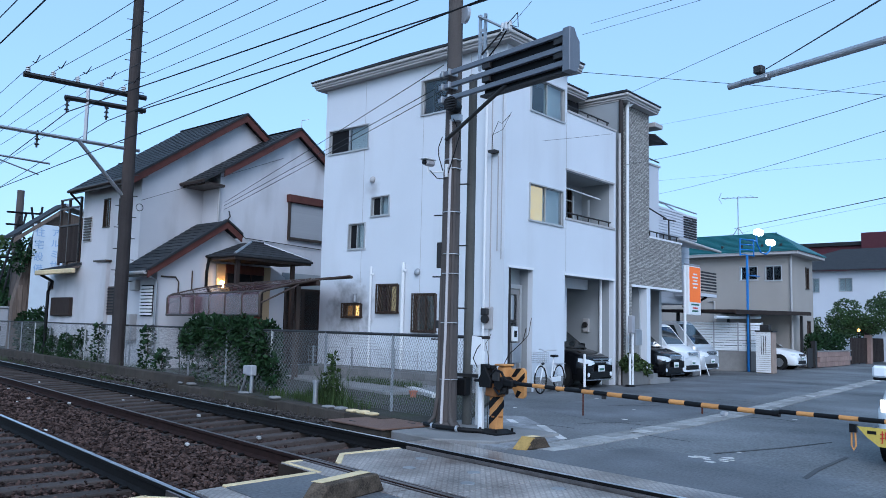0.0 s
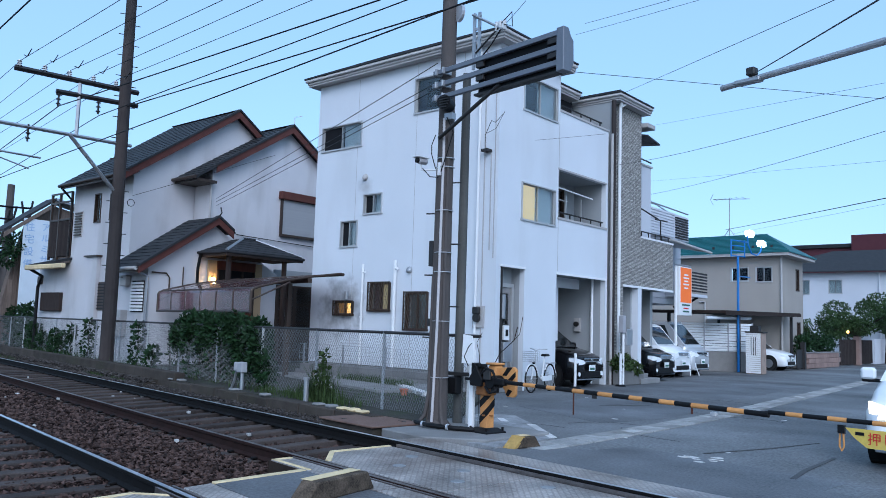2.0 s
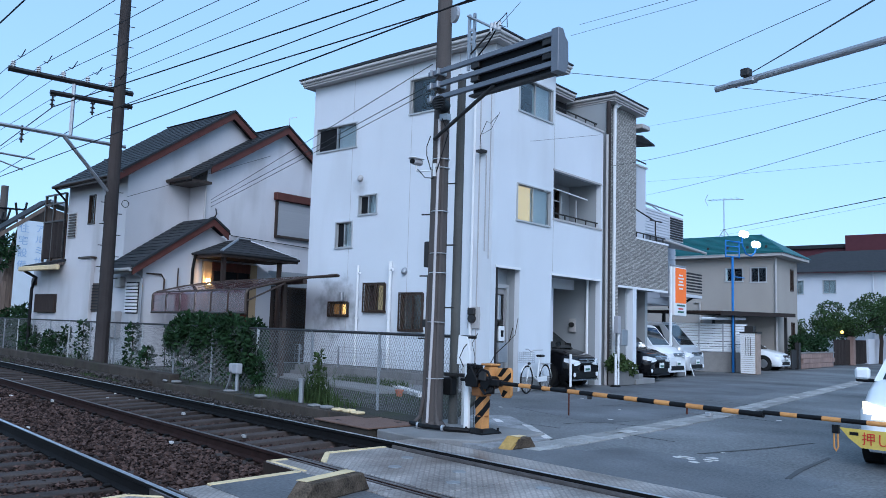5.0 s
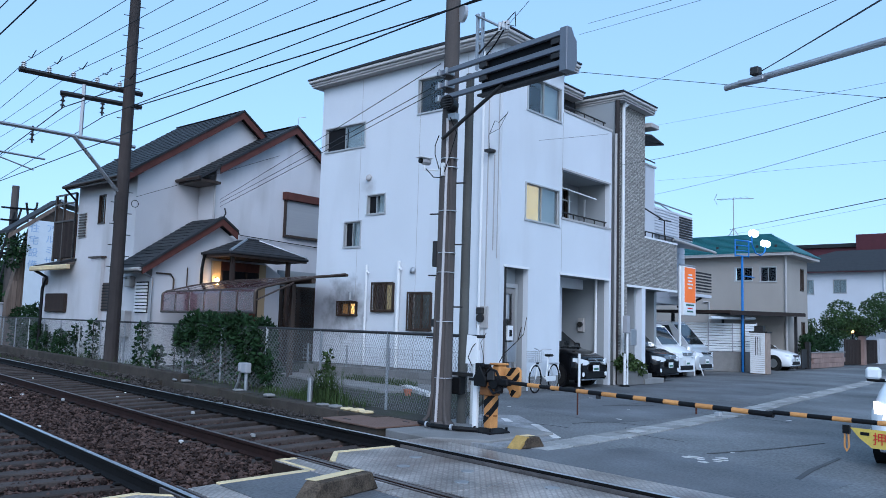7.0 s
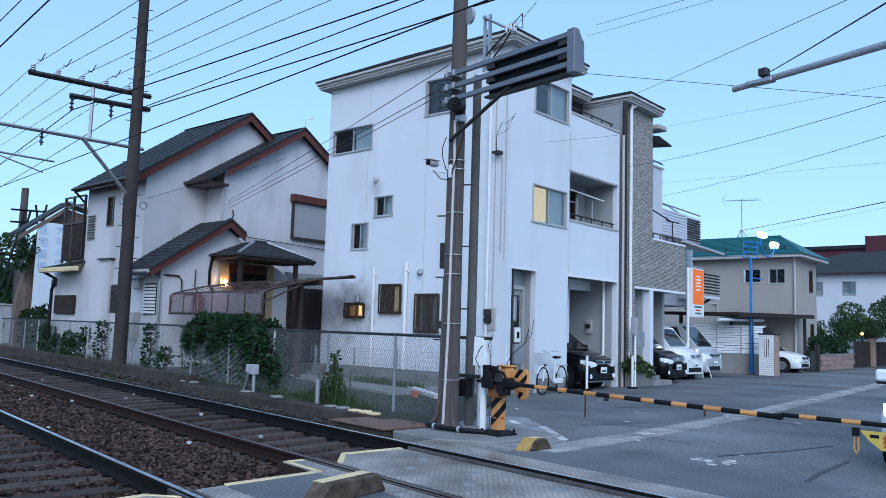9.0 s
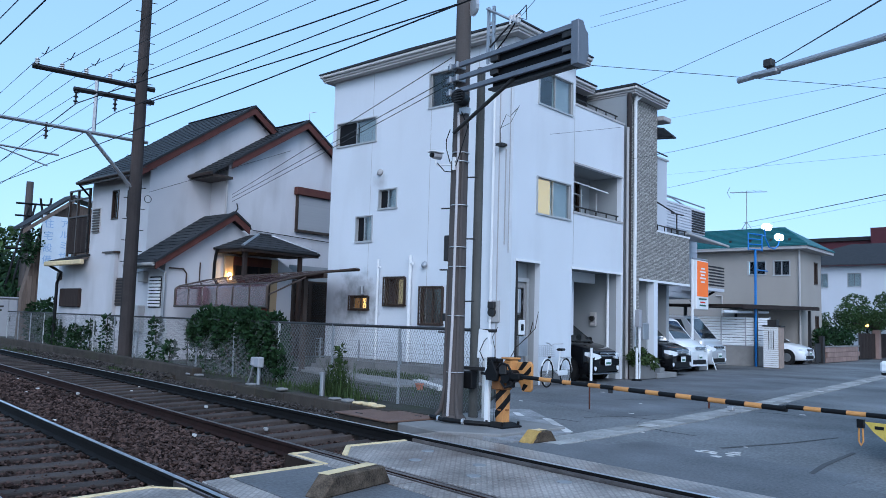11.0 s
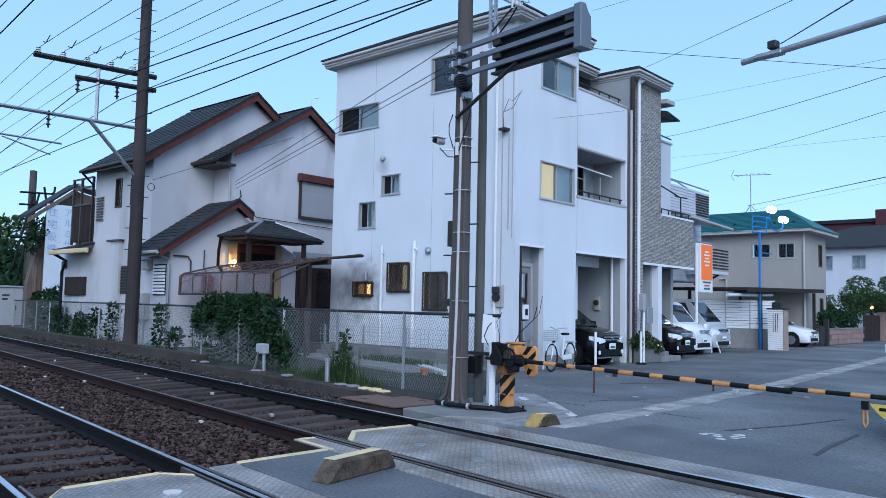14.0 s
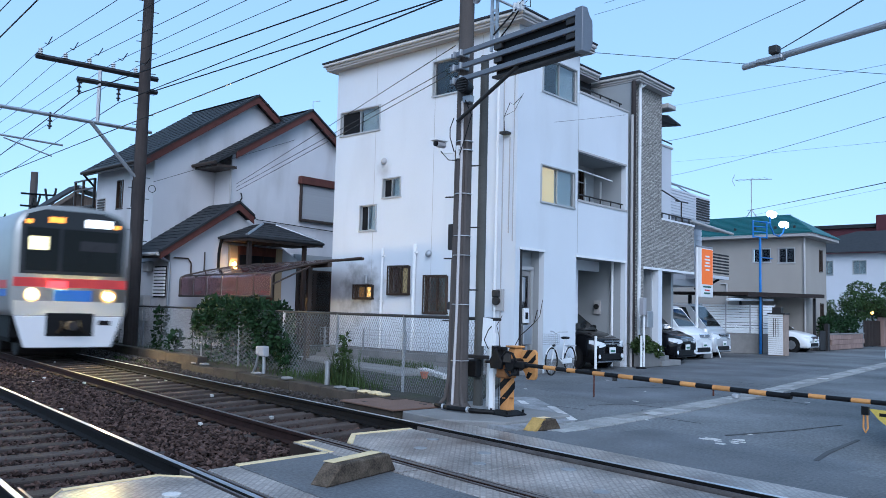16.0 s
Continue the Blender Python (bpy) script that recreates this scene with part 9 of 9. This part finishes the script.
def train_car(lead, label):
    """An 18 m railcar, its front end at the origin, running along +x."""
    t = thing("train" if lead else "train_car", label, "train")
    L = 18.0
    prof = [(-1.36, 1.08), (1.36, 1.08), (1.415, 1.25), (1.415, 3.15), (1.36, 3.45), (1.18, 3.68), (0.75, 3.83), (0, 3.88), (-0.75, 3.83), (-1.18, 3.68), (-1.36, 3.45), (-1.415, 3.15), (-1.415, 1.25)]
    bm = B()
    rings = [[(x, y * k, z) for y, z in prof] for x, k in ((-L, 1.0), (-0.25, 1.0), (-0.06, 0.985), (0.0, 0.965))]
    loft(bm, rings)
    smooth(part("body", bm, TRAIN_STEEL, t, "brushed pale steel body", local=True), 30)
    for sgn in (-1, 1):
        part("side_stripe", box(B(), (-L + 0.1, sgn * 1.416, 1.75), (-0.3, sgn * 1.426, 1.95)), TRAIN_RED, t, "red side stripe", local=True)
        part("side_stripe", box(B(), (-L + 0.1, sgn * 1.416, 1.55), (-0.3, sgn * 1.426, 1.72)), TRAIN_BLUE, t, "blue side stripe", local=True)
        for k in range(3):
            x = -2.2 - 5.2 * k
            part("door", box(B(), (x - 1.3, sgn * 1.418, 1.15), (x, sgn * 1.432, 3.05), 0.01), TRAIN_STEEL, t, local=True)
            part("side_window", box(B(), (x - 3.9, sgn * 1.418, 2.05), (x - 1.6, sgn * 1.43, 2.95), 0.01), TRAIN_GLASS, t, local=True)
    for x in (-3, -13.5):
        bg = part("bogie", box(B(), (x - 1.3, -1.0, 0.35), (x + 1.3, 1.0, 0.9), 0.03), BLACK, t, local=True)
        for dx in (-1.05, 1.05):
            part("wheelset", tube(B(), (x + dx, -0.8, 0.43), (x + dx, 0.8, 0.43), 0.43, n=20), DARK_STEEL, bg, local=True)
    part("underfloor", box(B(), (-L + 0.5, -1.2, 0.5), (-0.8, 1.2, 1.08), 0.02), BLACK, t, local=True)
    part("roof_unit", box(B(), (-11, -0.8, 3.85), (-7, 0.8, 4.1), 0.05), GALV, t, local=True)
    if lead:
        def face(nm, y0, y1, z0, z1, mat, out=0.012, lab="", bev=0.0):
            return part(nm, box(B(), (-0.02, y0, z0), (out, y1, z1), bev), mat, t, lab, local=True)
        part("front_mask", prism(B(), [(0.0, -1.22, 2.12), (0.0, 1.22, 2.12), (0.0, 1.24, 3.35), (0.0, 1.1, 3.6), (0.0, 0.7, 3.74), (0.0, -0.7, 3.74), (0.0, -1.1, 3.6), (0.0, -1.24, 3.35)], (0.02, 0, 0)), TRAIN_MASK, t, "black front mask", local=True)
        face("windscreen", -0.28, 1.12, 2.2, 3.28, TRAIN_GLASS, 0.026, bev=0.01)
        face("windscreen", -1.12, -0.34, 2.2, 3.28, TRAIN_GLASS, 0.026, bev=0.01)
        face("cab_light", -1.05, -0.6, 2.72, 3.05, CAB_GLOW, 0.03, "warm cab light seen through the windscreen")
        face("sun_blind", 0.15, 1.05, 2.75, 3.0, SLATE_WALL, 0.03)
        face("route_display", -0.62, -0.25, 3.42, 3.56, LED_ORANGE, 0.032, "lit orange display")
        face("destination_display", 0.25, 0.9, 3.36, 3.56, LED_WHITE, 0.032, "lit white destination display")
        for y in (-1.08, 1.02):
            face("marker_lamp", y - 0.07, y + 0.09, 3.36, 3.46, LED_ORANGE, 0.034, "amber marker lamp")
        face("red_band", -1.34, 1.34, 1.8, 2.03, TRAIN_RED, 0.014, "red front band")
        face("blue_band", -0.42, 0.5, 1.46, 1.74, TRAIN_BLUE, 0.014, "blue front band")
        face("red_lamp", -0.56, -0.12, 1.78, 1.96, LED_RED, 0.03, "lit red sign lamp")
        face("glow_tinted_apron", -1.3, 1.3, 1.1, 1.45, TRAIN_WHITE_GLOW, 0.012)
        for y in (-0.92, 0.9):
            # added glowing disc behind the lamp imitates its halo
            hb_ = part("headlight_halo", tube(B(), (0.0, y, 1.6), (0.035, y, 1.6), 0.17, n=20), LAMP_HALO, t, "glowing warm ring painting the headlight's halo", local=True)
            part("headlight", tube(B(), (0.03, y, 1.6), (0.05, y, 1.6), 0.075, n=18), TRAIN_LAMP, hb_, "blazing warm headlight", local=True)
        sk = part("skirt", prism(B(), [(-0.1, -1.28, 1.08), (-0.1, 1.28, 1.08), (-0.1, 1.02, 0.3), (-0.1, -1.02, 0.3)], (0.14, 0, 0), 0.01), TRAIN_SKIRT, t, "white front skirt", local=True)
        part("coupler_opening", box(B(), (0.02, -0.56, 0.58), (0.05, 0.56, 1.16)), BLACK, sk, local=True)
        part("coupler", tube(B(), (0.0, 0, 0.85), (0.35, 0, 0.85), 0.12, n=10), DARK_STEEL, sk, local=True)
        part("jumper_hole", box(B(), (0.04, 0.68, 0.86), (0.05, 0.98, 0.98)), BLACK, sk, local=True)
        for k, (y, z) in enumerate(((-0.2, 0.95), (0.2, 0.98))):
            part("jumper_hose", pipe(B(), [(0.05, y, z), (0.2, y, z - 0.15), (0.1, y * 1.5, z - 0.3)], 0.03, 5), BLACK, sk, local=True)
        part("wiper", tube(B(), (0.035, 0.1, 2.2), (0.035, 0.55, 2.9), 0.01, n=5), BLACK, t, local=True)
    return t


train = train_car(True, "steel commuter train with red and blue bands and lit headlights")
train_b = train_car(False, "pale steel commuter train car with red and blue side stripes")
YAW = math.degrees(math.atan2(RD.y, RD.x))


def motions():
    """The train runs in from the far end of the line."""
    for ob, back in ((train, 0.0), (train_b, 18.4)):
        walk(ob, [(t, Matrix.Translation(tp(FRONT + SPEED * (t - 16.0) - back, 5.655, 0.03)) @ pose(0, 0, 0, 0, 0, YAW)) for t in (0.0, 8.0, 12.0, 15.0, 15.5, 16.0)])


motions()
